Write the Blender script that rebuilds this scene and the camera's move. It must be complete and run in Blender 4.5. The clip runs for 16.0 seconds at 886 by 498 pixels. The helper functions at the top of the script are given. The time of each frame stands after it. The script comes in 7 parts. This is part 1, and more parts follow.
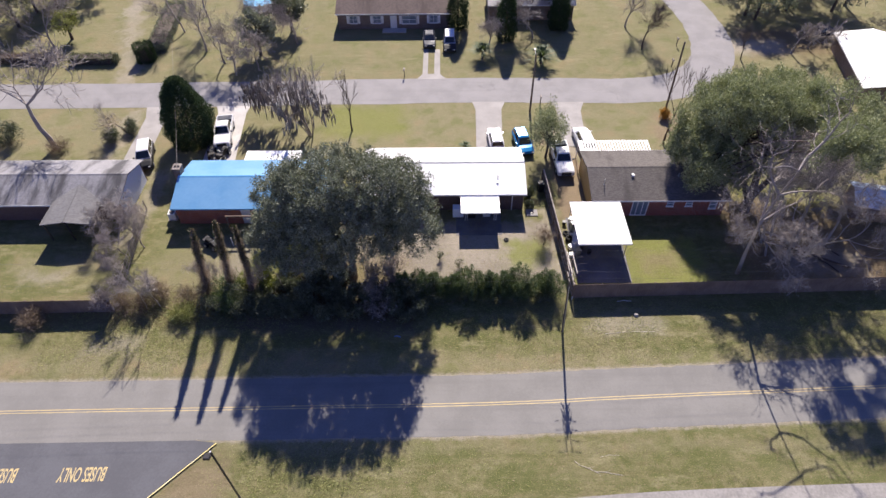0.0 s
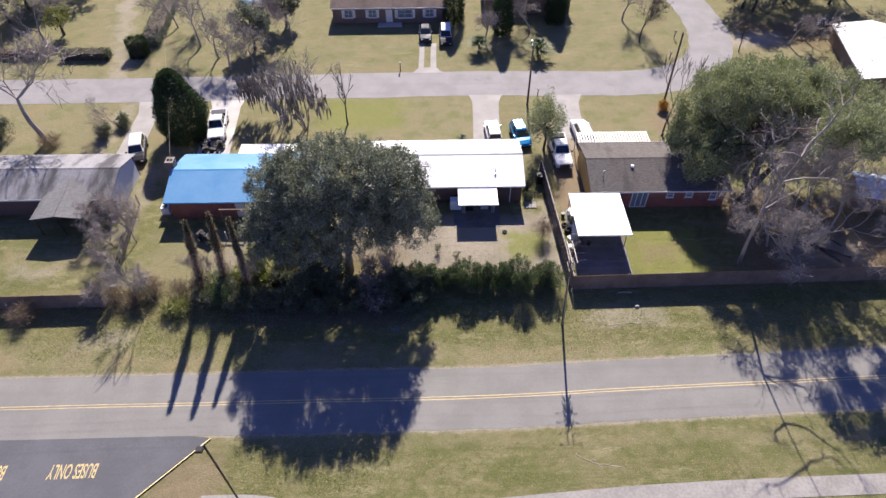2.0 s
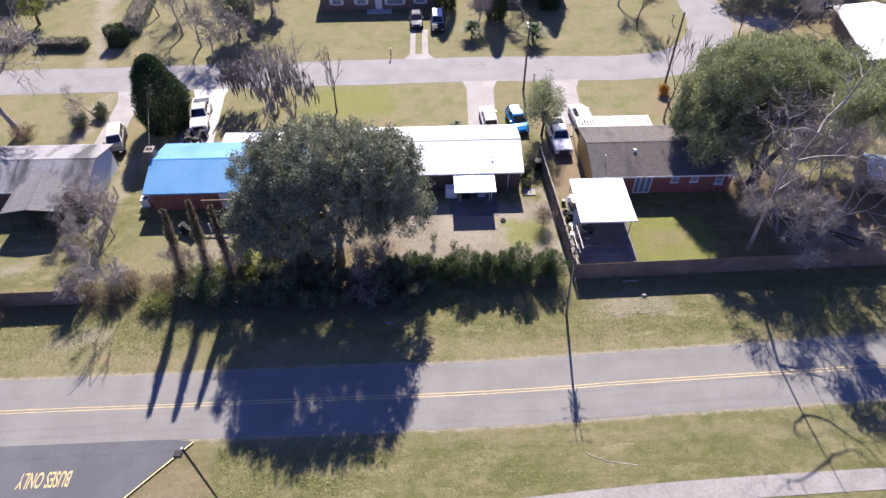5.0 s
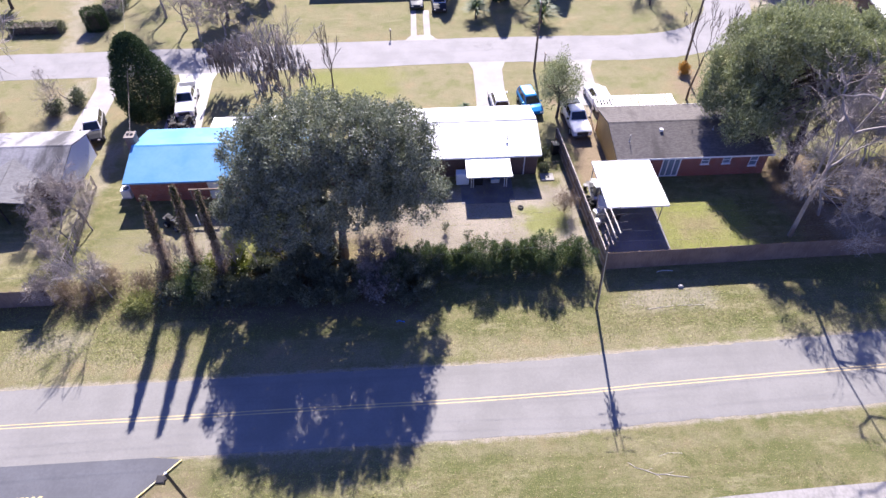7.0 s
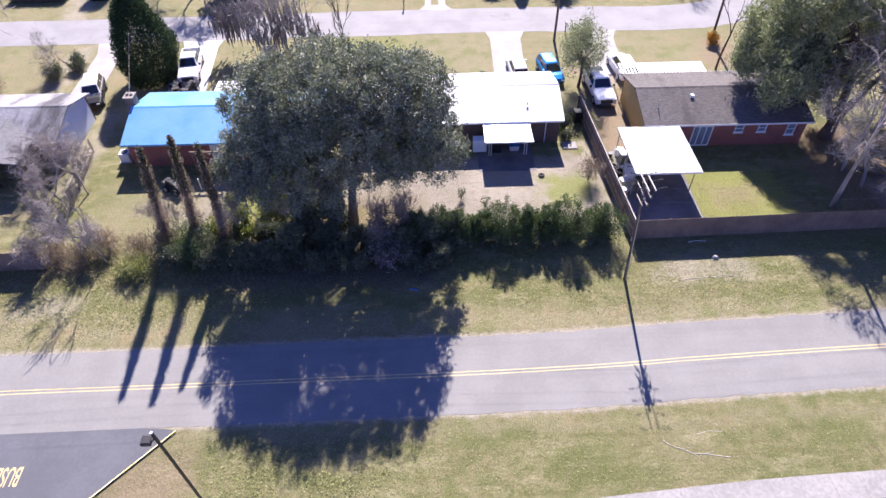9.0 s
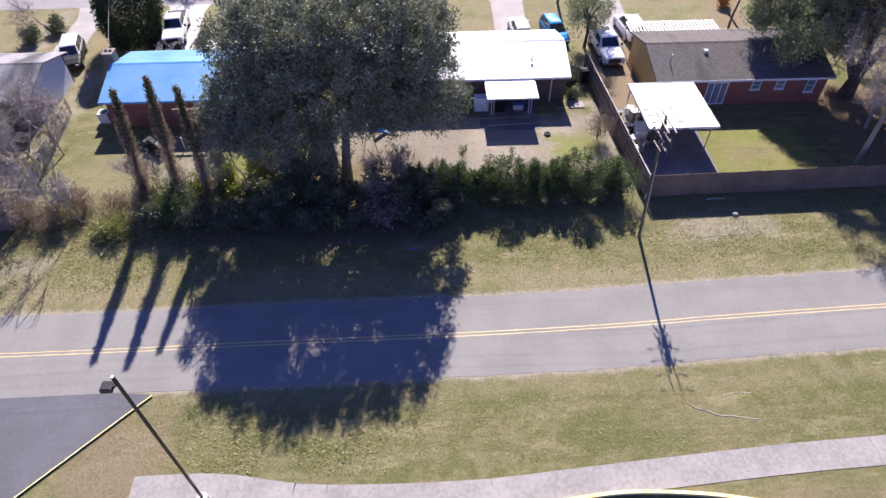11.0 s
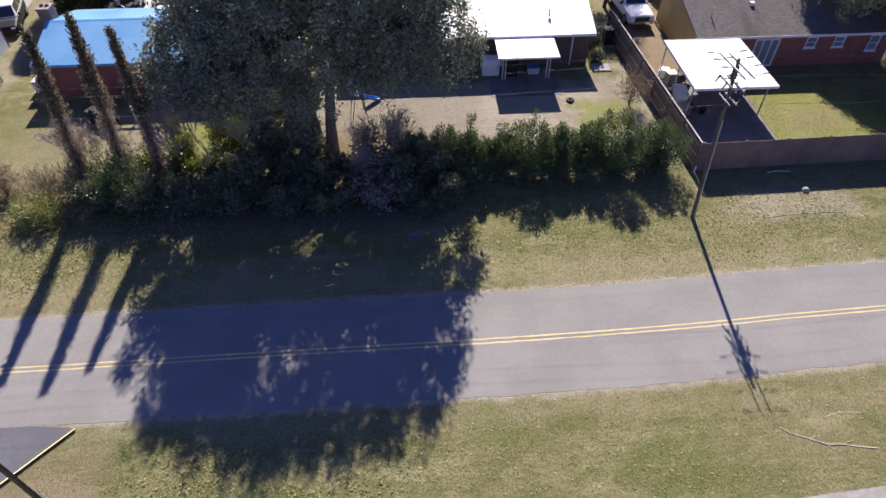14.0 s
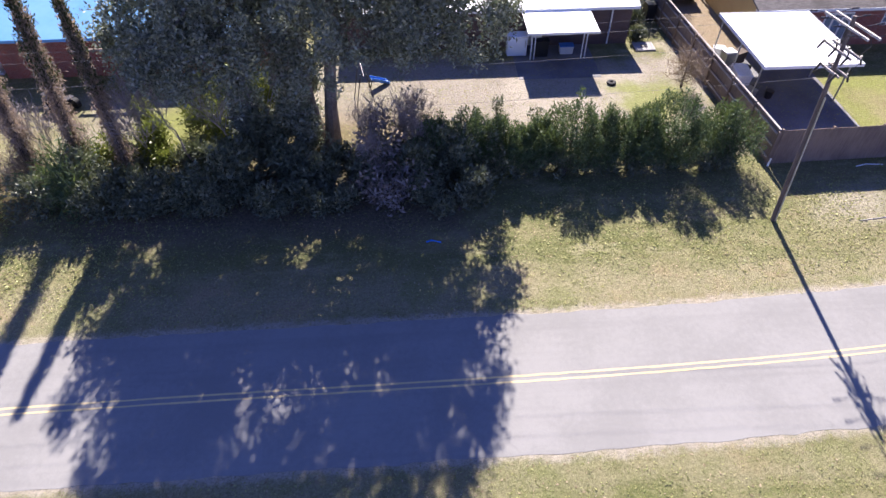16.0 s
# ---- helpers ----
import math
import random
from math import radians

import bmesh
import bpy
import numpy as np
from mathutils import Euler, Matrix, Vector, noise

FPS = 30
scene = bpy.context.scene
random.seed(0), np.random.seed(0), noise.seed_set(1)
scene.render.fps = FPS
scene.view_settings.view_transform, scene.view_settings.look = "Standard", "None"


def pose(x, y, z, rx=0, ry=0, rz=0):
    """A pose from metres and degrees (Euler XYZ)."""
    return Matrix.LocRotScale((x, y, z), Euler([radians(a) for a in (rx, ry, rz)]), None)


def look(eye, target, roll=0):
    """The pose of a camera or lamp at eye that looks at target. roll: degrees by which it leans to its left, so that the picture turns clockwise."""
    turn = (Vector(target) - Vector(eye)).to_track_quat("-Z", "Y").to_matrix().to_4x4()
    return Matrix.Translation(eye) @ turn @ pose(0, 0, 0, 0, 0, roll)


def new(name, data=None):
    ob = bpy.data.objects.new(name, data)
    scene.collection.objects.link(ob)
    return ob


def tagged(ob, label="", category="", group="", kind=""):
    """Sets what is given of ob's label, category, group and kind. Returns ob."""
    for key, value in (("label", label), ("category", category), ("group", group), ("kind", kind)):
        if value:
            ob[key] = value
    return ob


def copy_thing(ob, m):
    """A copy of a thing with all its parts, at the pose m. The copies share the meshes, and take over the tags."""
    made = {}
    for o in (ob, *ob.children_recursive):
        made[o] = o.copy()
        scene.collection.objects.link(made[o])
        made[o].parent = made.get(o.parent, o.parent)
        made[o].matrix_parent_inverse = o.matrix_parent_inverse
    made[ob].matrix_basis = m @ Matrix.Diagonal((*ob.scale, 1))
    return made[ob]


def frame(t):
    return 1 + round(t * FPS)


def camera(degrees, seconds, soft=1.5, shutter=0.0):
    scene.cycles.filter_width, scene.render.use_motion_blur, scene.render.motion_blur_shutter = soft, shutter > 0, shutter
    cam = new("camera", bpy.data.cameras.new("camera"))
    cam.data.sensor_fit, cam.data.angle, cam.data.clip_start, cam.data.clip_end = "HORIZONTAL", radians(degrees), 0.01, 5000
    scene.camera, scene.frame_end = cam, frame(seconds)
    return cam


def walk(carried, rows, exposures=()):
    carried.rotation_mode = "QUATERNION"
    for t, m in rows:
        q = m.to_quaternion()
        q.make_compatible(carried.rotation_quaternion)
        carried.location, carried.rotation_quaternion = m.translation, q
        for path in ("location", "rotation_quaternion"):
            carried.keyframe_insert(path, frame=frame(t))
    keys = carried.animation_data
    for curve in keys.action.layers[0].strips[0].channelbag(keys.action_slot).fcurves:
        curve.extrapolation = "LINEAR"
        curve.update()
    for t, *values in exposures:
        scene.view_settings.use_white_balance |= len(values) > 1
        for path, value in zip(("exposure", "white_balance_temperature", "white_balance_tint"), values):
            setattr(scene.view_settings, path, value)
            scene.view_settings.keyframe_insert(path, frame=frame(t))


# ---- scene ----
cam = camera(72.5, 16.0)
METRES, EYE, TILT, LEAN, TURN = 32.0, 44.0, -46.5, 0.5, 0.0
EXPOSURES = [(0.0, 1.0, 5800, 20), (1.5, 1.05, 5800, 20), (3.0, 1.12, 5750, 20), (5.5, 1.36, 5600, 23), (7.0, 1.63, 5450, 26), (8.5, 1.66, 5450, 27), (10.0, 1.5, 5500, 27),
             (12.5, 1.08, 5700, 22), (13.5, 1.06, 5750, 21), (14.5, 1.2, 5700, 22), (15.3, 1.52, 5620, 22), (16.0, 1.81, 5580, 23)]
ROWS = [
    (0.0, 0.0, 0.0, 0.0, 0.0, 0.0, -0.0),
    (0.5, -0.0004, 0.0075, -0.007, -0.04, 0.05, 0.07),
    (1.0, -0.0014, 0.0148, -0.0134, -0.1, 0.1, 0.14),
    (1.5, -0.0029, 0.0218, -0.0211, -0.2, 0.13, 0.25),
    (2.0, -0.0017, 0.0266, -0.0288, -0.28, 0.18, 0.35),
    (2.5, -0.0005, 0.0298, -0.0343, -0.4, 0.18, 0.47),
    (3.0, -0.0004, 0.0334, -0.039, -0.5, 0.2, 0.58),
    (5.5, -0.0254, 0.1502, -0.0663, -1.12, 0.17, 1.16),
    (6.0, -0.0399, 0.1892, -0.0751, -0.64, 0.2, 0.65),
    (6.5, -0.0549, 0.235, -0.0801, -1.08, 0.19, 1.11),
    (7.0, -0.0676, 0.2757, -0.0844, -1.84, 0.25, 1.93),
    (7.5, -0.078, 0.3095, -0.0958, -2.5, 0.23, 2.74),
    (8.0, -0.0862, 0.3329, -0.1178, -1.66, 0.3, 1.86),
    (8.5, -0.086, 0.3534, -0.1405, -1.06, 0.31, 1.19),
    (9.0, -0.0874, 0.3742, -0.1629, -1.16, 0.33, 1.29),
    (9.5, -0.0903, 0.3953, -0.1855, -1.21, 0.33, 1.34),
    (10.0, -0.092, 0.4182, -0.2076, -1.26, 0.32, 1.35),
    (12.5, -0.1068, 0.5655, -0.2864, -2.5, 0.32, 2.45),
    (13.0, -0.1121, 0.608, -0.286, -2.91, 0.29, 2.79),
    (13.5, -0.1174, 0.6536, -0.2797, -2.55, 0.3, 2.38),
    (14.0, -0.1222, 0.701, -0.2704, -2.45, 0.31, 2.21),
    (14.5, -0.1277, 0.7511, -0.2592, -2.39, 0.33, 2.09),
    (15.0, -0.1331, 0.8018, -0.2479, -2.43, 0.4, 2.13),
    (15.5, -0.1401, 0.8484, -0.2443, -2.44, 0.51, 2.15),
    (16.0, -0.1467, 0.8825, -0.2593, -2.38, 0.57, 2.18),
]
walk(cam, [(t, pose(0, 0, EYE, TILT, LEAN, TURN) @ pose(METRES * x, METRES * y, METRES * z, 90 + pitch, roll, yaw)) for t, x, y, z, yaw, pitch, roll in ROWS],
     exposures=EXPOSURES)

# ---- light: clear winter noon, sun ahead of the camera ----
SUN_ELEV = 38.5
world = bpy.data.worlds.new("sky")
scene.world = world
world.use_nodes = True
wn = world.node_tree
sky = wn.nodes.new("ShaderNodeTexSky")
sky.sky_type, sky.sun_disc = "NISHITA", False
sky.sun_elevation, sky.sun_rotation = radians(SUN_ELEV), 0.0
sky.ozone_density, sky.dust_density, sky.air_density = 6.0, 0.1, 1.0
wn.nodes["Background"].inputs["Strength"].default_value = 0.052
tone = wn.nodes.new("ShaderNodeMix")
tone.data_type, tone.blend_type = "RGBA", "MULTIPLY"
tone.inputs[0].default_value, tone.inputs[7].default_value = 1.0, (1.02, 0.83, 1.12, 1.0)
wn.links.new(sky.outputs[0], tone.inputs[6])
wn.links.new(tone.outputs[2], wn.nodes["Background"].inputs["Color"])
sun = new("sun", bpy.data.lights.new("sun", "SUN"))
sun.data.energy, sun.data.angle, sun.data.color = 5.0, radians(0.53), (1.0, 0.88, 0.67)
sun.matrix_world = look((0, 60, 60), (-5.0, 60 - 60 / math.tan(radians(SUN_ELEV)), 0))


# ---- materials ----
class Nodes:
    """Short forms for building a node material."""

    def __init__(self, name):
        self.m = bpy.data.materials.new(name)
        self.m.use_nodes = True
        self.t = self.m.node_tree
        self.bsdf = self.t.nodes["Principled BSDF"]
        self.pos = self.t.nodes.new("ShaderNodeNewGeometry").outputs["Position"]

    def put(self, sock, value):
        if isinstance(value, bpy.types.NodeSocket):
            self.t.links.new(value, sock)
        elif isinstance(value, (tuple, list)) and len(value) == 3 and sock.type == "RGBA":
            sock.default_value = (*value, 1)
        else:
            sock.default_value = value

    def math(self, op, a, b=0.0, clamp=False):
        n = self.t.nodes.new("ShaderNodeMath")
        n.operation, n.use_clamp = op, clamp
        self.put(n.inputs[0], a), self.put(n.inputs[1], b)
        return n.outputs[0]

    def noise(self, scale, detail=3.0, rough=0.55, vector=None, stretch=None):
        n = self.t.nodes.new("ShaderNodeTexNoise")
        v = vector or self.pos
        if stretch:
            mp = self.t.nodes.new("ShaderNodeMapping")
            mp.inputs["Scale"].default_value = stretch
            self.t.links.new(v, mp.inputs["Vector"])
            v = mp.outputs[0]
        self.t.links.new(v, n.inputs["Vector"])
        n.inputs["Scale"].default_value, n.inputs["Detail"].default_value, n.inputs["Roughness"].default_value = scale, detail, rough
        return n.outputs["Fac"]

    def span(self, x, lo, hi, a=0.0, b=1.0):
        n = self.t.nodes.new("ShaderNodeMapRange")
        n.interpolation_type = "SMOOTHSTEP"
        for i, v in enumerate((x, lo, hi, a, b)):
            self.put(n.inputs[i], v)
        return n.outputs[0]

    def mix(self, fac, a, b, kind="MIX"):
        n = self.t.nodes.new("ShaderNodeMix")
        n.data_type, n.blend_type = "RGBA", kind
        self.put(n.inputs[0], fac), self.put(n.inputs[6], a), self.put(n.inputs[7], b)
        return n.outputs[2]

    def xyz(self):
        n = self.t.nodes.new("ShaderNodeSeparateXYZ")
        self.t.links.new(self.pos, n.inputs[0])
        return n.outputs

    def bump(self, height, strength=0.3, dist=0.02):
        n = self.t.nodes.new("ShaderNodeBump")
        n.inputs["Strength"].default_value, n.inputs["Distance"].default_value = strength, dist
        self.put(n.inputs["Height"], height)
        self.put(self.bsdf.inputs["Normal"], n.outputs[0])

    def done(self, color, rough=0.8, metal=0.0, spec=None):
        self.put(self.bsdf.inputs["Base Color"], color)
        self.put(self.bsdf.inputs["Roughness"], rough)
        self.put(self.bsdf.inputs["Metallic"], metal)
        if spec is not None:
            self.bsdf.inputs["Specular IOR Level"].default_value = spec
        return self.m


def surface(name, a, b, fine=18.0, broad=0.8, rough=0.8, metal=0.0, bump=0.25, stretch=None, spec=None, random_value=0.0):
    """A worn surface: two tones mixed by a broad and a fine noise."""
    n = Nodes(name)
    f, g = n.noise(fine, 4.0, 0.6, stretch=stretch), n.noise(broad, 3.0)
    fac = n.span(n.math("ADD", n.math("MULTIPLY", f, 0.55), n.math("MULTIPLY", g, 0.45)), 0.36, 0.64)
    color = n.mix(fac, a, b)
    if random_value:
        r = n.t.nodes.new("ShaderNodeObjectInfo").outputs["Random"]
        color = n.mix(n.span(r, 0, 1, 0, random_value), color, (0.02, 0.02, 0.02))
    if bump:
        n.bump(f, bump)
    return n.done(color, rough if isinstance(rough, bpy.types.NodeSocket) else n.span(g, 0.3, 0.7, max(rough - 0.08, 0.03), min(rough + 0.08, 1)), metal, spec)


def leafy(name, a, b, dry=None, rough=0.5, through_light=0.25, spec=0.4, tint=(0.16, 0.2, 0.03)):
    """Leaves: each one its own tone, with some light shining through."""
    n = Nodes(name)
    r = n.t.nodes["Geometry"].outputs["Random Per Island"]
    color = n.mix(r, a, b)
    if dry:
        color = n.mix(n.span(n.noise(0.55, 2.0), 0.52, 0.68), color, dry)
    n.done(color, rough, 0.0, spec)
    if through_light:
        tr, ms = n.t.nodes.new("ShaderNodeBsdfTranslucent"), n.t.nodes.new("ShaderNodeMixShader")
        n.put(tr.inputs["Color"], n.mix(0.5, color, tint))
        ms.inputs[0].default_value = through_light
        n.t.links.new(n.bsdf.outputs[0], ms.inputs[1])
        n.t.links.new(tr.outputs[0], ms.inputs[2])
        n.t.links.new(ms.outputs[0], n.t.nodes["Material Output"].inputs["Surface"])
    return n.m


def ground_material():
    """Winter lawn, with bare yards, drives of soil and sandy verges that fade into it."""
    n = Nodes("winter_lawn")
    x, y, _ = n.xyz()
    warp = n.noise(0.45, 4.0, 0.65)
    wx = n.math("ADD", x, n.math("MULTIPLY", n.math("SUBTRACT", warp, 0.5), 5.0))
    wy = n.math("ADD", y, n.math("MULTIPLY", n.math("SUBTRACT", n.noise(0.6, 4.0, 0.65), 0.5), 3.2))
    broad, mid, fine, blade = n.noise(0.13, 3.0), n.noise(1.1, 5.0, 0.7), n.noise(7.0, 5.0, 0.75), n.noise(42.0, 3.0, 0.7)

    def patch(cx, cy, hx, hy, soft=0.8):
        dx = n.math("SUBTRACT", n.math("ABSOLUTE", n.math("SUBTRACT", wx, cx)), hx)
        dy = n.math("SUBTRACT", n.math("ABSOLUTE", n.math("SUBTRACT", wy, cy)), hy)
        return n.span(n.math("MAXIMUM", dx, dy), -soft, soft, 1.0, 0.0)

    lawn = n.mix(n.span(mid, 0.36, 0.64), (0.138, 0.150, 0.050), (0.255, 0.230, 0.115))
    lawn = n.mix(n.span(broad, 0.44, 0.6, 0.0, 0.6), lawn, (0.27, 0.238, 0.130))
    worn = n.noise(0.34, 4.0, 0.6)
    lawn = n.mix(n.span(n.noise(1.0, 5.0, 0.7, stretch=(0.3, 2.2, 1.0)), 0.48, 0.66, 0.0, 0.65), lawn, (0.165, 0.150, 0.062))
    lawn = n.mix(n.span(n.noise(1.3, 5.0, 0.7, stretch=(0.35, 1.8, 1.0)), 0.52, 0.68, 0.0, 0.5), lawn, (0.30, 0.285, 0.135))
    lawn = n.mix(n.span(n.noise(0.24, 5.0, 0.65, stretch=(0.55, 1.3, 1.0)), 0.47, 0.60, 0.0, 0.6), lawn, (0.120, 0.140, 0.040))
    lawn = n.mix(n.span(n.noise(0.42, 5.0, 0.7, stretch=(0.5, 1.7, 1.0)), 0.54, 0.66, 0.0, 0.65), lawn, (0.36, 0.325, 0.185))
    lawn = n.mix(n.span(fine, 0.42, 0.66, 0.0, 0.45), lawn, (0.068, 0.084, 0.024))
    straw = n.mix(n.span(fine, 0.35, 0.65), (0.315, 0.28, 0.165), (0.22, 0.202, 0.108))
    straw = n.mix(n.span(worn, 0.50, 0.64, 0.0, 0.6), straw, (0.165, 0.185, 0.060))
    straw = n.mix(n.span(worn, 0.47, 0.35, 0.0, 0.6), straw, (0.325, 0.248, 0.145))
    soil = n.mix(n.span(fine, 0.3, 0.7), (0.365, 0.325, 0.272), (0.25, 0.22, 0.175))
    sand = n.mix(n.span(fine, 0.3, 0.7), (0.46, 0.41, 0.34), (0.33, 0.29, 0.225))
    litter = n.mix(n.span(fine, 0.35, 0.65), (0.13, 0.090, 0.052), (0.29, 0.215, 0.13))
    # leaf litter with the shade under the oak put into its colour
    shade_litter = n.mix(n.span(fine, 0.35, 0.65), (0.075, 0.062, 0.045), (0.18, 0.148, 0.10))
    rust = n.mix(n.span(fine, 0.3, 0.7), (0.31, 0.235, 0.16), (0.22, 0.165, 0.11))
    green = n.mix(n.span(fine, 0.35, 0.7), (0.10, 0.135, 0.022), (0.06, 0.085, 0.018))
    vivid = n.mix(n.span(fine, 0.35, 0.65), (0.26, 0.275, 0.068), (0.165, 0.19, 0.045))
    color = lawn
    for cx, cy, hx, hy, soft, tone, most in (
        (-20, 76.5, 90, 24, 2.0, straw, 0.55), (-5, 63, 9, 5.5, 1.5, straw, 0.7), (-10, 64, 5.0, 3.2, 1.6, vivid, 0.75),
        (21, 62, 5, 5, 1.5, straw, 0.6), (-45, 62, 12, 5, 1.5, straw, 0.5), (0, 28.2, 80, 1.1, 0.9, straw, 0.9), (0, 21.0, 80, 0.5, 0.5, straw, 0.6),
        (2.5, 41.5, 8.3, 4.0, 0.8, soil, 0.95), (4, 42.2, 4.0, 2.2, 1.0, sand, 0.75), (7.9, 41.2, 1.9, 1.7, 0.9, vivid, 0.85), (10.6, 42, 0.8, 5.5, 0.6, sand, 0.6),
        (-7.5, 43, 5.5, 3.5, 1.0, soil, 0.8), (-12, 37, 8, 4, 1.6, litter, 0.6), (-11, 34.2, 8, 2.6, 1.4, shade_litter, 0.92), (-20.5, 40.5, 2.4, 2.6, 0.8, soil, 0.75), (-25.5, 40, 4.0, 3.6, 1.6, straw, 0.65),
        (-38, 40.0, 5.0, 1.3, 1.0, straw, 0.8), (-39, 38.2, 2.2, 0.7, 0.9, sand, 0.55), (13.6, 53, 1.8, 7, 0.7, rust, 0.9), (15, 62, 1.6, 5.5, 0.8, sand, 0.75),
        (37, 42, 8, 5.5, 1.6, litter, 0.9), (31.5, 44.5, 2.6, 4.5, 1.2, litter, 0.9), (36.5, 39.5, 4.2, 1.6, 1.0, soil, 0.8), (-16.0, 40.2, 3.4, 1.8, 1.0, vivid, 0.85), (21.3, 40.0, 3.7, 3.0, 0.8, vivid, 0.95), (20.8, 39.9, 1.9, 1.2, 1.3, rust, 0.6),
        (16.0, 32.4, 3.0, 1.0, 1.1, sand, 0.6), (-18.6, 17.8, 2.3, 2.2, 1.0, rust, 0.65), (-40, 60, 1.0, 7, 0.7, sand, 0.5), (-44.2, 76.0, 1.1, 2.8, 0.9, sand, 0.6), (-45.9, 81.0, 1.1, 2.8, 0.9, sand, 0.55), (-47.6, 86.0, 1.1, 2.8, 0.9, sand, 0.55), (-49.1, 91.0, 1.1, 2.8, 0.9, sand, 0.55), (-50.6, 96.5, 1.3, 3.2, 0.9, sand, 0.75), (50, 83.5, 6.0, 4.0, 1.6, litter, 0.8),
        (45, 82, 4.5, 2.0, 1.2, sand, 0.8), (27.5, 62.5, 1.6, 3.0, 1.0, rust, 0.8), (-29.5, 30.3, 2.2, 1.0, 1.0, sand, 0.5),
        (14, 14.2, 6.0, 0.9, 0.6, rust, 0.5), (-30, 34.0, 14, 1.4, 1.2, litter, 0.5), (-32.6, 48, 0.9, 6, 0.8, sand, 0.5)):
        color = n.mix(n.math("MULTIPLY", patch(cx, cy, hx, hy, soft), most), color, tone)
    mid_y = n.math("ADD", n.math("ADD", n.math("MULTIPLY", x, 0.0135), 24.42), n.math("MULTIPLY", n.math("MULTIPLY", n.math("MAXIMUM", x, 0.0), 0.028), n.math("MINIMUM", n.math("DIVIDE", x, 12.0), 1.0)))
    aside = n.math("ADD", n.math("ABSOLUTE", n.math("SUBTRACT", y, mid_y)), n.math("MULTIPLY", n.math("SUBTRACT", n.noise(1.6, 4.0, 0.7), 0.5), 0.9))
    color = n.mix(n.span(aside, 2.70, 3.15, 0.8, 0.0), color, sand)
    color = n.mix(n.span(n.noise(2.3, 5.0, 0.75, stretch=(0.8, 1.2, 1.0)), 0.54, 0.66, 0.0, 0.42), color, (0.115, 0.135, 0.040))
    color = n.mix(n.span(n.noise(3.1, 5.0, 0.75, stretch=(0.7, 1.4, 1.0)), 0.56, 0.68, 0.0, 0.38), color, (0.15, 0.115, 0.06))
    color = n.mix(n.span(n.noise(15.0, 4.0, 0.75), 0.36, 0.52, 0.42, 0.0), color, (0.055, 0.055, 0.024))
    color = n.mix(n.span(n.noise(11.0, 4.0, 0.75), 0.52, 0.68, 0.0, 0.32), color, (0.42, 0.375, 0.22))
    color = n.mix(n.span(blade, 0.30, 0.70, 0.22, 0.0), color, (0.018, 0.018, 0.008))
    color = n.mix(n.span(blade, 0.55, 0.80, 0.0, 0.22), color, (0.36, 0.31, 0.18))
    n.bump(n.math("ADD", n.math("MULTIPLY", fine, 0.7), blade), 0.7, 0.05)
    return n.done(color, 0.95, 0.0, 0.15)


def asphalt(name, a, b, cracks=0.5, streak=0.3):
    n = Nodes(name)
    broad, fine, grit = n.noise(0.35, 4.0), n.noise(5.0, 5.0, 0.7), n.noise(70.0, 2.0, 0.6)
    long = n.noise(1.0, 3.0, 0.6, stretch=(0.05, 1.6, 1.0))
    color = n.mix(n.span(n.math("ADD", n.math("MULTIPLY", broad, 0.6), n.math("MULTIPLY", fine, 0.4)), 0.38, 0.62), a, b)
    color = n.mix(n.span(long, 0.5, 0.68, 0.0, streak), color, tuple(0.72 * c for c in a))
    v = n.t.nodes.new("ShaderNodeTexVoronoi")
    v.feature = "DISTANCE_TO_EDGE"
    v.inputs["Scale"].default_value = 0.42
    mp = n.t.nodes.new("ShaderNodeVectorMath")
    mp.operation = "MULTIPLY_ADD"
    nz = n.t.nodes.new("ShaderNodeTexNoise")
    nz.inputs["Scale"].default_value = 1.4
    n.t.links.new(n.pos, nz.inputs["Vector"])
    n.t.links.new(nz.outputs["Color"], mp.inputs[0])
    mp.inputs[1].default_value = (1.1, 1.1, 0)
    n.t.links.new(n.pos, mp.inputs[2])
    n.t.links.new(mp.outputs[0], v.inputs["Vector"])
    line = n.math("MULTIPLY", n.span(v.outputs["Distance"], 0.004, 0.022, 1.0, 0.0), n.span(n.noise(0.16, 2.0), 0.48, 0.6, 0.0, cracks))
    color = n.mix(line, color, (0.03, 0.03, 0.03))
    color = n.mix(n.span(grit, 0.3, 0.7, 0.12, 0.0), color, (0.02, 0.02, 0.02))
    n.bump(grit, 0.4, 0.01)
    return n.done(color, 0.88, 0.0, 0.3)


def brickwork(name, a, b, mortar):
    n = Nodes(name)
    t = n.t.nodes.new("ShaderNodeTexBrick")
    x, y, z = n.xyz()
    c = n.t.nodes.new("ShaderNodeCombineXYZ")
    n.put(c.inputs[0], n.math("ADD", x, y)), n.put(c.inputs[1], z)
    n.t.links.new(c.outputs[0], t.inputs["Vector"])
    for k, v in (("Color1", a), ("Color2", b), ("Mortar", mortar)):
        t.inputs[k].default_value = (*v, 1)
    for k, v in (("Scale", 1.0), ("Mortar Size", 0.006), ("Brick Width", 0.21), ("Row Height", 0.075)):
        t.inputs[k].default_value = v
    n.bump(t.outputs["Fac"], -0.5, 0.01)
    return n.done(n.mix(n.span(n.noise(1.2, 4.0), 0.4, 0.7, 0.0, 0.35), t.outputs["Color"], (0.09, 0.05, 0.04)), 0.85)


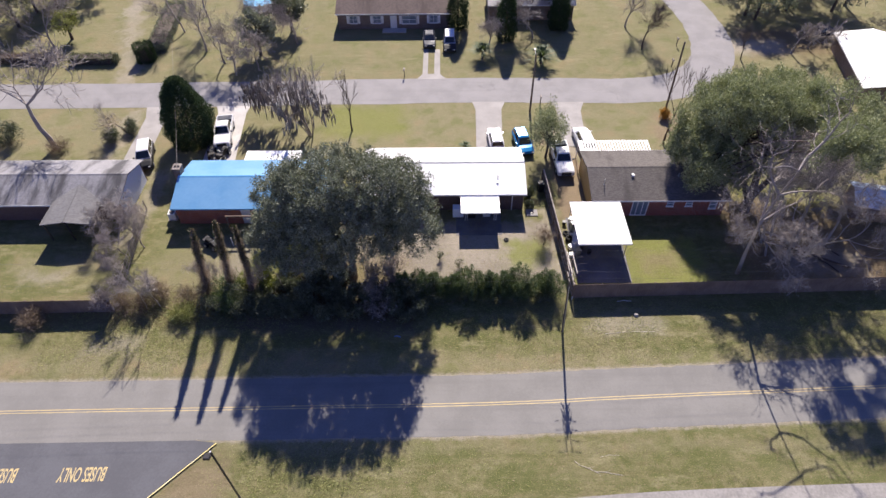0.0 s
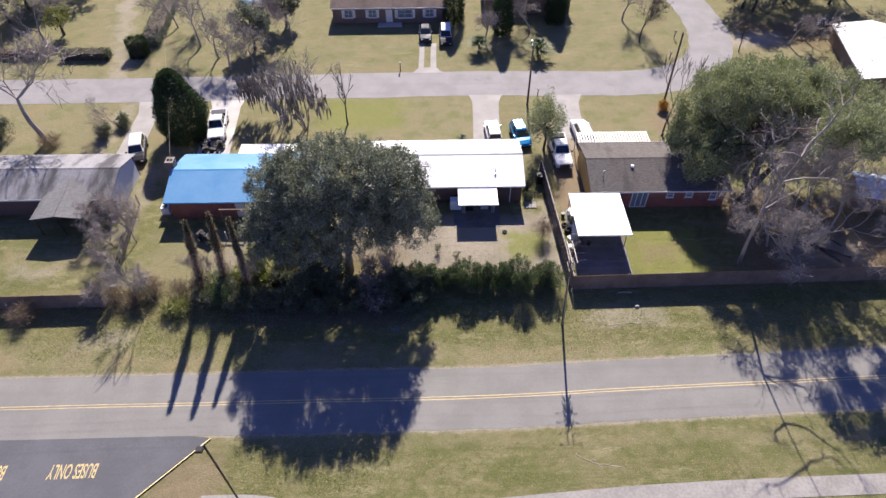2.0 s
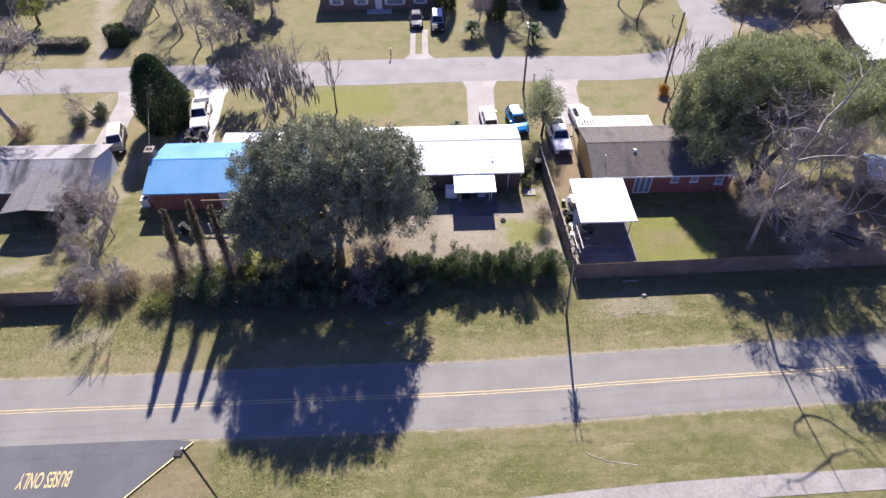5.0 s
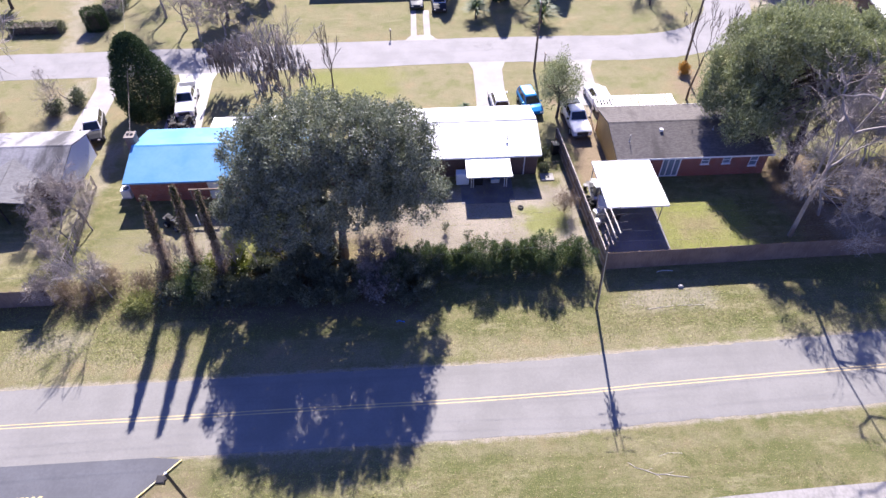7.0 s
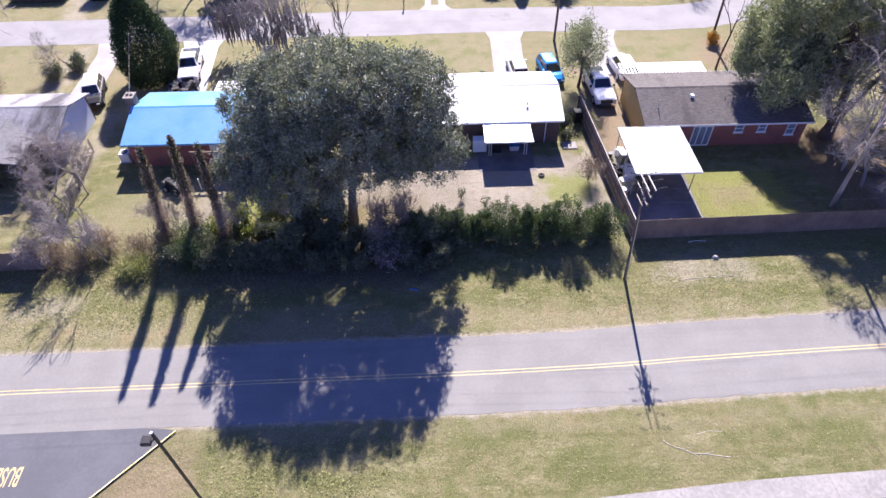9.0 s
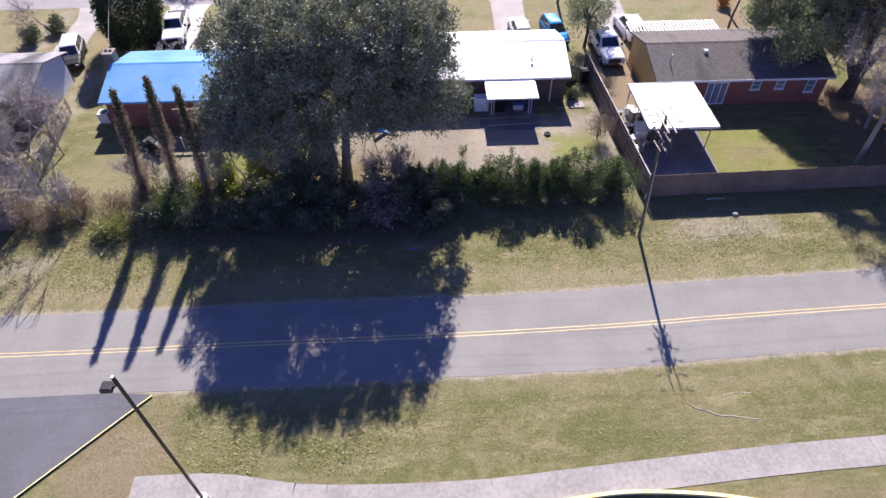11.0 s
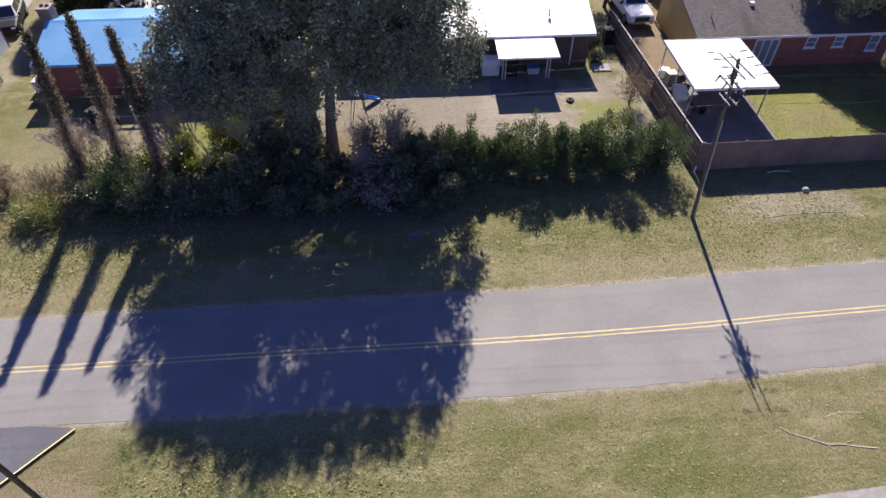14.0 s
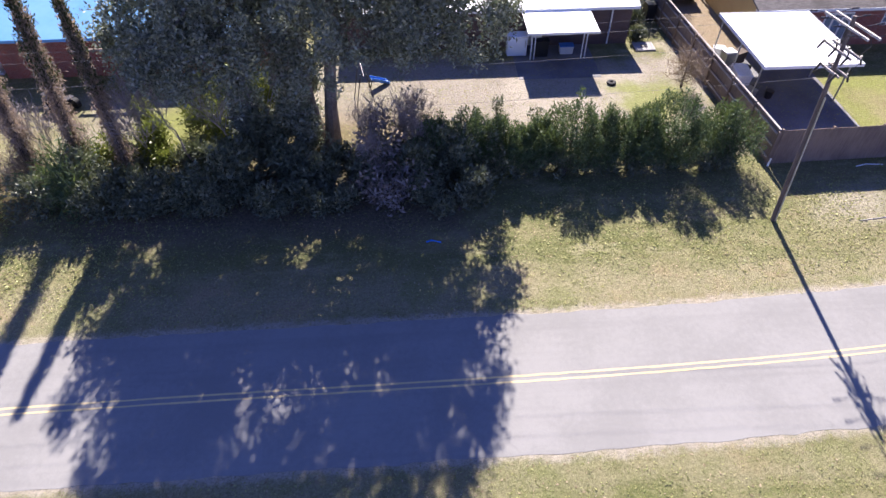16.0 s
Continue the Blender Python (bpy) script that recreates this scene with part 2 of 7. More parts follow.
def shingles(name, a, b, dark, stain=0.75):
    n = Nodes(name)
    x, y, z = n.xyz()
    row = n.math("FRACT", n.math("MULTIPLY", y, 6.5))
    tab = n.noise(1.0, 2.0, 0.6, stretch=(3.2, 6.5, 0.1))
    color = n.mix(n.span(tab, 0.35, 0.65), a, b)
    color = n.mix(n.span(n.noise(0.5, 4.0, 0.65, stretch=(1.0, 0.3, 0.3)), 0.62 - stain * 0.21, 0.66, 0.0, stain), color, dark)
    color = n.mix(n.span(row, 0.0, 0.22, 0.25, 0.0), color, (0.02, 0.02, 0.02))
    n.bump(n.math("ADD", row, n.noise(30.0, 2.0)), 0.6, 0.02)
    return n.done(color, 0.92, 0.0, 0.2)


def glass_dark(name="window_glass"):
    n = Nodes(name)
    return n.done((0.012, 0.016, 0.020), 0.06, 0.0, 0.9)


GROUND = ground_material()
ROAD = asphalt("old_asphalt", (0.236, 0.230, 0.213), (0.200, 0.195, 0.180), 0.05)
FAR_ROAD = asphalt("bleached_asphalt", (0.285, 0.275, 0.272), (0.235, 0.228, 0.225), 0.15)
BUS_ASPHALT = asphalt("newer_asphalt", (0.125, 0.128, 0.14), (0.10, 0.102, 0.112), 0.0, 0.1)
CONCRETE = surface("concrete", (0.50, 0.48, 0.45), (0.40, 0.385, 0.36), 22, 0.5, 0.9, bump=0.3)
PALE_CONCRETE = surface("pale_concrete", (0.35, 0.333, 0.312), (0.275, 0.262, 0.245), 22, 0.6, 0.9, bump=0.3)
SLAB = surface("dark_slab", (0.17, 0.17, 0.18), (0.11, 0.11, 0.12), 12, 0.7, 0.85)
YELLOW_PAINT = surface("worn_yellow_paint", (0.60, 0.455, 0.185), (0.43, 0.36, 0.20), 30, 2.0, 0.7, bump=0.1)
KERB_PAINT = surface("kerb_yellow_paint", (0.72, 0.58, 0.16), (0.72, 0.67, 0.45), 14, 1.4, 0.7, bump=0.1)
WHITE_ROOF = surface("white_painted_metal", (0.86, 0.86, 0.85), (0.81, 0.81, 0.80), 3, 0.5, 0.45, bump=0.05)
BLUE_ROOF = surface("blue_painted_metal", (0.120, 0.290, 0.50), (0.135, 0.315, 0.53), 3, 0.5, 0.42, bump=0.05)
PALE_BLUE = surface("blue_metal_trim", (0.115, 0.34, 0.62), (0.13, 0.36, 0.64), 3, 0.6, 0.45, bump=0.05)
BROWN_SHINGLE = shingles("brown_shingles", (0.150, 0.138, 0.128), (0.112, 0.102, 0.095), (0.062, 0.056, 0.052), 0.55)
GREY_SHINGLE = shingles("grey_shingles", (0.33, 0.325, 0.33), (0.27, 0.265, 0.27), (0.085, 0.083, 0.085), 0.95)
COVER_SHINGLE = shingles("dark_grey_shingles", (0.22, 0.218, 0.215), (0.175, 0.172, 0.17), (0.12, 0.118, 0.115))
TAN_SHINGLE = shingles("tan_shingles", (0.185, 0.145, 0.125), (0.145, 0.115, 0.10), (0.10, 0.08, 0.07))
RED_BRICK = brickwork("red_brick", (0.30, 0.085, 0.050), (0.235, 0.065, 0.042), (0.33, 0.26, 0.22))
BROWN_BRICK = brickwork("brown_brick", (0.185, 0.135, 0.11), (0.15, 0.112, 0.092), (0.26, 0.23, 0.20))
DARK_BRICK = brickwork("dark_brick", (0.12, 0.075, 0.06), (0.095, 0.06, 0.05), (0.16, 0.13, 0.12))
YELLOW_SIDING = surface("yellow_siding", (0.52, 0.36, 0.115), (0.46, 0.32, 0.11), 8, 0.8, 0.7, stretch=(1, 1, 6))
WHITE_PAINT = surface("white_paint", (0.78, 0.78, 0.76), (0.68, 0.68, 0.66), 9, 0.9, 0.55, bump=0.08)
FENCE_WOOD = surface("weathered_fence_wood", (0.215, 0.160, 0.120), (0.130, 0.095, 0.073), 6, 0.7, 0.88, stretch=(3, 3, 0.3))
POLE_WOOD = surface("pole_wood", (0.16, 0.125, 0.10), (0.10, 0.08, 0.066), 9, 0.8, 0.9, stretch=(4, 4, 0.3))
GREY_METAL = surface("galvanised_metal", (0.46, 0.47, 0.48), (0.36, 0.37, 0.38), 14, 1.0, 0.42, 0.8, bump=0.05)
DARK_METAL = surface("dark_bronze_metal", (0.055, 0.050, 0.050), (0.035, 0.033, 0.034), 14, 1.0, 0.45, 0.3, bump=0.05)
BLACK_PLASTIC = surface("black_plastic", (0.022, 0.022, 0.024), (0.014, 0.014, 0.016), 20, 1.5, 0.5, bump=0.05)
RUBBER = surface("rubber", (0.020, 0.020, 0.020), (0.012, 0.012, 0.012), 20, 1.5, 0.85, bump=0.05)
GLASS = glass_dark()
# pale bluish streaks put the reflected sky into the pane colour
PALE_GLASS = surface("sky_reflection_glass", (0.16, 0.20, 0.24), (0.24, 0.29, 0.33), 1.5, 0.8, 0.12, bump=0.0, stretch=(6, 1, 0.3))
CAR_GLASS = glass_dark("car_glass")
WHITE_CAR = surface("white_car_paint", (0.80, 0.80, 0.80), (0.76, 0.76, 0.76), 3, 0.6, 0.22, bump=0.0)
BLUE_CAR = surface("blue_car_paint", (0.015, 0.22, 0.50), (0.02, 0.19, 0.46), 3, 0.6, 0.22, 0.2, bump=0.0)
BLACK_CAR = surface("black_car_paint", (0.015, 0.016, 0.019), (0.02, 0.021, 0.024), 3, 0.6, 0.6, bump=0.0, spec=0.25)
NAVY_CAR = surface("navy_car_paint", (0.018, 0.024, 0.045), (0.022, 0.028, 0.05), 3, 0.6, 0.6, 0.0, bump=0.0, spec=0.25)
CHROME = surface("chrome", (0.75, 0.75, 0.76), (0.65, 0.65, 0.66), 9, 1, 0.15, 1.0, bump=0.0)
LAMP_GLASS = surface("lamp_glass", (0.70, 0.70, 0.70), (0.55, 0.55, 0.56), 9, 1, 0.12, bump=0.0)
RED_GLASS = surface("red_lamp_glass", (0.30, 0.015, 0.012), (0.22, 0.012, 0.01), 9, 1, 0.15, bump=0.0)
BLUE_PLASTIC = surface("blue_plastic", (0.03, 0.15, 0.50), (0.04, 0.18, 0.55), 6, 1, 0.4, bump=0.0)
BLUE_TARP = surface("faded_blue_tarpaulin", (0.34, 0.48, 0.70), (0.62, 0.70, 0.82), 2.2, 0.9, 0.55, bump=0.3)
OAK_BARK = surface("oak_bark", (0.23, 0.20, 0.17), (0.12, 0.10, 0.085), 11, 0.9, 0.95, bump=0.8, stretch=(2, 2, 0.5))
DARK_BARK = surface("dark_bark", (0.11, 0.085, 0.07), (0.065, 0.05, 0.042), 11, 0.9, 0.95, bump=0.8, stretch=(2, 2, 0.5))
PALE_BARK = surface("pale_bark", (0.40, 0.36, 0.32), (0.24, 0.21, 0.185), 9, 0.9, 0.95, bump=0.6, stretch=(2, 2, 0.5))
WIRE = surface("weathered_wire", (0.16, 0.16, 0.16), (0.11, 0.11, 0.11), 9, 1, 0.8, bump=0.0)
TWIG = surface("grey_twigs", (0.33, 0.29, 0.265), (0.21, 0.18, 0.16), 9, 0.9, 0.95, bump=0.3)
OAK_LEAF = leafy("oak_leaves", (0.092, 0.108, 0.074), (0.335, 0.352, 0.265), rough=0.6, through_light=0.2, spec=0.3)
OAK_LEAF_WARM = leafy("olive_oak_leaves", (0.145, 0.170, 0.082), (0.45, 0.475, 0.275), rough=0.7, through_light=0.26, spec=0.22)
CEDAR_LEAF = leafy("cedar_leaves", (0.022, 0.042, 0.018), (0.078, 0.112, 0.048), rough=0.85, through_light=0.12, spec=0.1, tint=(0.08, 0.12, 0.04))
HEDGE_LEAF = leafy("hedge_leaves", (0.032, 0.062, 0.028), (0.108, 0.152, 0.068), rough=0.6, through_light=0.25, spec=0.3)
DARK_LEAF = leafy("dark_shrub_leaves", (0.064, 0.076, 0.048), (0.175, 0.19, 0.118), rough=0.5, through_light=0.15)
SPRING_LEAF = leafy("yellow_green_leaves", (0.11, 0.145, 0.020), (0.22, 0.23, 0.045), rough=0.5, through_light=0.3)
BROWN_LEAF = leafy("dry_brown_leaves", (0.15, 0.115, 0.075), (0.30, 0.235, 0.165), rough=0.7, through_light=0.2, tint=(0.3, 0.22, 0.13))
GREY_LEAF = leafy("grey_moss_strands", (0.15, 0.13, 0.12), (0.33, 0.29, 0.27), rough=0.9, through_light=0.22, spec=0.1)
ORANGE_LEAF = leafy("orange_leaves", (0.42, 0.20, 0.03), (0.55, 0.30, 0.06), rough=0.6, through_light=0.25)
CYPRESS_LEAF = leafy("dry_cypress_leaves", (0.15, 0.118, 0.088), (0.38, 0.31, 0.25), rough=0.7, through_light=0.4, spec=0.2, tint=(0.32, 0.24, 0.16))
CYPRESS_GREEN = leafy("green_cypress_leaves", (0.022, 0.036, 0.014), (0.055, 0.066, 0.028), rough=0.6, through_light=0.12, spec=0.25)
LITTER_LEAF = leafy("fallen_leaves", (0.14, 0.10, 0.055), (0.36, 0.29, 0.18), rough=0.8, through_light=0.0, spec=0.2)
GRASS_BLADE = leafy("grass_blades", (0.15, 0.17, 0.045), (0.40, 0.37, 0.16), rough=0.7, through_light=0.35, spec=0.2)
BLUISH_WHITE = surface("bluish_white_enamel", (0.80, 0.86, 0.95), (0.76, 0.82, 0.92), 4, 0.5, 0.35, bump=0.03)
BLEACHED = surface("bleached_wood", (0.62, 0.57, 0.49), (0.48, 0.43, 0.36), 12, 1.0, 0.9, bump=0.2)
WEED_LEAF = leafy("weed_leaves", (0.14, 0.165, 0.045), (0.42, 0.41, 0.15), rough=0.55, through_light=0.35, spec=0.35)
SIDEWALK = surface("worn_sidewalk_concrete", (0.30, 0.285, 0.265), (0.215, 0.205, 0.19), 5, 0.55, 0.9, bump=0.3)


# ---- mesh tools ----
class Build:
    """Collects faces for one mesh."""

    def __init__(self):
        self.v, self.f = [], []

    def add(self, verts, faces):
        k = len(self.v)
        self.v.extend(tuple(p) for p in verts)
        self.f.extend(tuple(k + i for i in q) for q in faces)
        return self

    def box(self, x0, x1, y0, y1, z0, z1, m=None):
        p = [Vector(q) for q in ((x0, y0, z0), (x1, y0, z0), (x1, y1, z0), (x0, y1, z0), (x0, y0, z1), (x1, y0, z1), (x1, y1, z1), (x0, y1, z1))]
        return self.add([m @ q for q in p] if m else p, ((3, 2, 1, 0), (4, 5, 6, 7), (0, 1, 5, 4), (1, 2, 6, 5), (2, 3, 7, 6), (3, 0, 4, 7)))

    def tube(self, a, b, r0, r1, n=8, caps=True):
        a, b = Vector(a), Vector(b)
        d = b - a
        if d.length < 1e-6:
            return self
        u = d.orthogonal().normalized()
        w = d.normalized().cross(u)
        ring = [(math.cos(2 * math.pi * i / n), math.sin(2 * math.pi * i / n)) for i in range(n)]
        verts = [a + (u * c + w * s) * r0 for c, s in ring] + [b + (u * c + w * s) * r1 for c, s in ring]
        faces = [(i, (i + 1) % n, n + (i + 1) % n, n + i) for i in range(n)]
        if caps:
            faces += [tuple(range(n - 1, -1, -1)), tuple(range(n, 2 * n))]
        return self.add(verts, faces)

    def path(self, pts, r, n=6):
        pts = [Vector(p) for p in pts]
        rings = []
        for i, p in enumerate(pts):
            d = (pts[min(i + 1, len(pts) - 1)] - pts[max(i - 1, 0)]).normalized()
            u = d.cross(Vector((0.13, 0.31, 0.94))).normalized()
            w = d.cross(u)
            rings.append([p + (u * math.cos(2 * math.pi * k / n) + w * math.sin(2 * math.pi * k / n)) * r for k in range(n)])
        return self.loft(rings)

    def loft(self, rings, caps=True):
        n = len(rings[0])
        verts = [p for ring in rings for p in ring]
        faces = [(k * n + i, k * n + (i + 1) % n, (k + 1) * n + (i + 1) % n, (k + 1) * n + i) for k in range(len(rings) - 1) for i in range(n)]
        if caps:
            faces += [tuple(range(n - 1, -1, -1)), tuple(range((len(rings) - 1) * n, len(rings) * n))]
        return self.add(verts, faces)

    def slab(self, outline, z0, z1):
        """A flat piece with a given outline (anticlockwise) and thickness."""
        n = len(outline)
        return self.add([(x, y, z0) for x, y in outline] + [(x, y, z1) for x, y in outline],
                        [tuple(range(n - 1, -1, -1)), tuple(range(n, 2 * n))] + [(i, (i + 1) % n, n + (i + 1) % n, n + i) for i in range(n)])

    def mesh(self, name, material, smooth=False):
        me = bpy.data.meshes.new(name)
        me.from_pydata(self.v, [], self.f)
        me.materials.append(material)
        if smooth:
            me.polygons.foreach_set("use_smooth", [True] * len(me.polygons))
        me.update()
        return me


def part(name, build, material, parent, label="", smooth=False, at=None):
    ob = new(name, build.mesh(name, material, smooth))
    ob.parent = parent
    if at is not None:
        ob.matrix_basis = at
    return tagged(ob, label)


def thing(name, label, category, at=None, group=""):
    ob = new(name)
    ob.empty_display_size = 0.2
    if at is not None:
        ob.matrix_basis = at
    return tagged(ob, label, category, group)


def solid(name, build, material, label, category="", kind="", at=None, group="", smooth=False):
    ob = new(name, build.mesh(name, material, smooth))
    if at is not None:
        ob.matrix_basis = at
    return tagged(ob, label, category, group, kind)


def leaf_mesh(name, pts, normals, size, material, slim=0.5, per=2, up=0.0, seed=0):
    """Many small pointed leaves at the given points."""
    rng = np.random.default_rng(seed)
    pts = np.repeat(np.asarray(pts, float), per, 0)
    n = len(pts)
    pts = pts + rng.normal(0, size * 0.5, (n, 3))
    d = rng.normal(0, 1, (n, 3)) + np.repeat(np.asarray(normals, float), per, 0) * 0.7
    d[:, 2] += up
    d /= np.linalg.norm(d, axis=1)[:, None] + 1e-9
    s = np.cross(d, rng.normal(0, 1, (n, 3)))
    s /= np.linalg.norm(s, axis=1)[:, None] + 1e-9
    ln = (size * rng.uniform(0.6, 1.4, n))[:, None]
    v = np.stack([pts, pts + d * ln * 0.45 + s * ln * slim * 0.5, pts + d * ln, pts + d * ln * 0.45 - s * ln * slim * 0.5], 1).reshape(-1, 3)
    me = bpy.data.meshes.new(name)
    me.vertices.add(4 * n)
    me.vertices.foreach_set("co", v.ravel())
    me.loops.add(4 * n)
    me.loops.foreach_set("vertex_index", np.arange(4 * n))
    me.polygons.add(n)
    me.polygons.foreach_set("loop_start", np.arange(0, 4 * n, 4))
    me.materials.append(material)
    me.update(calc_edges=True)
    return me


def clumps(rng, centre, radii, count, each, clump_r, shell=0.6, low=-1.0, flat=0.75):
    """Points in rounded clumps that together fill the outside of an uneven crown, and their outward ways."""
    centre, radii = np.array(centre, float), np.array(radii, float)
    d = rng.normal(0, 1, (count * 3, 3))
    d /= np.linalg.norm(d, axis=1)[:, None]
    d = d[d[:, 2] > low][:count]
    r = shell + (1 - shell) * rng.random(len(d)) ** 0.6
    mids = centre + d * r[:, None] * radii * (1 + rng.normal(0, 0.06, len(d)))[:, None]
    k = rng.uniform(0.6, 1.35, len(mids)) * clump_r
    p = rng.normal(0, 1, (len(mids), each, 3))
    p /= np.linalg.norm(p, axis=2)[:, :, None]
    q = p * (rng.random((len(mids), each, 1)) ** 0.45) * k[:, None, None]
    q[:, :, 2] *= flat
    return (mids[:, None] + q).reshape(-1, 3), p.reshape(-1, 3), mids


def grow(rng, base, way, length, radius, levels, kids=3, bend=0.25, lift=0.1, shrink=0.68, angle=0.75, segs=4):
    """A branching skeleton: rows of start, end and two radii, and the twig ends."""
    rows, tips = [], []
    stack = [(Vector(base), Vector(way).normalized(), length, radius, 0)]
    while stack:
        p, d, ln, r, lv = stack.pop()
        for i in range(segs):
            d = (d + Vector(rng.normal(0, bend, 3)) + Vector((0, 0, lift))).normalized()
            q = p + d * (ln / segs)
            q.z = max(q.z, 0.15)
            ra, rb = r * (1 - 0.5 * i / segs), r * (1 - 0.5 * (i + 1) / segs)
            rows.append((p, q, ra, rb))
            p = q
            if lv < levels and i >= segs // 2 - (lv > 0):
                for _ in range(kids if i == segs - 1 else max(1, kids - 2)):
                    side = d.cross(Vector(rng.normal(0, 1, 3))).normalized()
                    a = angle * rng.uniform(0.5, 1.3)
                    stack.append((p, (d * math.cos(a) + side * math.sin(a)).normalized(), ln * shrink * rng.uniform(0.75, 1.2), rb * 0.68, lv + 1))
        if lv == levels:
            tips.append(p)
    return rows, tips


def limbs(rows, thin=0.004):
    b = Build()
    for p, q, ra, rb in rows:
        b.tube(p, q, max(ra, thin), max(rb, thin), 9 if ra > 0.15 else 5 if ra > 0.05 else 3, caps=False)
    return b


# ---- ground, roads and paths ----
E_FAR = 600.0
solid("ground", Build().add([(-E_FAR, -E_FAR, 0), (E_FAR, -E_FAR, 0), (E_FAR, E_FAR, 0), (-E_FAR, E_FAR, 0)], [(0, 1, 2, 3)]), GROUND,
      "winter lawn with tan and olive grass and bare soil", "ground", "structure")


def road_y(x):
    """The middle of the near road."""
    return 24.42 + (0.0135 * x if x < 0 else 0.0135 * x + 0.028 * x * min(1.0, x / 12))


def strip(name, line, half, z, material, label, category, kind="structure", ragged=0.0, seed=0):
    """A band of paving along a line of points, with its own thickness and slightly ragged edges."""
    rng = np.random.default_rng(seed)
    rings = []
    for i, (x, y) in enumerate(line):
        a, b = Vector(line[max(i - 1, 0)]), Vector(line[min(i + 1, len(line) - 1)])
        s = (b - a).normalized().orthogonal()
        l, r = half + rng.normal(0, ragged), half + rng.normal(0, ragged)
        rings.append([(x + s.x * l, y + s.y * l, z), (x - s.x * r, y - s.y * r, z), (x - s.x * r, y - s.y * r, -0.1), (x + s.x * l, y + s.y * l, -0.1)])
    return solid(name, Build().loft(rings), material, label, category, kind)


strip("road", [(x * 0.5, road_y(x * 0.5)) for x in range(-320, 321)], 2.72, 0.007, ROAD, "worn grey asphalt road with a double yellow line", "road", ragged=0.03, seed=3)
for side in (-0.11, 0.11):
    strip("yellow_line", [(x * 0.5, road_y(x * 0.5) + side + 0.012 * math.sin(x * 0.2 + side)) for x in range(-320, 321)], 0.035, 0.0105, YELLOW_PAINT,
          "worn yellow centre line painted on the road", "road line", ragged=0.006, seed=5)


def smooth_line(pts, steps=6):
    out = []
    for i in range(len(pts) - 1):
        p = [Vector(pts[max(min(i + k, len(pts) - 1), 0)]) for k in (-1, 0, 1, 2)]
        for j in range(steps):
            t = j / steps
            out.append(tuple(0.5 * (2 * p[1] + (p[2] - p[0]) * t + (2 * p[0] - 5 * p[1] + 4 * p[2] - p[3]) * t * t + (3 * p[1] - p[0] - 3 * p[2] + p[3]) * t ** 3)))
    return out + [tuple(pts[-1])]


strip("road_far", smooth_line([(-160, 70.2), (-100, 70.3), (-50, 70.3), (0, 71.0), (15, 70.8), (25, 70.7), (32, 72.3), (37, 77), (39.2, 84), (39.3, 92), (38.0, 100), (35, 115), (30, 150)], 10),
      3.0, 0.010, FAR_ROAD, "bleached asphalt residential road that bends away", "road", ragged=0.06, seed=8)
solid("bus_lane", Build().slab([(-90, 2), (-35.9, 2), (-17.9, 21.25), (-19.5, 21.45), (-90, 20.5)], -0.1, 0.03), BUS_ASPHALT, "dark newer asphalt lane for buses", "road", "structure")
# painted kerb along the bus lane
kerb = Build()
for i in range(14):
    t0, t1 = i / 14, (i + 0.992) / 14
    a, b = Vector((-17.9, 21.25, 0)), Vector((-35.9, 2.0, 0))
    p, q, s = a.lerp(b, t0), a.lerp(b, t1), (b - a).normalized().orthogonal() * 0.11
    kerb.add([p + s, p - s, q - s, q + s, *(k + Vector((0, 0, 0.035)) for k in (p + s * 0.8, p - s, q - s, q + s * 0.8))],
             [(3, 2, 1, 0), (4, 5, 6, 7), (0, 1, 5, 4), (1, 2, 6, 5), (2, 3, 7, 6), (3, 0, 4, 7)])
solid("kerb", kerb, KERB_PAINT, "yellow painted concrete kerb beside the bus lane", "kerb", "structure")


def lettering(body, size, at, label):
    cu = bpy.data.curves.new("lettering", "FONT")
    cu.body, cu.size, cu.extrude, cu.align_x, cu.align_y, cu.offset = body, size, 0.002, "CENTER", "CENTER", 0.012
    tmp = bpy.data.objects.new("lettering", cu)
    scene.collection.objects.link(tmp)
    me = bpy.data.meshes.new_from_object(tmp.evaluated_get(bpy.context.evaluated_depsgraph_get()))
    bpy.data.objects.remove(tmp)
    me.materials.clear()
    me.materials.append(YELLOW_PAINT)
    ob = new("lettering", me)
    ob.matrix_basis = at
    return tagged(ob, label, "road marking", "", "structure")


for cx, cy in ((-27.25, 18.85), (-33.9, 18.75)):
    lettering("BUSES ONLY", 1.0, pose(cx, cy, 0.035, 0, 0, 181.5) @ Matrix.Diagonal((0.62, 1.55, 1, 1)), "yellow painted words on the bus lane")

# sidewalk of separate slabs, and the painted kerb behind it
walk_line = smooth_line([(-17.4, 16.2), (-13.5, 16.2), (-9, 15.5), (-2, 15.4), (3, 15.75), (8, 16.15), (16, 16.7), (30, 17.2), (48, 17.6)], 40)
pavement = tagged(new("pavement"), "pale concrete sidewalk of cast slabs", "sidewalk", "", "structure")
SLABS = []
edge, run = 0.72, 0.0
cuts = [Vector(walk_line[0])]
for p in walk_line[1:]:
    if (Vector(p) - cuts[-1]).length > 1.45:
        cuts.append(Vector(p))
for a, b in zip(cuts, cuts[1:]):
    s = (b - a).normalized().orthogonal() * edge
    g = (b - a).normalized() * 0.003
    SLABS.append((a + g, b - g, s))
strip("pavement_bed", walk_line, 0.71, 0.017, SIDEWALK, "worn concrete bed under the sidewalk slabs", "sidewalk", ragged=0.01)
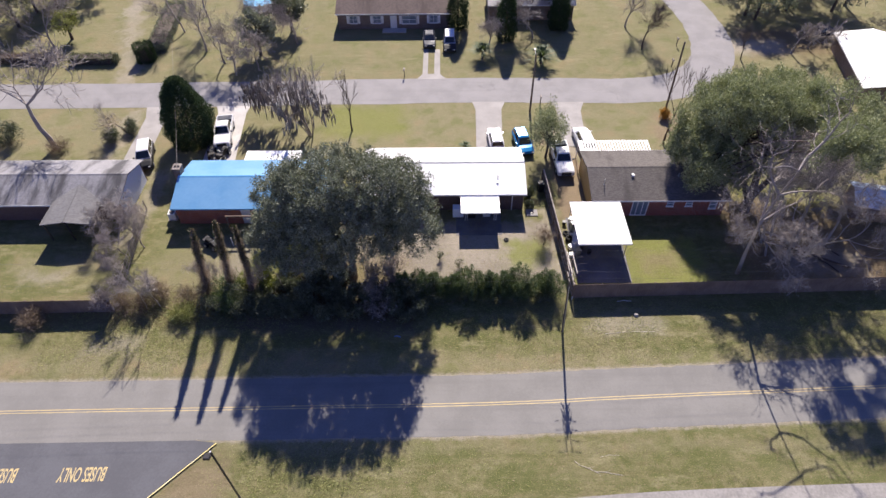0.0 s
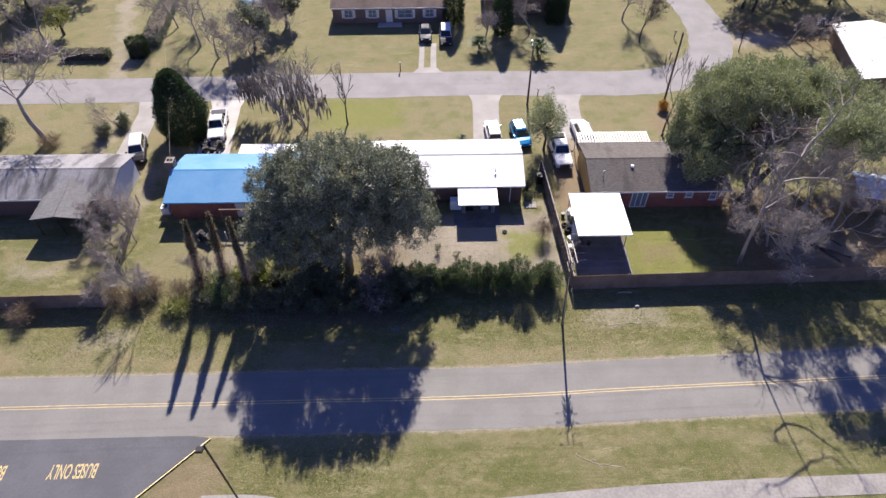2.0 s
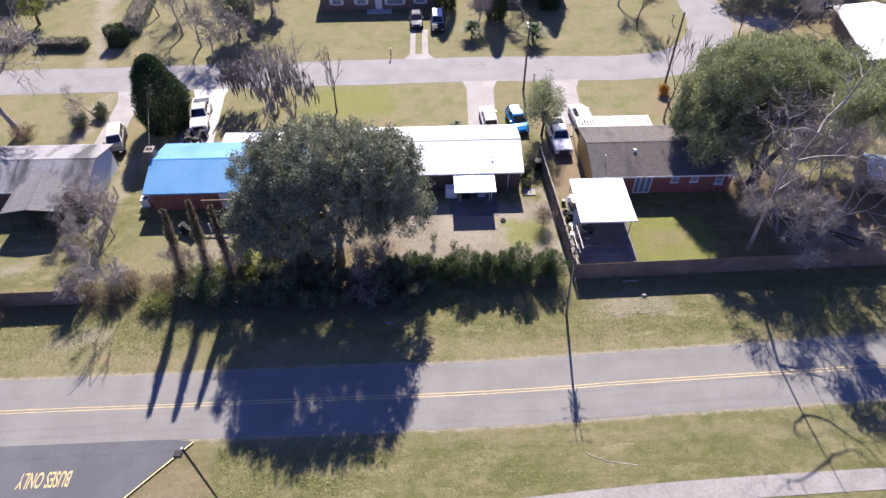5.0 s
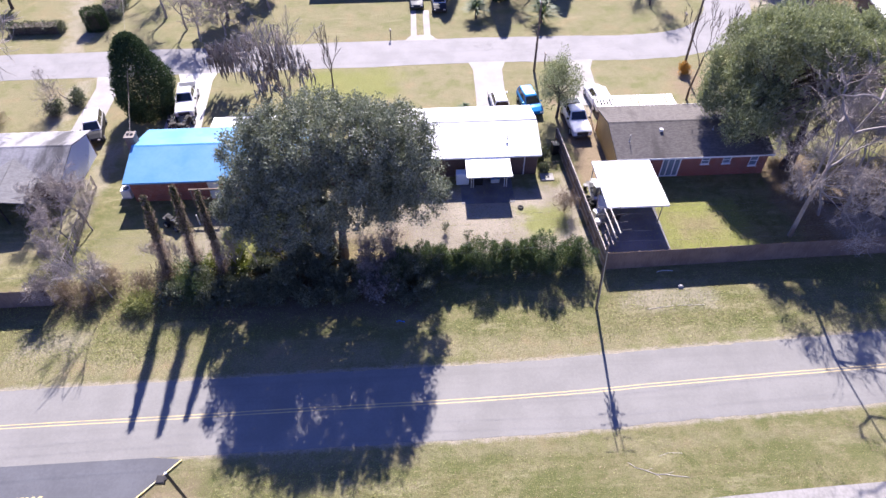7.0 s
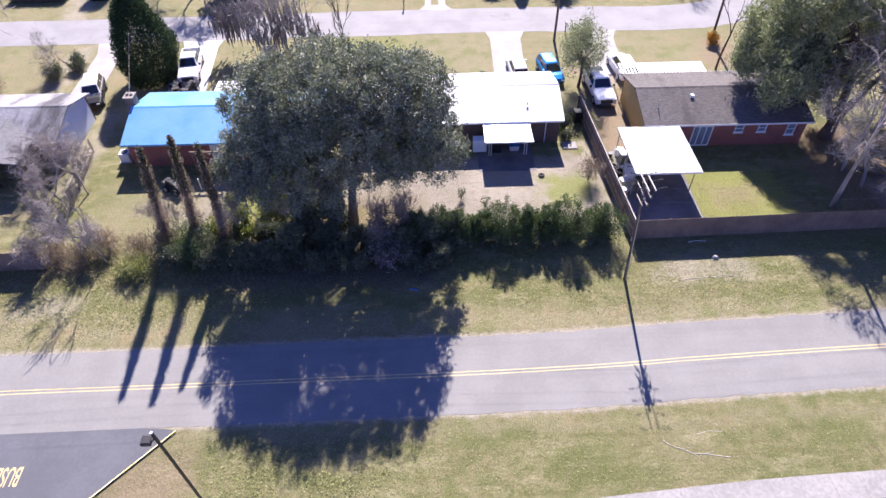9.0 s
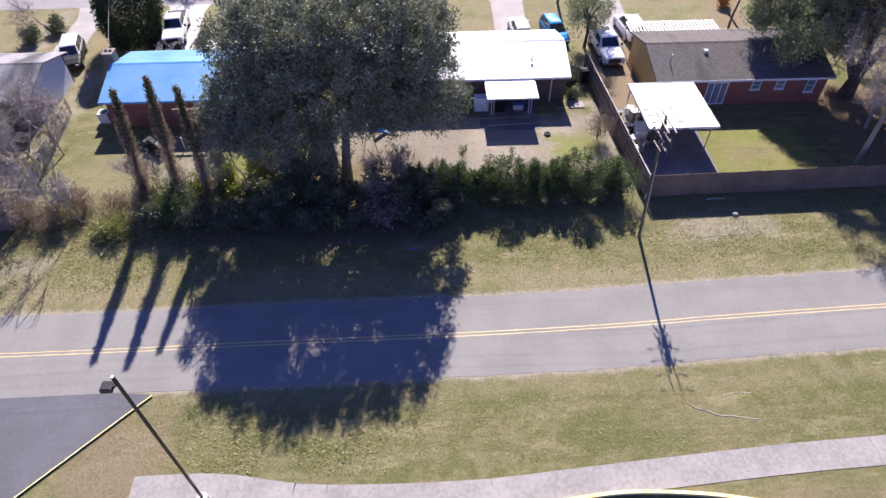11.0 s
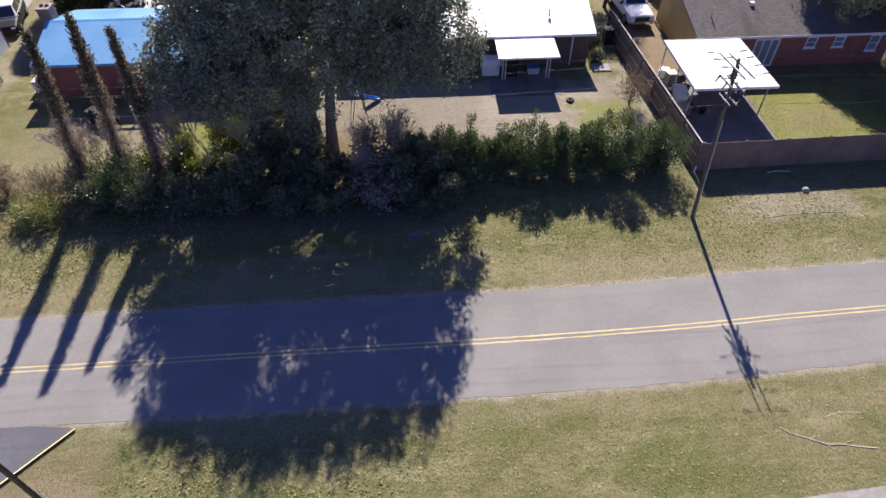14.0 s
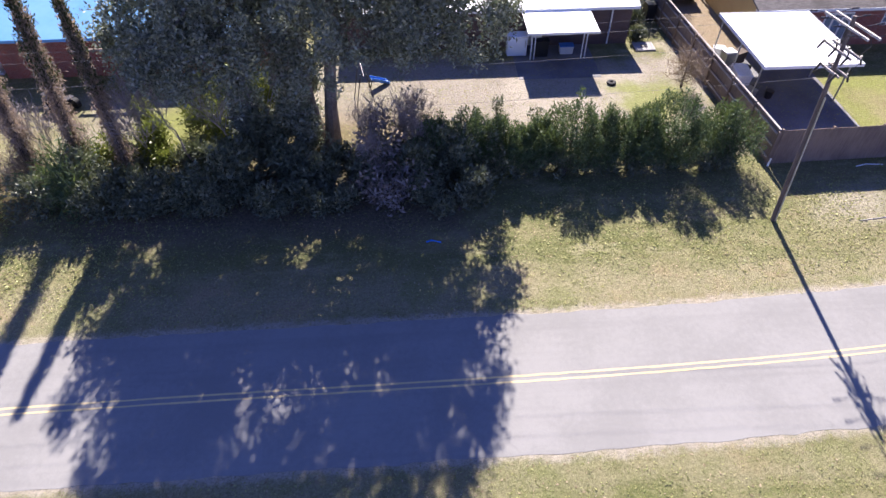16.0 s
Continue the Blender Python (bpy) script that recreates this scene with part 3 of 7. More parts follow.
solid("parking_kerb", Build().loft([[(x, y - 0.09, 0), (x, y + 0.09, 0), (x, y + 0.08, 0.16), (x, y - 0.08, 0.16)] for x, y in
      smooth_line([(-3, 13.2), (0.5, 14.7), (2.6, 15.0), (5.3, 15.25), (8.7, 15.05), (12, 14.5), (16, 13.9), (30, 13.5)], 5)]), KERB_PAINT,
      "yellow painted kerb along a planting bed", "kerb", "structure")

for name, outline, material, label in (
    ("driveway", [(3.5, 55.5), (6.8, 55.5), (6.9, 62.0), (7.1, 66.4), (7.7, 68.2), (3.4, 68.2), (3.8, 66.4), (3.7, 62.0)], PALE_CONCRETE, "pale concrete driveway up to the white-roofed house"),
    ("driveway", [(13.9, 58.5), (16.8, 58.5), (17.2, 66.0), (17.9, 68.0), (13.6, 68.0), (14.2, 66.0)], PALE_CONCRETE, "worn pale concrete driveway with sandy edges"),
    ("driveway", [(-28.4, 54.5), (-24.6, 54.5), (-25.6, 66.0), (-25.4, 67.6), (-29.8, 67.6), (-29.2, 66.0)], CONCRETE, "grey concrete driveway beside the blue-roofed house"),
    ("driveway", [(-37.9, 54), (-35.1, 54), (-35.6, 65.0), (-35.2, 67.5), (-38.9, 67.5), (-38.2, 65.0)], PALE_CONCRETE, "pale concrete driveway beside the grey-roofed house"),
    ("driveway", [(-3.2, 82.0), (-2.5, 82.0), (-2.5, 75.2), (-1.6, 75.2), (-1.6, 82.0), (-0.8, 82.0), (-0.8, 75.2), (0.1, 73.8), (-4.0, 73.8), (-3.2, 75.2)], PALE_CONCRETE, "two concrete wheel strips across the far lawn"),
    ("carport_slab", [(12.4, 37.2), (17.6, 37.2), (17.8, 46.2), (12.5, 46.2)], SLAB, "dark concrete slab under the carport", ),
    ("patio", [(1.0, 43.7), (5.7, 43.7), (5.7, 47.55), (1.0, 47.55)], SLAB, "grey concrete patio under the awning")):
    solid(name, Build().slab(outline, -0.1, 0.016), material, label, "paving", "structure")


# ---- houses ----
def wall_run(build, x0, x1, y0, y1, z1, holes):
    """A wall along x with rectangular openings (x0, x1, z0, z1)."""
    xs = sorted({x0, x1, *(h[0] for h in holes), *(h[1] for h in holes)})
    zs = sorted({0.0, z1, *(h[2] for h in holes), *(h[3] for h in holes)})
    nx, nz = len(xs) - 1, len(zs) - 1

    def filled(i, j):
        if not (0 <= i < nx and 0 <= j < nz):
            return False
        xm, zm = (xs[i] + xs[i + 1]) / 2, (zs[j] + zs[j + 1]) / 2
        return not any(h[0] < xm < h[1] and h[2] < zm < h[3] for h in holes)

    def at(i, j, k):
        return (i * (nz + 1) + j) * 2 + k

    faces = []
    for i in range(nx):
        for j in range(nz):
            if filled(i, j):
                faces += [(at(i, j, 0), at(i + 1, j, 0), at(i + 1, j + 1, 0), at(i, j + 1, 0)), (at(i, j + 1, 1), at(i + 1, j + 1, 1), at(i + 1, j, 1), at(i, j, 1))]
                if not filled(i - 1, j):
                    faces.append((at(i, j, 1), at(i, j, 0), at(i, j + 1, 0), at(i, j + 1, 1)))
                if not filled(i + 1, j):
                    faces.append((at(i + 1, j, 0), at(i + 1, j, 1), at(i + 1, j + 1, 1), at(i + 1, j + 1, 0)))
                if not filled(i, j - 1):
                    faces.append((at(i, j, 1), at(i + 1, j, 1), at(i + 1, j, 0), at(i, j, 0)))
                if not filled(i, j + 1):
                    faces.append((at(i, j + 1, 0), at(i + 1, j + 1, 0), at(i + 1, j + 1, 1), at(i, j + 1, 1)))
    used = sorted({v for q in faces for v in q})
    where = {v: n for n, v in enumerate(used)}
    build.add([(xs[v // 2 // (nz + 1)], (y0, y1)[v % 2], zs[v // 2 % (nz + 1)]) for v in used], [tuple(where[v] for v in q) for q in faces])


def window(parent, x0, x1, z0, z1, y, material=WHITE_PAINT, sill=True, bars=1, kind="window"):
    """A window or glass door in a wall that faces -y at depth y."""
    w = part(kind, Build().box(x0, x1, y + 0.05, y + 0.062, z0, z1), PALE_GLASS if material == WHITE_PAINT else GLASS, parent, "dark glass in a white frame")
    f = 0.06 if kind == "window" else 0.1
    fr = Build().box(x0, x0 + f, y - 0.02, y + 0.05, z0, z1).box(x1 - f, x1, y - 0.02, y + 0.05, z0, z1).box(x0 + f, x1 - f, y - 0.02, y + 0.05, z1 - f, z1).box(x0 + f, x1 - f, y - 0.02, y + 0.05, z0, z0 + f)
    for i in range(bars):
        xm = x0 + (x1 - x0) * (i + 1) / (bars + 1)
        fr.box(xm - f * 0.42, xm + f * 0.42, y - 0.01, y + 0.05, z0 + f, z1 - f)
    if kind == "window":
        zm = (z0 + z1) / 2
        fr.box(x0 + f, x1 - f, y - 0.005, y + 0.049, zm - 0.02, zm + 0.02)
    part("window_frame", fr, material, w)
    if sill:
        part("window_sill", Build().box(x0 - 0.05, x1 + 0.05, y - 0.08, y + 0.02, z0 - 0.07, z0), material, w)
    return w


def roof_side(x0, x1, ye, yr, ze, zr, thick=0.10):
    """One slope of a gable roof, eave at ye, ridge at yr."""
    return Build().add([(x0, ye, ze), (x1, ye, ze), (x1, yr, zr), (x0, yr, zr), (x0, ye, ze - thick), (x1, ye, ze - thick), (x1, yr, zr - thick), (x0, yr, zr - thick)],
                       [(0, 1, 2, 3), (7, 6, 5, 4), (0, 4, 5, 1), (1, 5, 6, 2), (2, 6, 7, 3), (3, 7, 4, 0)] if yr > ye else
                       [(3, 2, 1, 0), (4, 5, 6, 7), (1, 5, 4, 0), (2, 6, 5, 1), (3, 7, 6, 2), (0, 4, 7, 3)])


def gable_house(name, label, x0, x1, y0, y1, wall, roof, ridge_z=3.55, eave=2.5, over=0.45, holes=(), ribs=0.0, gable=None, fascia=WHITE_PAINT, roof_label="", seam=None):
    """A one-storey house, ridge along x; x0..y1 are the eaves."""
    h = thing(name, label, "house", pose(x0, y0, 0))
    w, d = x1 - x0, y1 - y0
    a, b, c, e = 0.25, w - 0.25, over, d - over
    front = Build()
    wall_run(front, a, b, c, c + 0.2, eave - 0.12, holes)
    part("wall", front, wall, h)
    part("wall", Build().box(a, b, e - 0.2, e, 0, eave - 0.12), wall, h)
    for xa in (a, b - 0.2):
        part("wall", Build().loft([[(xa, c + 0.2, 0), (xa, e - 0.2, 0), (xa, e - 0.2, eave - 0.05), (xa, d / 2, ridge_z - 0.14), (xa, c + 0.2, eave - 0.05)],
                                   [(xa + 0.2, c + 0.2, 0), (xa + 0.2, e - 0.2, 0), (xa + 0.2, e - 0.2, eave - 0.05), (xa + 0.2, d / 2, ridge_z - 0.14), (xa + 0.2, c + 0.2, eave - 0.05)]]), gable or wall, h)
    for ye, yr in ((0, d / 2), (d, d / 2)):
        r = part("roof", roof_side(0, w, ye, yr, eave, ridge_z), roof, h, roof_label)
        if ribs:
            rb = Build()
            for i in range(1, int(w / ribs)):
                x = i * ribs
                rb.add([(x - 0.02, ye, eave + 0.002), (x + 0.02, ye, eave + 0.002), (x, ye, eave + 0.013), (x - 0.02, yr, ridge_z + 0.002), (x + 0.02, yr, ridge_z + 0.002), (x, yr, ridge_z + 0.013)],
                       [(0, 1, 4, 3), (1, 2, 5, 4), (2, 0, 3, 5), (0, 2, 1), (3, 4, 5)])
            part("roof_ribs", rb, roof, r)
        sgn = -1 if ye == 0 else 1
        part("fascia", Build().box(0.002, w - 0.002, min(ye, ye + sgn * 0.025), max(ye, ye + sgn * 0.025), eave - 0.17, eave - 0.004), fascia, h)
    slope = (ridge_z - eave) / (d / 2)
    part("ridge_cap", Build().add([(-0.01, d / 2 - 0.16, ridge_z - 0.16 * slope + 0.006), (w + 0.01, d / 2 - 0.16, ridge_z - 0.16 * slope + 0.006), (w + 0.01, d / 2, ridge_z + 0.03), (-0.01, d / 2, ridge_z + 0.03),
                                  (w + 0.01, d / 2 + 0.16, ridge_z - 0.16 * slope + 0.006), (-0.01, d / 2 + 0.16, ridge_z - 0.16 * slope + 0.006)], [(0, 1, 2, 3), (3, 2, 4, 5), (0, 3, 5), (1, 4, 2)]), seam or roof, h)
    part("soffit", Build().box(0.03, w - 0.03, 0.03, over, eave - 0.15, eave - 0.12), fascia, h)
    return h


def roof_pipe(h, x, y, z, height=0.4, r=0.05, material=GREY_METAL):
    part("vent_pipe", Build().tube((x, y, z - 0.1), (x, y, z + height), r, r, 8).tube((x, y, z - 0.05), (x, y, z + 0.06), r * 2.6, r * 1.3, 8), material, h)


# white-roofed house
white_house = gable_house("white_house", "brick bungalow with a bright white metal roof", -9.0, 8.35, 47.1, 55.1, DARK_BRICK, WHITE_ROOF, ridge_z=3.6, ribs=0.6, seam=GREY_METAL,
                          holes=[(10.9, 11.9, 0.02, 2.05), (12.2, 14.0, 0.95, 2.05), (5.0, 6.2, 1.0, 2.1), (2.0, 3.2, 1.0, 2.1)], roof_label="bright white ribbed metal roof")
window(white_house, 12.2, 14.0, 0.95, 2.05, 0.45, bars=1)
window(white_house, 5.0, 6.2, 1.0, 2.1, 0.45)
window(white_house, 2.0, 3.2, 1.0, 2.1, 0.45)
part("door", Build().box(10.9, 11.9, 0.5, 0.55, 0.02, 2.05), WHITE_PAINT, white_house, "white back door")
part("downspout", Build().tube((15.9, 0.38, 0.05), (15.9, 0.38, 2.3), 0.05, 0.05, 8).tube((15.9, 0.38, 2.3), (15.9, 0.02, 2.42), 0.05, 0.05, 8), WHITE_PAINT, white_house)
roof_pipe(white_house, 14.4, 1.9, 3.0, 0.45)
roof_pipe(white_house, 7.4, 1.3, 2.85, 0.4)
part("roof_vent", Build().box(14.25, 14.45, 1.35, 1.6, 2.8, 3.0), GREY_METAL, white_house)

awning = thing("patio_awning", "flat white metal patio awning on posts", "awning", pose(1.45, 44.6, 0))
tilt = pose(0, 0, 2.24, math.degrees(math.atan2(0.1, 2.85)))
for i in range(13):
    part("roof_panel", Build().box(i * 0.305, i * 0.305 + 0.305, 0, 2.85, 0, 0.035, tilt), WHITE_ROOF, awning)
part("edge_trim", Build().box(-0.03, 4.0, -0.04, -0.003, 2.16, 2.29), WHITE_PAINT, awning)
part("beam", Build().box(0.05, 3.92, 1.21, 1.30, 2.16, 2.27), WHITE_PAINT, awning)
for px in (0.5, 0.7, 3.5, 3.7):
    part("post", Build().box(px - 0.03, px + 0.03, 1.225, 1.285, 0.016, 2.16), WHITE_PAINT, awning)

fridge = thing("white_cabinet", "squat white metal cabinet standing against the house wall", "cabinet", pose(0.64, 46.25, 0.0))
part("body", Build().box(0.0, 1.14, 0.05, 0.75, 0.06, 1.25), BLUISH_WHITE, fridge)
part("door", Build().box(0.01, 1.13, 0.005, 0.046, 0.08, 1.23), BLUISH_WHITE, fridge)
part("handle", Build().box(1.0, 1.03, -0.04, 0.004, 0.6, 1.0), GREY_METAL, fridge)
for fx in (0.08, 1.06):
    part("foot", Build().tube((fx, 0.4, 0.0), (fx, 0.4, 0.06), 0.03, 0.03), GREY_METAL, fridge)

# blue-roofed house
blue_house = gable_house("blue_house", "red brick bungalow with a blue metal roof", -28.15, -12.0, 45.2, 53.1, RED_BRICK, BLUE_ROOF,
                         holes=[(6.9, 7.9, 0.02, 2.05), (8.3, 9.6, 0.9, 2.0), (10.8, 12.4, 0.9, 2.0)], fascia=PALE_BLUE, seam=PALE_BLUE, roof_label="blue ribbed metal roof")
window(blue_house, 8.3, 9.6, 0.9, 2.0, 0.45)
window(blue_house, 10.8, 12.4, 0.9, 2.0, 0.45)
part("door", Build().box(6.9, 7.9, 0.5, 0.55, 0.02, 2.05), WHITE_PAINT, blue_house, "white back door")
part("chimney", Build().box(-0.55, 0.22, 4.3, 5.2, 0, 4.1).box(-0.6, 0.27, 4.25, 5.25, 4.1, 4.2), BROWN_BRICK, blue_house, "brown brick chimney")
part("chimney_flue", Build().tube((-0.32, 4.75, 4.2), (-0.32, 4.75, 4.32), 0.12, 0.12, 10).tube((0.02, 4.75, 4.2), (0.02, 4.75, 4.3), 0.12, 0.12, 10), BLACK_PLASTIC, blue_house)
porch = thing("porch_awning", "flat white metal awning behind the blue-roofed house", "awning", pose(-22.4, 53.16, 0))
part("roof_panel", Build().box(0, 6.2, 0, 1.7, 2.38, 2.44), WHITE_ROOF, porch)
for px in (0.2, 3.1, 6.0):
    part("post", Build().box(px - 0.04, px + 0.04, 1.55, 1.63, 0, 2.38), WHITE_PAINT, porch)
lean_to = thing("back_porch_frame", "bare timber porch posts with a beam behind the house", "porch", pose(-22.4, 44.3, 0))
for px in (0.1, 2.7):
    part("post", Build().box(px - 0.05, px + 0.05, 0.0, 0.1, 0, 2.15), FENCE_WOOD, lean_to)
part("beam", Build().box(0.0, 2.8, -0.01, 0.11, 2.15, 2.3), FENCE_WOOD, lean_to)

# grey-roofed house with a hipped patio cover
grey_house = gable_house("grey_house", "low brick house with weathered grey roof", -56.0, -33.6, 45.9, 53.3, DARK_BRICK, GREY_SHINGLE,
                         holes=[(17.0, 18.8, 0.02, 2.05)], gable=BLUISH_WHITE, roof_label="weathered grey roof with dark stains")
window(grey_house, 17.0, 18.8, 0.02, 2.05, 0.45, DARK_METAL, kind="glass_door", sill=False)
cover = thing("patio_cover", "grey gabled patio cover on posts", "patio cover", pose(-40.5, 43.0, 0))
part("roof", Build().add([(0, 0, 2.45), (2.45, 0.1, 2.75), (5.0, 0.1, 2.45), (5.0, 3.3, 2.62), (2.3, 5.2, 3.3), (0, 3.3, 2.62),
                          (0, 0, 2.36), (2.45, 0.1, 2.66), (5.0, 0.1, 2.36), (5.0, 3.3, 2.53), (2.3, 5.2, 3.21), (0, 3.3, 2.53)],
                         [(0, 1, 4, 5), (1, 2, 3, 4), (11, 10, 7, 6), (10, 9, 8, 7), (6, 7, 1, 0), (7, 8, 2, 1), (8, 9, 3, 2), (11, 6, 0, 5), (9, 10, 4, 3), (10, 11, 5, 4)]), COVER_SHINGLE, cover, "grey shingled roof with a low ridge")
part("ridge_cap", Build().tube((2.45, 0.08, 2.77), (2.3, 5.0, 3.28), 0.04, 0.04, 6), COVER_SHINGLE, cover)
for px in (0.2, 2.5, 4.8):
    part("post", Build().box(px - 0.05, px + 0.05, 0.25, 0.35, 0, 2.42 if px != 2.5 else 2.68), DARK_METAL, cover)

# brown-roofed brick house
brick_house = gable_house("brick_house", "red brick bungalow with a brown shingle roof", 14.85, 29.1, 46.0, 54.4, RED_BRICK, BROWN_SHINGLE,
                          holes=[(4.4, 6.1, 0.02, 2.05), (7.95, 8.7, 1.3, 2.08), (9.9, 10.65, 1.3, 2.08), (12.4, 13.15, 0.95, 2.08)], gable=YELLOW_SIDING, roof_label="brown shingle roof with dark weather stains")
window(brick_house, 4.4, 6.1, 0.02, 2.05, 0.45, kind="glass_door", sill=False, bars=2)
for xa, xb, za in ((7.95, 8.7, 1.3), (9.9, 10.65, 1.3), (12.4, 13.15, 0.95)):
    window(brick_house, xa, xb, za, 2.08, 0.45, bars=0)
part("roof_vent", Build().box(4.5, 4.78, 2.9, 3.2, 3.18, 3.46), WHITE_PAINT, brick_house, "white roof vent")
roof_pipe(brick_house, 9.4, 3.0, 3.25, 0.35)
roof_pipe(brick_house, 1.5, 2.0, 2.98, 0.7, 0.04)
pergola = thing("white_pergola", "white slatted patio roof behind the brick house", "pergola", pose(15.0, 54.46, 0))
for i in range(26):
    part("slat", Build().box(0.0 + i * 0.31, 0.17 + i * 0.31, 0.0, 2.0, 2.36, 2.4), WHITE_ROOF, pergola)
for yy in (0.12, 1.8):
    part("beam", Build().box(0, 8.0, yy, yy + 0.09, 2.26, 2.355), WHITE_PAINT, pergola)
for px in (0.1, 4.0, 7.9):
    part("post", Build().box(px - 0.045, px + 0.045, 1.8, 1.89, 0, 2.26), WHITE_PAINT, pergola)

carport = thing("carport", "white flat-roofed metal carport on slim posts", "carport", pose(12.6, 39.95, 0))
for i in range(17):
    part("roof_panel", Build().box(i * 0.298, i * 0.298 + 0.298, 0, 6.0, 2.40, 2.44), WHITE_ROOF, carport)
for nm, bx in (("edge_trim", (-0.03, 5.1, -0.03, -0.003, 2.30, 2.47)), ("edge_trim", (-0.03, 5.1, 6.003, 6.03, 2.30, 2.47)), ("edge_trim", (-0.03, -0.003, 0, 6.0, 2.30, 2.47)), ("edge_trim", (5.073, 5.1, 0, 6.0, 2.30, 2.47))):
    part(nm, Build().box(*bx), WHITE_PAINT, carport)
for yy in (0.4, 3.0, 5.6):
    part("beam", Build().box(0.02, 5.05, yy - 0.05, yy + 0.05, 2.26, 2.395), WHITE_PAINT, carport)
for px, py in ((0.12, 0.4), (0.12, 3.0), (0.12, 5.6), (4.75, 0.4), (4.75, 3.0), (4.75, 5.6)):
    part("post", Build().tube((px, py, 0.016), (px, py, 2.26), 0.045, 0.045, 8), GREY_METAL, carport)

# houses across the far road
far_house = gable_house("far_house", "tan-roofed brick house across the road", -16.6, 0.9, 88.0, 96.8, BROWN_BRICK, TAN_SHINGLE, ridge_z=4.0, eave=2.6,
                        holes=[(2.0, 3.2, 0.9, 2.1), (5.6, 6.8, 0.9, 2.1), (8.2, 9.2, 0.02, 2.1), (10.0, 12.2, 0.8, 2.1), (14.2, 15.4, 0.9, 2.1)], roof_label="tan shingle roof")
for xa, xb, za in ((2.0, 3.2, 0.9), (5.6, 6.8, 0.9), (10.0, 12.2, 0.8), (14.2, 15.4, 0.9)):
    window(far_house, xa, xb, za, 2.1, 0.45, bars=1)
    for sx in (xa - 0.42, xb + 0.04):
        part("shutter", Build().box(sx, sx + 0.38, 0.41, 0.448, za, 2.1), WHITE_PAINT, far_house)
part("door", Build().box(8.2, 9.2, 0.5, 0.55, 0.02, 2.1), WHITE_PAINT, far_house)
part("step", Build().box(7.0, 10.6, -0.9, 0.4, 0, 0.16), CONCRETE, far_house, "concrete front step")
far_house2 = gable_house("far_house", "low house under trees with pale roof", 6.5, 20.0, 90.5, 99.0, BROWN_BRICK, surface("pale_shingles", (0.50, 0.48, 0.46), (0.40, 0.385, 0.37), 6, 0.6, 0.9), ridge_z=3.9, eave=2.6)
metal_barn = gable_house("barn", "long low building with a white metal roof", 0.0, 15.0, 0.0, 9.5, BROWN_BRICK, WHITE_ROOF, ridge_z=3.3, eave=2.4, ribs=0.8)
metal_barn.matrix_basis = pose(61.8, 65.1, 0, 0, 0, 79)
tarp_house = gable_house("shed", "small shed with a blue tarpaulin roof", 0.0, 5.0, 0.0, 4.0, FENCE_WOOD, BLUE_TARP, ridge_z=2.9, eave=2.1)
tarp_house.matrix_basis = pose(41.6, 45.6, 0, 0, 0, -15)


# ---- fences ----
BOARDS = []


def fence(name, label, a, b, height=1.82, material=FENCE_WOOD, section=2.44, seed=1, rail_mat=None, cap=False):
    """A board fence from a to b: posts, rails and panels of upright boards."""
    rng = np.random.default_rng(seed)
    a, b = Vector((*a, 0)), Vector((*b, 0))
    ln = (b - a).length
    f = thing(name, label, "fence", Matrix.Translation(a) @ Matrix.Rotation(math.atan2(b.y - a.y, b.x - a.x), 4, "Z"))
    n = max(1, round(ln / section))
    w = ln / n
    for i in range(n + 1):
        part("post", Build().box(i * w - 0.05, i * w + 0.05, 0.0, 0.1, 0, height - 0.02), material, f)
    for i in range(n):
        for z in (0.3, 0.95, height - 0.22):
            part("rail", Build().box(i * w + 0.05, (i + 1) * w - 0.05, 0.02, 0.06, z - 0.045, z + 0.045), rail_mat or material, f)
        if cap:
            part("cap_rail", Build().box(i * w + 0.05, (i + 1) * w - 0.05, -0.04, 0.055, height + 0.035, height + 0.065), rail_mat, f)
        BOARDS.append((f, i * w, w, height, material, seed * 100 + i))
    return f


fence("board_fence", "weathered brown board fence along the road", (11.7, 35.4), (60.0, 36.65), height=1.92, seed=4)
fence("board_fence", "weathered brown board fence between two yards", (11.6, 35.4), (10.7, 52.0), seed=5, rail_mat=PALE_BARK, cap=True)
fence("board_fence", "dark weathered board fence behind the yard", (-60.0, 33.55), (-30.6, 34.05), seed=6)
side_fence = thing("yard_gate_fence", "low metal yard fence beside the house", "fence", pose(8.5, 47.8, 0))
for i in range(3):
    part("post", Build().tube((i * 1.05, 0, 0), (i * 1.05, 0, 1.15), 0.018, 0.018, 6), DARK_METAL, side_fence)
for z in (0.15, 1.13):
    part("rail", Build().tube((0, 0, z), (2.1, 0, z), 0.012, 0.012, 6), DARK_METAL, side_fence)
picket_fence = thing("picket_fence", "pale weathered open picket fence between two yards", "fence", Matrix.Translation((-30.6, 36.4, 0)) @ Matrix.Rotation(math.atan2(11.4, -1.5), 4, "Z"))
rng_k = np.random.default_rng(8)
for k in range(6):
    part("post", Build().box(k * 2.3 - 0.045, k * 2.3 + 0.045, 0.05, 0.14, 0, 1.45), PALE_BARK, picket_fence)
for k in range(5):
    for z in (0.25, 0.75, 1.25):
        part("rail", Build().box(k * 2.3 + 0.046, k * 2.3 + 2.254, 0.06, 0.10, z, z + 0.09), PALE_BARK, picket_fence)
for k in range(37):
    if rng_k.random() > 0.12:
        part("picket", Build().box(-0.045, 0.045, 0.015, 0.045, 0.05, 1.4 + rng_k.uniform(-0.05, 0.08), pose(0.16 + k * 0.305, 0, 0, 0, rng_k.normal(0, 1.5), 0)), PALE_BARK, picket_fence)


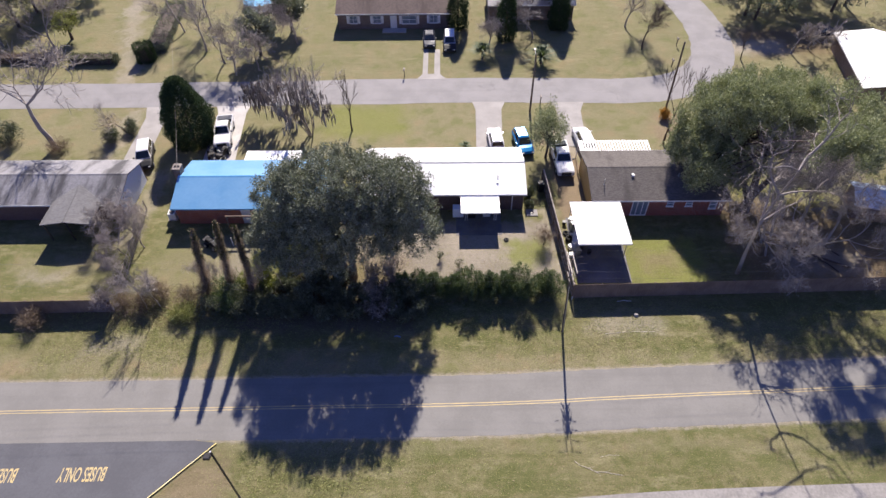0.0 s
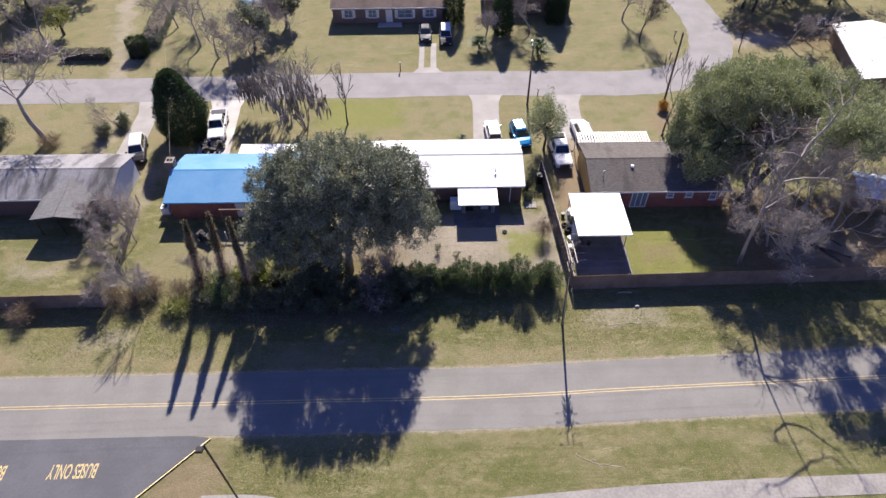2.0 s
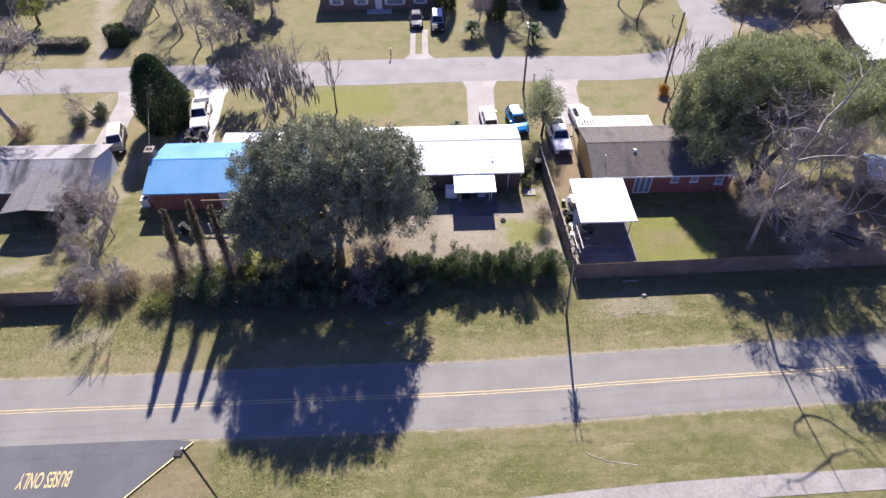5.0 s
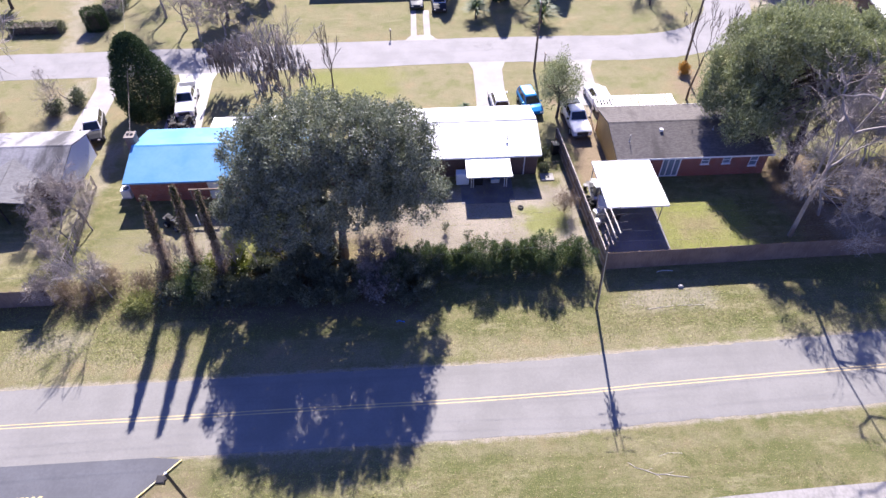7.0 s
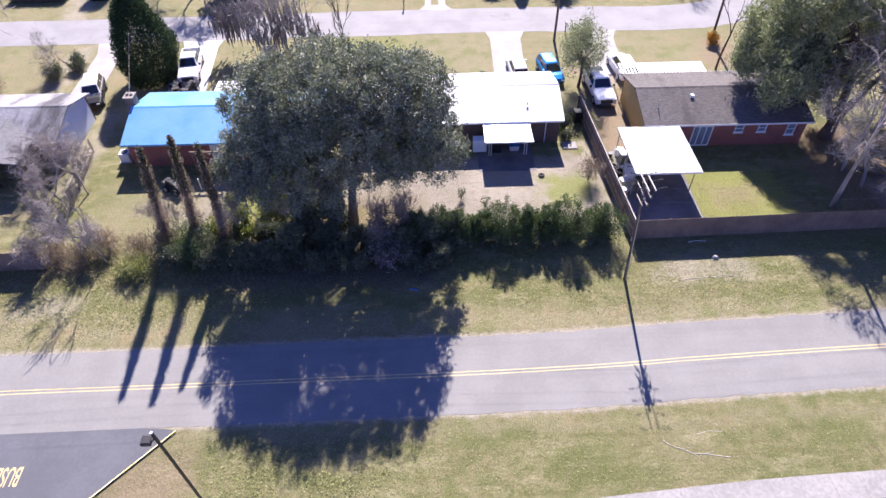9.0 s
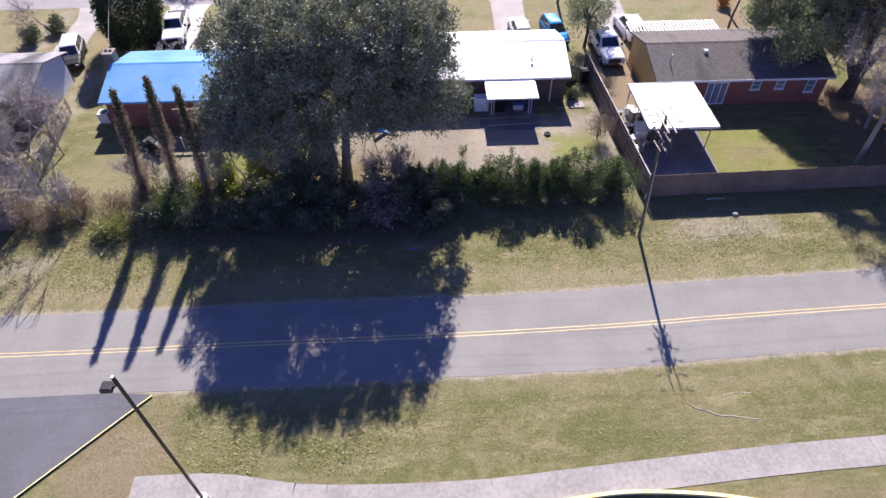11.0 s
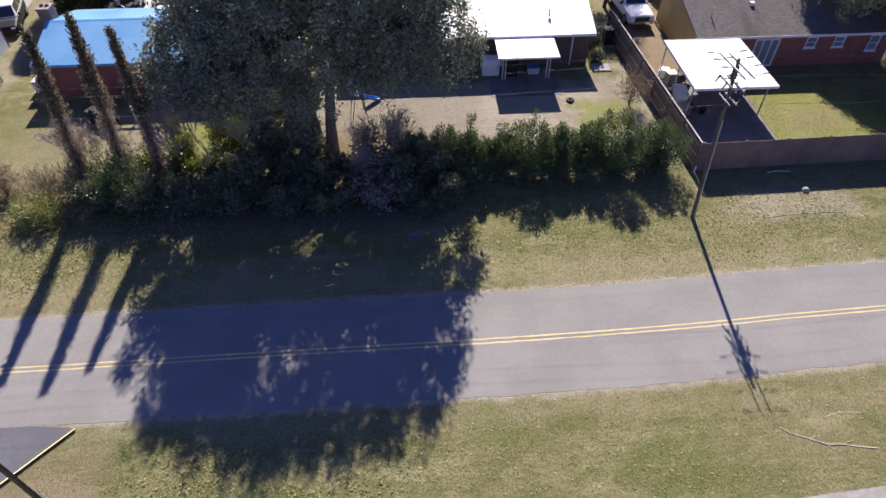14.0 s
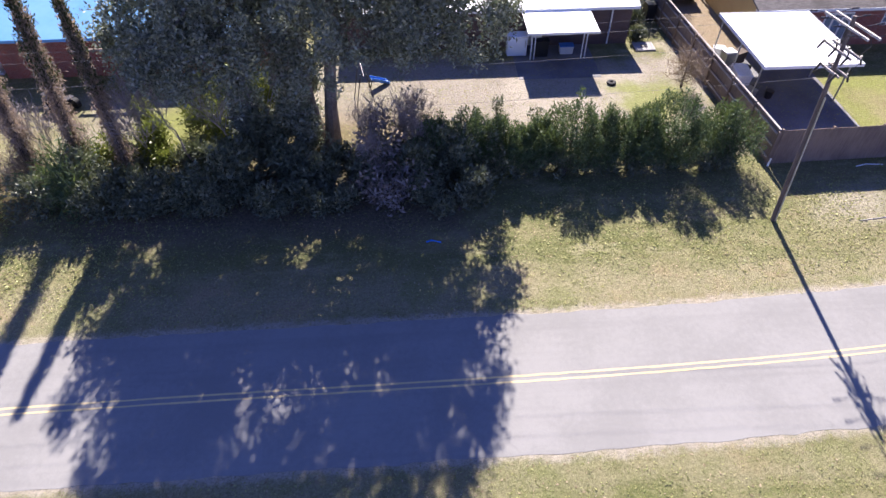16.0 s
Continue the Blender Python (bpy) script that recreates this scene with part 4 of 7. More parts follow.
# ---- poles and wires ----
pole = thing("utility_pole", "leaning wooden utility pole with crossarms and insulators", "utility pole", pose(10.2, 31.55, 0, -5.2, -1.6, 0))
part("shaft", Build().tube((0, 0, 0), (0, 0, 8.7), 0.11, 0.07, 12), POLE_WOOD, pole)
for z, reach, gap in ((8.35, 1.3, 0.2), (7.5, 0.85, 0.16), (6.75, 0.6, 0.15)):
    for xx in (-gap, gap):
        part("crossarm", Build().box(xx - 0.028, xx + 0.028, -reach, reach, z, z + 0.075), BLEACHED if z > 8 else PALE_BARK, pole, "pale timber crossarm")
    part("spacer_bolt", Build().tube((-gap - 0.08, 0.6 * reach, z + 0.05), (gap + 0.08, 0.6 * reach, z + 0.05), 0.02, 0.02, 6), DARK_METAL, pole)
    for yy in ((-1.15, -0.35, 0.45, 1.15) if z > 8 else (-0.75, 0.0, 0.75) if z > 7 else (-0.5, 0.5)):
        for side in (-1, 1):
            if z > 8:
                part("insulator", Build().tube((side * 0.3, yy, z + 0.1), (side * 0.62, yy, z + 0.16), 0.015, 0.015, 6).tube((side * 0.62, yy, z + 0.16), (side * 0.72, yy, z + 0.17), 0.035, 0.035, 8)
                     .tube((side * 0.76, yy, z + 0.17), (side * 0.86, yy, z + 0.18), 0.035, 0.035, 8), DARK_METAL, pole)
            else:
                part("cutout", Build().tube((side * (gap + 0.06), yy, z + 0.11), (side * (gap + 0.2), yy + 0.05, z - 0.22), 0.045, 0.035, 8), DARK_METAL, pole)
for yy, za, zb in ((-0.6, 7.5, 8.3), (0.6, 7.5, 8.3), (-0.4, 6.8, 7.5), (0.4, 6.8, 7.5)):
    part("jumper_wire", Build().path([(0.2, yy, za), (0.5, yy * 1.1, (za + zb) / 2), (0.25, yy * 1.2, zb)], 0.012, 5), DARK_METAL, pole)
for side in (-1, 1):
    part("brace", Build().box(-0.03 + side * 0.1, 0.03 + side * 0.1, 0.0, 0.05, 7.75, 8.34), DARK_METAL, pole)
part("riser", Build().tube((0.0, -0.17, 0.1), (0.0, -0.15, 5.8), 0.035, 0.035, 6), GREY_METAL, pole)


def sag(a, b, drop, n=24):
    a, b = Vector(a), Vector(b)
    return [a.lerp(b, i / n) - Vector((0, 0, 4 * drop * (i / n) * (1 - i / n))) for i in range(n + 1)]


for yy, zz in ((-1.15, 8.52), (0.45, 8.52), (1.15, 8.52), (0.0, 6.4)):
    for xe in (-45.0, 62.0):
        solid("power_wire", Build().path(sag((10.0, 32.3 + yy, zz), (xe, 32.3 + yy + 0.02 * (xe - 10), zz), 0.55), 0.004 if zz > 7 else 0.0045, 5), WIRE,
              "thin pale overhead wire strung along the road", "overhead wire", group="overhead wires")

pole2 = thing("street_light_pole", "wooden pole with a grey street light beside the far road", "street light", pose(10.7, 65.8, 0))
part("shaft", Build().tube((0, 0, 0), (0, 0, 8.0), 0.14, 0.10, 10), POLE_WOOD, pole2)
part("arm", Build().path([(0, 0, 7.3), (0, 0.6, 7.7), (0, 1.3, 7.8)], 0.03), GREY_METAL, pole2)
part("lamp_head", Build().box(-0.1, 0.1, 1.25, 1.7, 7.76, 7.88), DARK_METAL, pole2, "dark lamp head")
pole3 = thing("utility_pole", "tall dark wooden pole beside the road bend", "utility pole", pose(27.6, 65.0, 0, 0, -0.6, 0))
part("shaft", Build().tube((0, 0, 0), (0, 0, 9.8), 0.14, 0.10, 10), POLE_WOOD, pole3)
solid("service_wire", Build().path(sag((-28.15, 49.6, 4.28), (-33.6, 69.5, 8.2), 0.3), 0.014, 5), PALE_BARK, "pale service wire rising from the chimney to the street", "overhead wire")

lamp = thing("parking_lamp", "tall dark steel lamp post with a square shoebox head", "lamp post", pose(-13.85, 15.65, 0))
part("shaft", Build().box(-0.045, 0.045, -0.045, 0.045, 0, 10.45), DARK_METAL, lamp)
part("base", Build().tube((0, 0, 0), (0, 0, 0.5), 0.25, 0.25, 14), CONCRETE, lamp)
part("arm", Build().box(-0.14, -0.045, -0.12, 0.02, 10.0, 10.08), DARK_METAL, lamp)
part("lamp_head", Build().loft([[(-0.50, -0.28, 9.93), (-0.12, -0.28, 9.93), (-0.12, 0.1, 9.93), (-0.50, 0.1, 9.93)], [(-0.50, -0.28, 10.10), (-0.12, -0.28, 10.10), (-0.12, 0.1, 10.10), (-0.50, 0.1, 10.10)], [(-0.46, -0.24, 10.13), (-0.16, -0.24, 10.13), (-0.16, 0.06, 10.13), (-0.46, 0.06, 10.13)]]), DARK_METAL, lamp)
part("lens", Build().box(-0.46, -0.16, -0.24, 0.06, 9.915, 9.928), LAMP_GLASS, lamp)
part("cap", Build().box(-0.05, 0.05, -0.05, 0.05, 10.45, 10.5), LAMP_GLASS, lamp, "pale cap with a photocell")
lamp2 = copy_thing(lamp, pose(-21.6, 9.4, 0))


# ---- vehicles ----
def wheel(parent, x, y, r=0.36, w=0.22):
    wl = part("wheel", Build().tube((x - w / 2, y, r), (x + w / 2, y, r), r, r, 18), RUBBER, parent)
    s = 1 if x > 0 else -1
    part("rim", Build().tube((x + s * w / 2, y, r), (x + s * (w / 2 + 0.015), y, r), r * 0.62, r * 0.55, 12), GREY_METAL, wl)


def sections(profile, half, tuck):
    """Rings across the car for a side profile of (y, z_low, z_top, width share)."""
    rings = []
    for y, lo, hi, k in profile:
        w = half * k
        rings.append([(-w * 0.94, y, lo), (w * 0.94, y, lo), (w, y, lo + (hi - lo) * 0.35), (w * 0.97, y, hi - 0.08), (w * tuck, y, hi), (-w * tuck, y, hi), (-w * 0.97, y, hi - 0.08), (-w, y, lo + (hi - lo) * 0.35)])
    return rings


def pickup(label, paint, at):
    """A crew-cab pickup, its front towards -y, 5.7 m long."""
    c = thing("pickup_truck", label, "pickup truck", at)
    part("body", Build().loft(sections([(-2.85, 0.5, 0.95, 0.88), (-2.75, 0.42, 1.05, 0.96), (-2.3, 0.4, 1.12, 1.0), (-1.25, 0.4, 1.18, 1.0), (-1.2, 0.4, 1.18, 1.0), (1.0, 0.4, 1.2, 1.0), (1.02, 0.4, 1.2, 1.0)], 0.98, 0.86)), paint, c, smooth=False)
    part("bed", Build().box(-0.98, -0.9, 1.02, 2.8, 0.45, 1.22).box(0.9, 0.98, 1.02, 2.8, 0.45, 1.22).box(-0.9, 0.9, 2.72, 2.8, 0.45, 1.22).box(-0.9, 0.9, 1.02, 1.1, 0.45, 1.22), paint, c)
    part("bed_floor", Build().box(-0.9, 0.9, 1.1, 2.72, 0.55, 0.62), BLACK_PLASTIC, c, "black bed liner")
    cab = part("cab", Build().loft([[(-0.88, -1.2, 1.19), (0.88, -1.2, 1.19), (0.88, 0.98, 1.2), (-0.88, 0.98, 1.2)], [(-0.70, -0.45, 1.80), (0.70, -0.45, 1.80), (0.72, 0.8, 1.80), (-0.72, 0.8, 1.80)],
                                    [(-0.64, -0.35, 1.85), (0.64, -0.35, 1.85), (0.66, 0.72, 1.85), (-0.66, 0.72, 1.85)]]), paint, c)
    part("windscreen", Build().add([(-0.78, -1.14, 1.25), (0.78, -1.14, 1.25), (0.66, -0.52, 1.765), (-0.66, -0.52, 1.765)], [(0, 1, 2, 3)]), CAR_GLASS, cab)
    part("rear_window", Build().add([(-0.74, 0.985, 1.26), (0.74, 0.985, 1.26), (0.64, 0.84, 1.74), (-0.64, 0.84, 1.74)], [(3, 2, 1, 0)]), CAR_GLASS, cab)
    for s in (-1, 1):
        for ya, yb in ((-0.78, -0.02), (0.06, 0.78)):
            y2 = max(ya, -0.40)
            part("side_window", Build().add([(s * 0.876, ya, 1.27), (s * 0.876, yb, 1.27), (s * 0.738, yb, 1.74), (s * 0.738, y2, 1.74)], [(0, 1, 2, 3) if s > 0 else (3, 2, 1, 0)]), CAR_GLASS, cab)
        part("mirror", Build().box(min(s * 0.99, s * 1.2), max(s * 0.99, s * 1.2), -0.98, -0.88, 1.2, 1.42), BLACK_PLASTIC, c)
        part("headlight", Build().box(min(s * 0.6, s * 0.9), max(s * 0.6, s * 0.9), -2.87, -2.80, 0.82, 1.0), LAMP_GLASS, c)
        part("tail_light", Build().box(min(s * 0.91, s * 0.985), max(s * 0.91, s * 0.985), 2.79, 2.82, 0.75, 1.15), RED_GLASS, c)
    part("grille", Build().box(-0.56, 0.56, -2.88, -2.82, 0.62, 0.98), BLACK_PLASTIC, c)
    part("bumper", Build().box(-0.9, 0.9, -2.95, -2.80, 0.40, 0.60), CHROME, c)
    part("bumper", Build().box(-0.9, 0.9, 2.80, 2.93, 0.42, 0.60), CHROME, c)
    for x in (-0.87, 0.87):
        for y in (-1.85, 1.75):
            wheel(c, x, y, 0.4, 0.26)
    return c


def car(name, label, category, paint, at, length=4.6, half=0.9, height=1.48, bonnet=0.92, suv=False, top=None):
    """A car, its front towards -y."""
    c = thing(name, label, category, at)
    h = length / 2
    part("body", Build().loft(sections([(-h, 0.42, 0.66, 0.80), (-h + 0.14, 0.3, 0.78, 0.93), (-h + 0.7, 0.26, bonnet - 0.04, 0.99), (-h + 1.25, 0.26, bonnet, 1.0), (0.0, 0.26, bonnet + 0.03, 1.0),
                                        (h - 0.75, 0.26, bonnet + 0.06, 0.99), (h - 0.12, 0.32, bonnet + 0.02, 0.93), (h, 0.45, bonnet - 0.14, 0.82)], half, 0.84)), paint, c)
    yr = h - 0.12 if suv else h - 0.75
    yt = h - 0.35 if suv else h - 1.3
    z0 = bonnet + 0.02
    k = half
    cab = part("cabin", Build().loft([[(-k * 0.88, -h + 1.2, z0), (k * 0.88, -h + 1.2, z0), (k * 0.88, yr, z0), (-k * 0.88, yr, z0)], [(-k * 0.70, -h + 2.0, height - 0.06), (k * 0.70, -h + 2.0, height - 0.06), (k * 0.70, yt, height - 0.06), (-k * 0.70, yt, height - 0.06)],
                                      [(-k * 0.60, -h + 2.2, height), (k * 0.60, -h + 2.2, height), (k * 0.60, yt - 0.15, height), (-k * 0.60, yt - 0.15, height)]]), top or paint, c)
    za, zb = z0 + 0.06, height - 0.10
    e = 0.006
    part("windscreen", Build().add([(-k * 0.8, -h + 1.26 - e, za), (k * 0.8, -h + 1.26 - e, za), (k * 0.66, -h + 1.93 - e, zb), (-k * 0.66, -h + 1.93 - e, zb)], [(0, 1, 2, 3)]), CAR_GLASS, cab)
    part("rear_window", Build().add([(-k * 0.8, yr - 0.03 + 2 * e, za), (k * 0.8, yr - 0.03 + 2 * e, za), (k * 0.66, yt + 0.04 + 2 * e, zb), (-k * 0.66, yt + 0.04 + 2 * e, zb)], [(3, 2, 1, 0)]), CAR_GLASS, cab)
    mid = (-h + 1.9 + yt) / 2
    for s in (-1, 1):
        for ya, yb, ta, tb in ((-h + 1.6, mid - 0.04, -h + 2.08, mid - 0.04), (mid + 0.04, yr - 0.22, mid + 0.04, yt - 0.1)):
            part("side_window", Build().add([(s * (k * 0.868 + e), ya, za), (s * (k * 0.868 + e), yb, za), (s * (k * 0.722 + e), tb, zb), (s * (k * 0.722 + e), ta, zb)], [(0, 1, 2, 3) if s > 0 else (3, 2, 1, 0)]), CAR_GLASS, cab)
        part("mirror", Build().box(min(s * k, s * (k + 0.16)), max(s * k, s * (k + 0.16)), -h + 1.5, -h + 1.6, bonnet, bonnet + 0.16), paint, c)
        part("headlight", Build().box(min(s * k * 0.5, s * k * 0.8), max(s * k * 0.5, s * k * 0.8), -h - 0.01, -h + 0.1, 0.58, 0.70), LAMP_GLASS, c)
        part("tail_light", Build().box(min(s * k * 0.55, s * k * 0.8), max(s * k * 0.55, s * k * 0.8), h - 0.1, h + 0.01, 0.62, 0.8), RED_GLASS, c)
    part("bumper", Build().box(-k * 0.72, k * 0.72, -h - 0.03, -h + 0.05, 0.34, 0.52), BLACK_PLASTIC, c)
    for x in (-k + 0.09, k - 0.09):
        for y in (-h + 0.85, h - 0.9):
            wheel(c, x, y, 0.33, 0.2)
    return c


pickup("white crew-cab pickup truck parked on the drive", WHITE_CAR, pose(-27.05, 61.0, 0.016, 0, 0, 9))
pickup("white pickup truck parked on bare soil by the fence", WHITE_CAR, pose(13.25, 55.3, 0, 0, 0, 3))
car("hatchback", "small silver-white hatchback with dark windows", "car", WHITE_CAR, pose(5.9, 59.3, 0.016, 0, 0, 184), 4.2, 0.87, 1.5, suv=True)
car("suv", "bright blue compact car parked on grass", "car", BLUE_CAR, pose(9.1, 58.6, 0, 0, 0, 10), 4.4, 0.9, 1.55, 0.95, True)
car("suv", "white car parked on the worn drive", "car", WHITE_CAR, pose(16.4, 59.0, 0.016, 0, 0, 186), 4.8, 0.95, 1.7, 1.0, True)
car("suv", "black car with a white roof beside the grey-roofed house", "car", BLACK_CAR, pose(-35.2, 56.5, 0.016, 0, 0, 16), 4.8, 0.95, 1.68, 1.0, True, WHITE_CAR)
car("sedan", "dark navy sedan parked at the far house", "car", NAVY_CAR, pose(-2.4, 84.2, 0, 0, 0, 2), 4.7, 0.9, 1.45)
car("suv", "black car with a pale roof at the far house", "car", BLACK_CAR, pose(0.6, 83.0, 0, 0, 0, 0), 4.8, 0.95, 1.75, 1.02, True, WHITE_CAR)
car("sedan", "dark blue car parked under trees by the barn", "car", NAVY_CAR, pose(55.6, 85.2, 0, 0, 0, -70), 4.6, 0.9, 1.45)


def motorbike(label, at):
    c = thing("quad_bike", label, "quad bike", at)
    for x in (-0.42, 0.42):
        for y in (-0.55, 0.55):
            wheel(c, x, y, 0.28, 0.24)
    part("body", Build().loft([[(-0.16, -0.85, 0.45), (0.16, -0.85, 0.45), (0.16, -0.85, 0.62), (-0.16, -0.85, 0.62)], [(-0.24, -0.2, 0.3), (0.24, -0.2, 0.3), (0.2, -0.2, 0.85), (-0.2, -0.2, 0.85)], [(-0.2, 0.85, 0.45), (0.2, 0.85, 0.45), (0.18, 0.85, 0.75), (-0.18, 0.85, 0.75)]]), BLACK_PLASTIC, c)
    part("seat", Build().box(-0.17, 0.17, 0.0, 0.7, 0.80, 0.92), RUBBER, c)
    part("handlebar", Build().path([(-0.4, -0.2, 1.05), (0, -0.32, 0.98), (0.4, -0.2, 1.05)], 0.025), GREY_METAL, c)
    for y in (-0.7, 0.75):
        part("rack", Build().box(-0.35, 0.35, y - 0.18, y + 0.18, 0.8, 0.83), DARK_METAL, c)
    return c


motorbike("dark quad bike parked behind the truck", pose(-27.6, 57.2, 0.016, 0, 0, 20))
motorbike("dark quad bike parked on the drive", pose(-26.2, 57.0, 0.016, 0, 0, -15))
motorbike("quad bike in the shade behind the blue-roofed house", pose(-23.6, 42.3, 0, 0, 0, 60))


# ---- trees and shrubs ----
def tree(name, label, base, skeleton, bark, leaf_pts=None, leaf_mat=None, size=0.2, slim=0.5, per=2, up=0.0, seed=0, category="tree", thin=0.006, crown="crown"):
    t = thing(name, label, category, pose(*base, 0))
    part("trunk", limbs(skeleton, thin), bark, t)
    if leaf_pts is not None:
        ob = new(crown, leaf_mesh(crown, leaf_pts[0], leaf_pts[1], size, leaf_mat, slim, per, up, seed))
        ob.parent = t
    return t


def crown_limbs(rng, fork, mids, radius, bark_rows, every=2):
    """Limbs from a fork out to the clumps of a crown."""
    fork = Vector(fork)
    for m in mids[::every]:
        m = Vector(m)
        knee = fork.lerp(m, 0.5) + Vector(rng.normal(0, 0.35, 3)) + Vector((0, 0, 0.3))
        r = radius * rng.uniform(0.5, 1.0)
        bark_rows += [(fork, fork.lerp(knee, 0.55), r, r * 0.75), (fork.lerp(knee, 0.55), knee, r * 0.75, r * 0.55), (knee, knee.lerp(m, 0.6), r * 0.5, r * 0.3), (knee.lerp(m, 0.6), m, r * 0.3, 0.015)]


def tufts(rng, masses, each, tuft_r, low=-0.7, tall=1.25, shell=0.7):
    """Leaf points in dense tufts over the outside of several rounded masses, with gaps between them."""
    pts, ways, mids = [], [], []
    for centre, radii, count in masses:
        d = rng.normal(0, 1, (count * 4, 3))
        d /= np.linalg.norm(d, axis=1)[:, None]
        d = d[d[:, 2] > low][:count]
        m = np.array(centre) + d * (shell + (1 - shell) * rng.random(len(d)) ** 0.7)[:, None] * np.array(radii) * (1 + rng.normal(0, 0.07, len(d)))[:, None]
        k = tuft_r * rng.uniform(0.55, 1.35, len(m))
        p = rng.normal(0, 1, (len(m), each, 3))
        p /= np.linalg.norm(p, axis=2)[:, :, None]
        q = p * (rng.random((len(m), each, 1)) ** 0.5) * k[:, None, None]
        q[:, :, 2] *= tall
        q += d[:, None] * (np.linalg.norm(q, axis=2) * 0.25)[:, :, None]
        pts.append((m[:, None] + q).reshape(-1, 3))
        ways.append((p + (0, 0, 0.5)).reshape(-1, 3))
        mids.append(m)
    return np.vstack(pts), np.vstack(ways), np.vstack(mids)


def oak(name, label, base, trunk_pts, radius, masses, each, tuft_r, leaf_mat, bark, size=0.17, low=-0.7, seed=1, tall=1.25, shell=0.7, slim=0.5, up=0.15):
    rng = np.random.default_rng(seed)
    pts, ways, mids = tufts(rng, masses, each, tuft_r, low, tall, shell)
    rows = []
    for k, line in enumerate(trunk_pts):
        n = len(line) - 1
        girth = radius * (0.62 if k else 1.0)
        for i in range(n):
            k0, k1 = 1 - 0.55 * i / n, 1 - 0.55 * (i + 1) / n
            rows.append((Vector(line[i]), Vector(line[i + 1]), girth * k0 * (1.3 if i == 0 else 1), girth * k1))
    tops = [line[-1] for line in trunk_pts]
    for j, tp in enumerate(tops):
        crown_limbs(rng, tp, [m for i, m in enumerate(mids) if i % len(tops) == j], radius * 0.3, rows, 9)
    return tree(name, label, base, rows, bark, (pts, ways), leaf_mat, size, slim, 2, up, seed)


oak("live_oak", "large spreading evergreen oak with dark dense crown", (-9.0, 38.0),
    [[(0, 0, 0), (0.15, 0.0, 2.2), (0.4, 0.0, 4.4), (0.9, 0.1, 6.2), (0.8, 0.4, 8.2), (0.5, 0.6, 9.8)], [(0.55, 0.0, 5.0), (1.5, 0.3, 6.6), (3.0, 0.5, 8.0)], [(0.8, 0.1, 6.2), (-0.3, 0.6, 7.6), (-2.0, 0.9, 8.9)], [(-0.5, 0.3, 0), (-0.75, 0.4, 2.4), (-0.9, 0.5, 5.2), (-1.6, 0.4, 7.2)]], 0.34,
    [((0.3, 0.6, 8.6), (6.8, 5.6, 4.9), 450), ((-5.3, -0.2, 6.5), (3.2, 3.0, 2.7), 125), ((-6.5, -0.2, 5.8), (2.1, 2.2, 1.6), 30), ((5.4, 0.3, 6.9), (3.2, 3.0, 2.4), 98), ((-3.4, -2.0, 6.4), (3.2, 2.4, 2.3), 80), ((1.6, -1.0, 7.4), (3.4, 2.8, 1.9), 76), ((0.2, 0.6, 6.9), (5.4, 3.6, 1.5), 185),
     ((0.3, 0.2, 11.6), (5.8, 3.8, 2.0), 200), ((-4.3, 0.1, 10.9), (2.9, 3.0, 2.4), 106), ((4.7, 0.0, 11.0), (2.9, 3.0, 2.4), 102)],
    68, 0.47, OAK_LEAF, OAK_BARK, size=0.163, low=-0.62, seed=11, tall=1.5)
oak("live_oak", "broad evergreen oak with olive crown beside the brick house", (31.5, 47.2), [[(0, 0, 0), (0.0, -0.2, 2.0), (-0.3, -0.1, 4.8), (-0.5, -0.2, 7.5)], [(0.0, -0.1, 1.8), (1.6, 0.4, 4.2), (4.0, 1.2, 7.0)], [(0.0, -0.1, 1.6), (-1.2, 1.0, 4.0), (-2.8, 2.4, 6.6)]], 0.5,
    [((-4.6, 4.6, 7.2), (3.3, 3.2, 2.6), 62), ((-1.2, 2.2, 10.8), (3.8, 3.4, 2.7), 66), ((3.0, 3.4, 9.8), (3.6, 3.6, 3.0), 58), ((-2.6, 6.4, 8.2), (4.2, 3.4, 3.2), 58), ((0.8, 0.4, 7.4), (4.0, 2.8, 2.2), 46), ((5.6, 1.8, 8.6), (2.8, 3.0, 2.4), 36), ((7.6, 5.6, 7.4), (6.0, 4.4, 3.4), 120), ((-4.8, -0.4, 5.0), (2.8, 1.8, 1.7), 44), ((12.5, 5.0, 6.0), (3.4, 3.6, 2.4), 44), ((-5.4, 3.8, 5.7), (2.9, 2.4, 2.1), 80), ((-3.6, 2.2, 11.8), (4.0, 3.0, 1.7), 74), ((1.2, -7.7, 13.4), (2.4, 1.8, 1.5), 36), ((3.6, -4.6, 12.6), (2.6, 2.2, 1.6), 40),
     ((4.6, 2.0, 5.8), (4.4, 3.6, 2.8), 60), ((2.4, 7.6, 8.0), (6.4, 4.2, 4.0), 90), ((-3.8, 1.0, 5.8), (3.2, 2.6, 1.6), 44)],
    112, 0.66, OAK_LEAF_WARM, DARK_BARK, size=0.265, low=-0.5, seed=12, tall=1.2, slim=0.27, up=0.7)


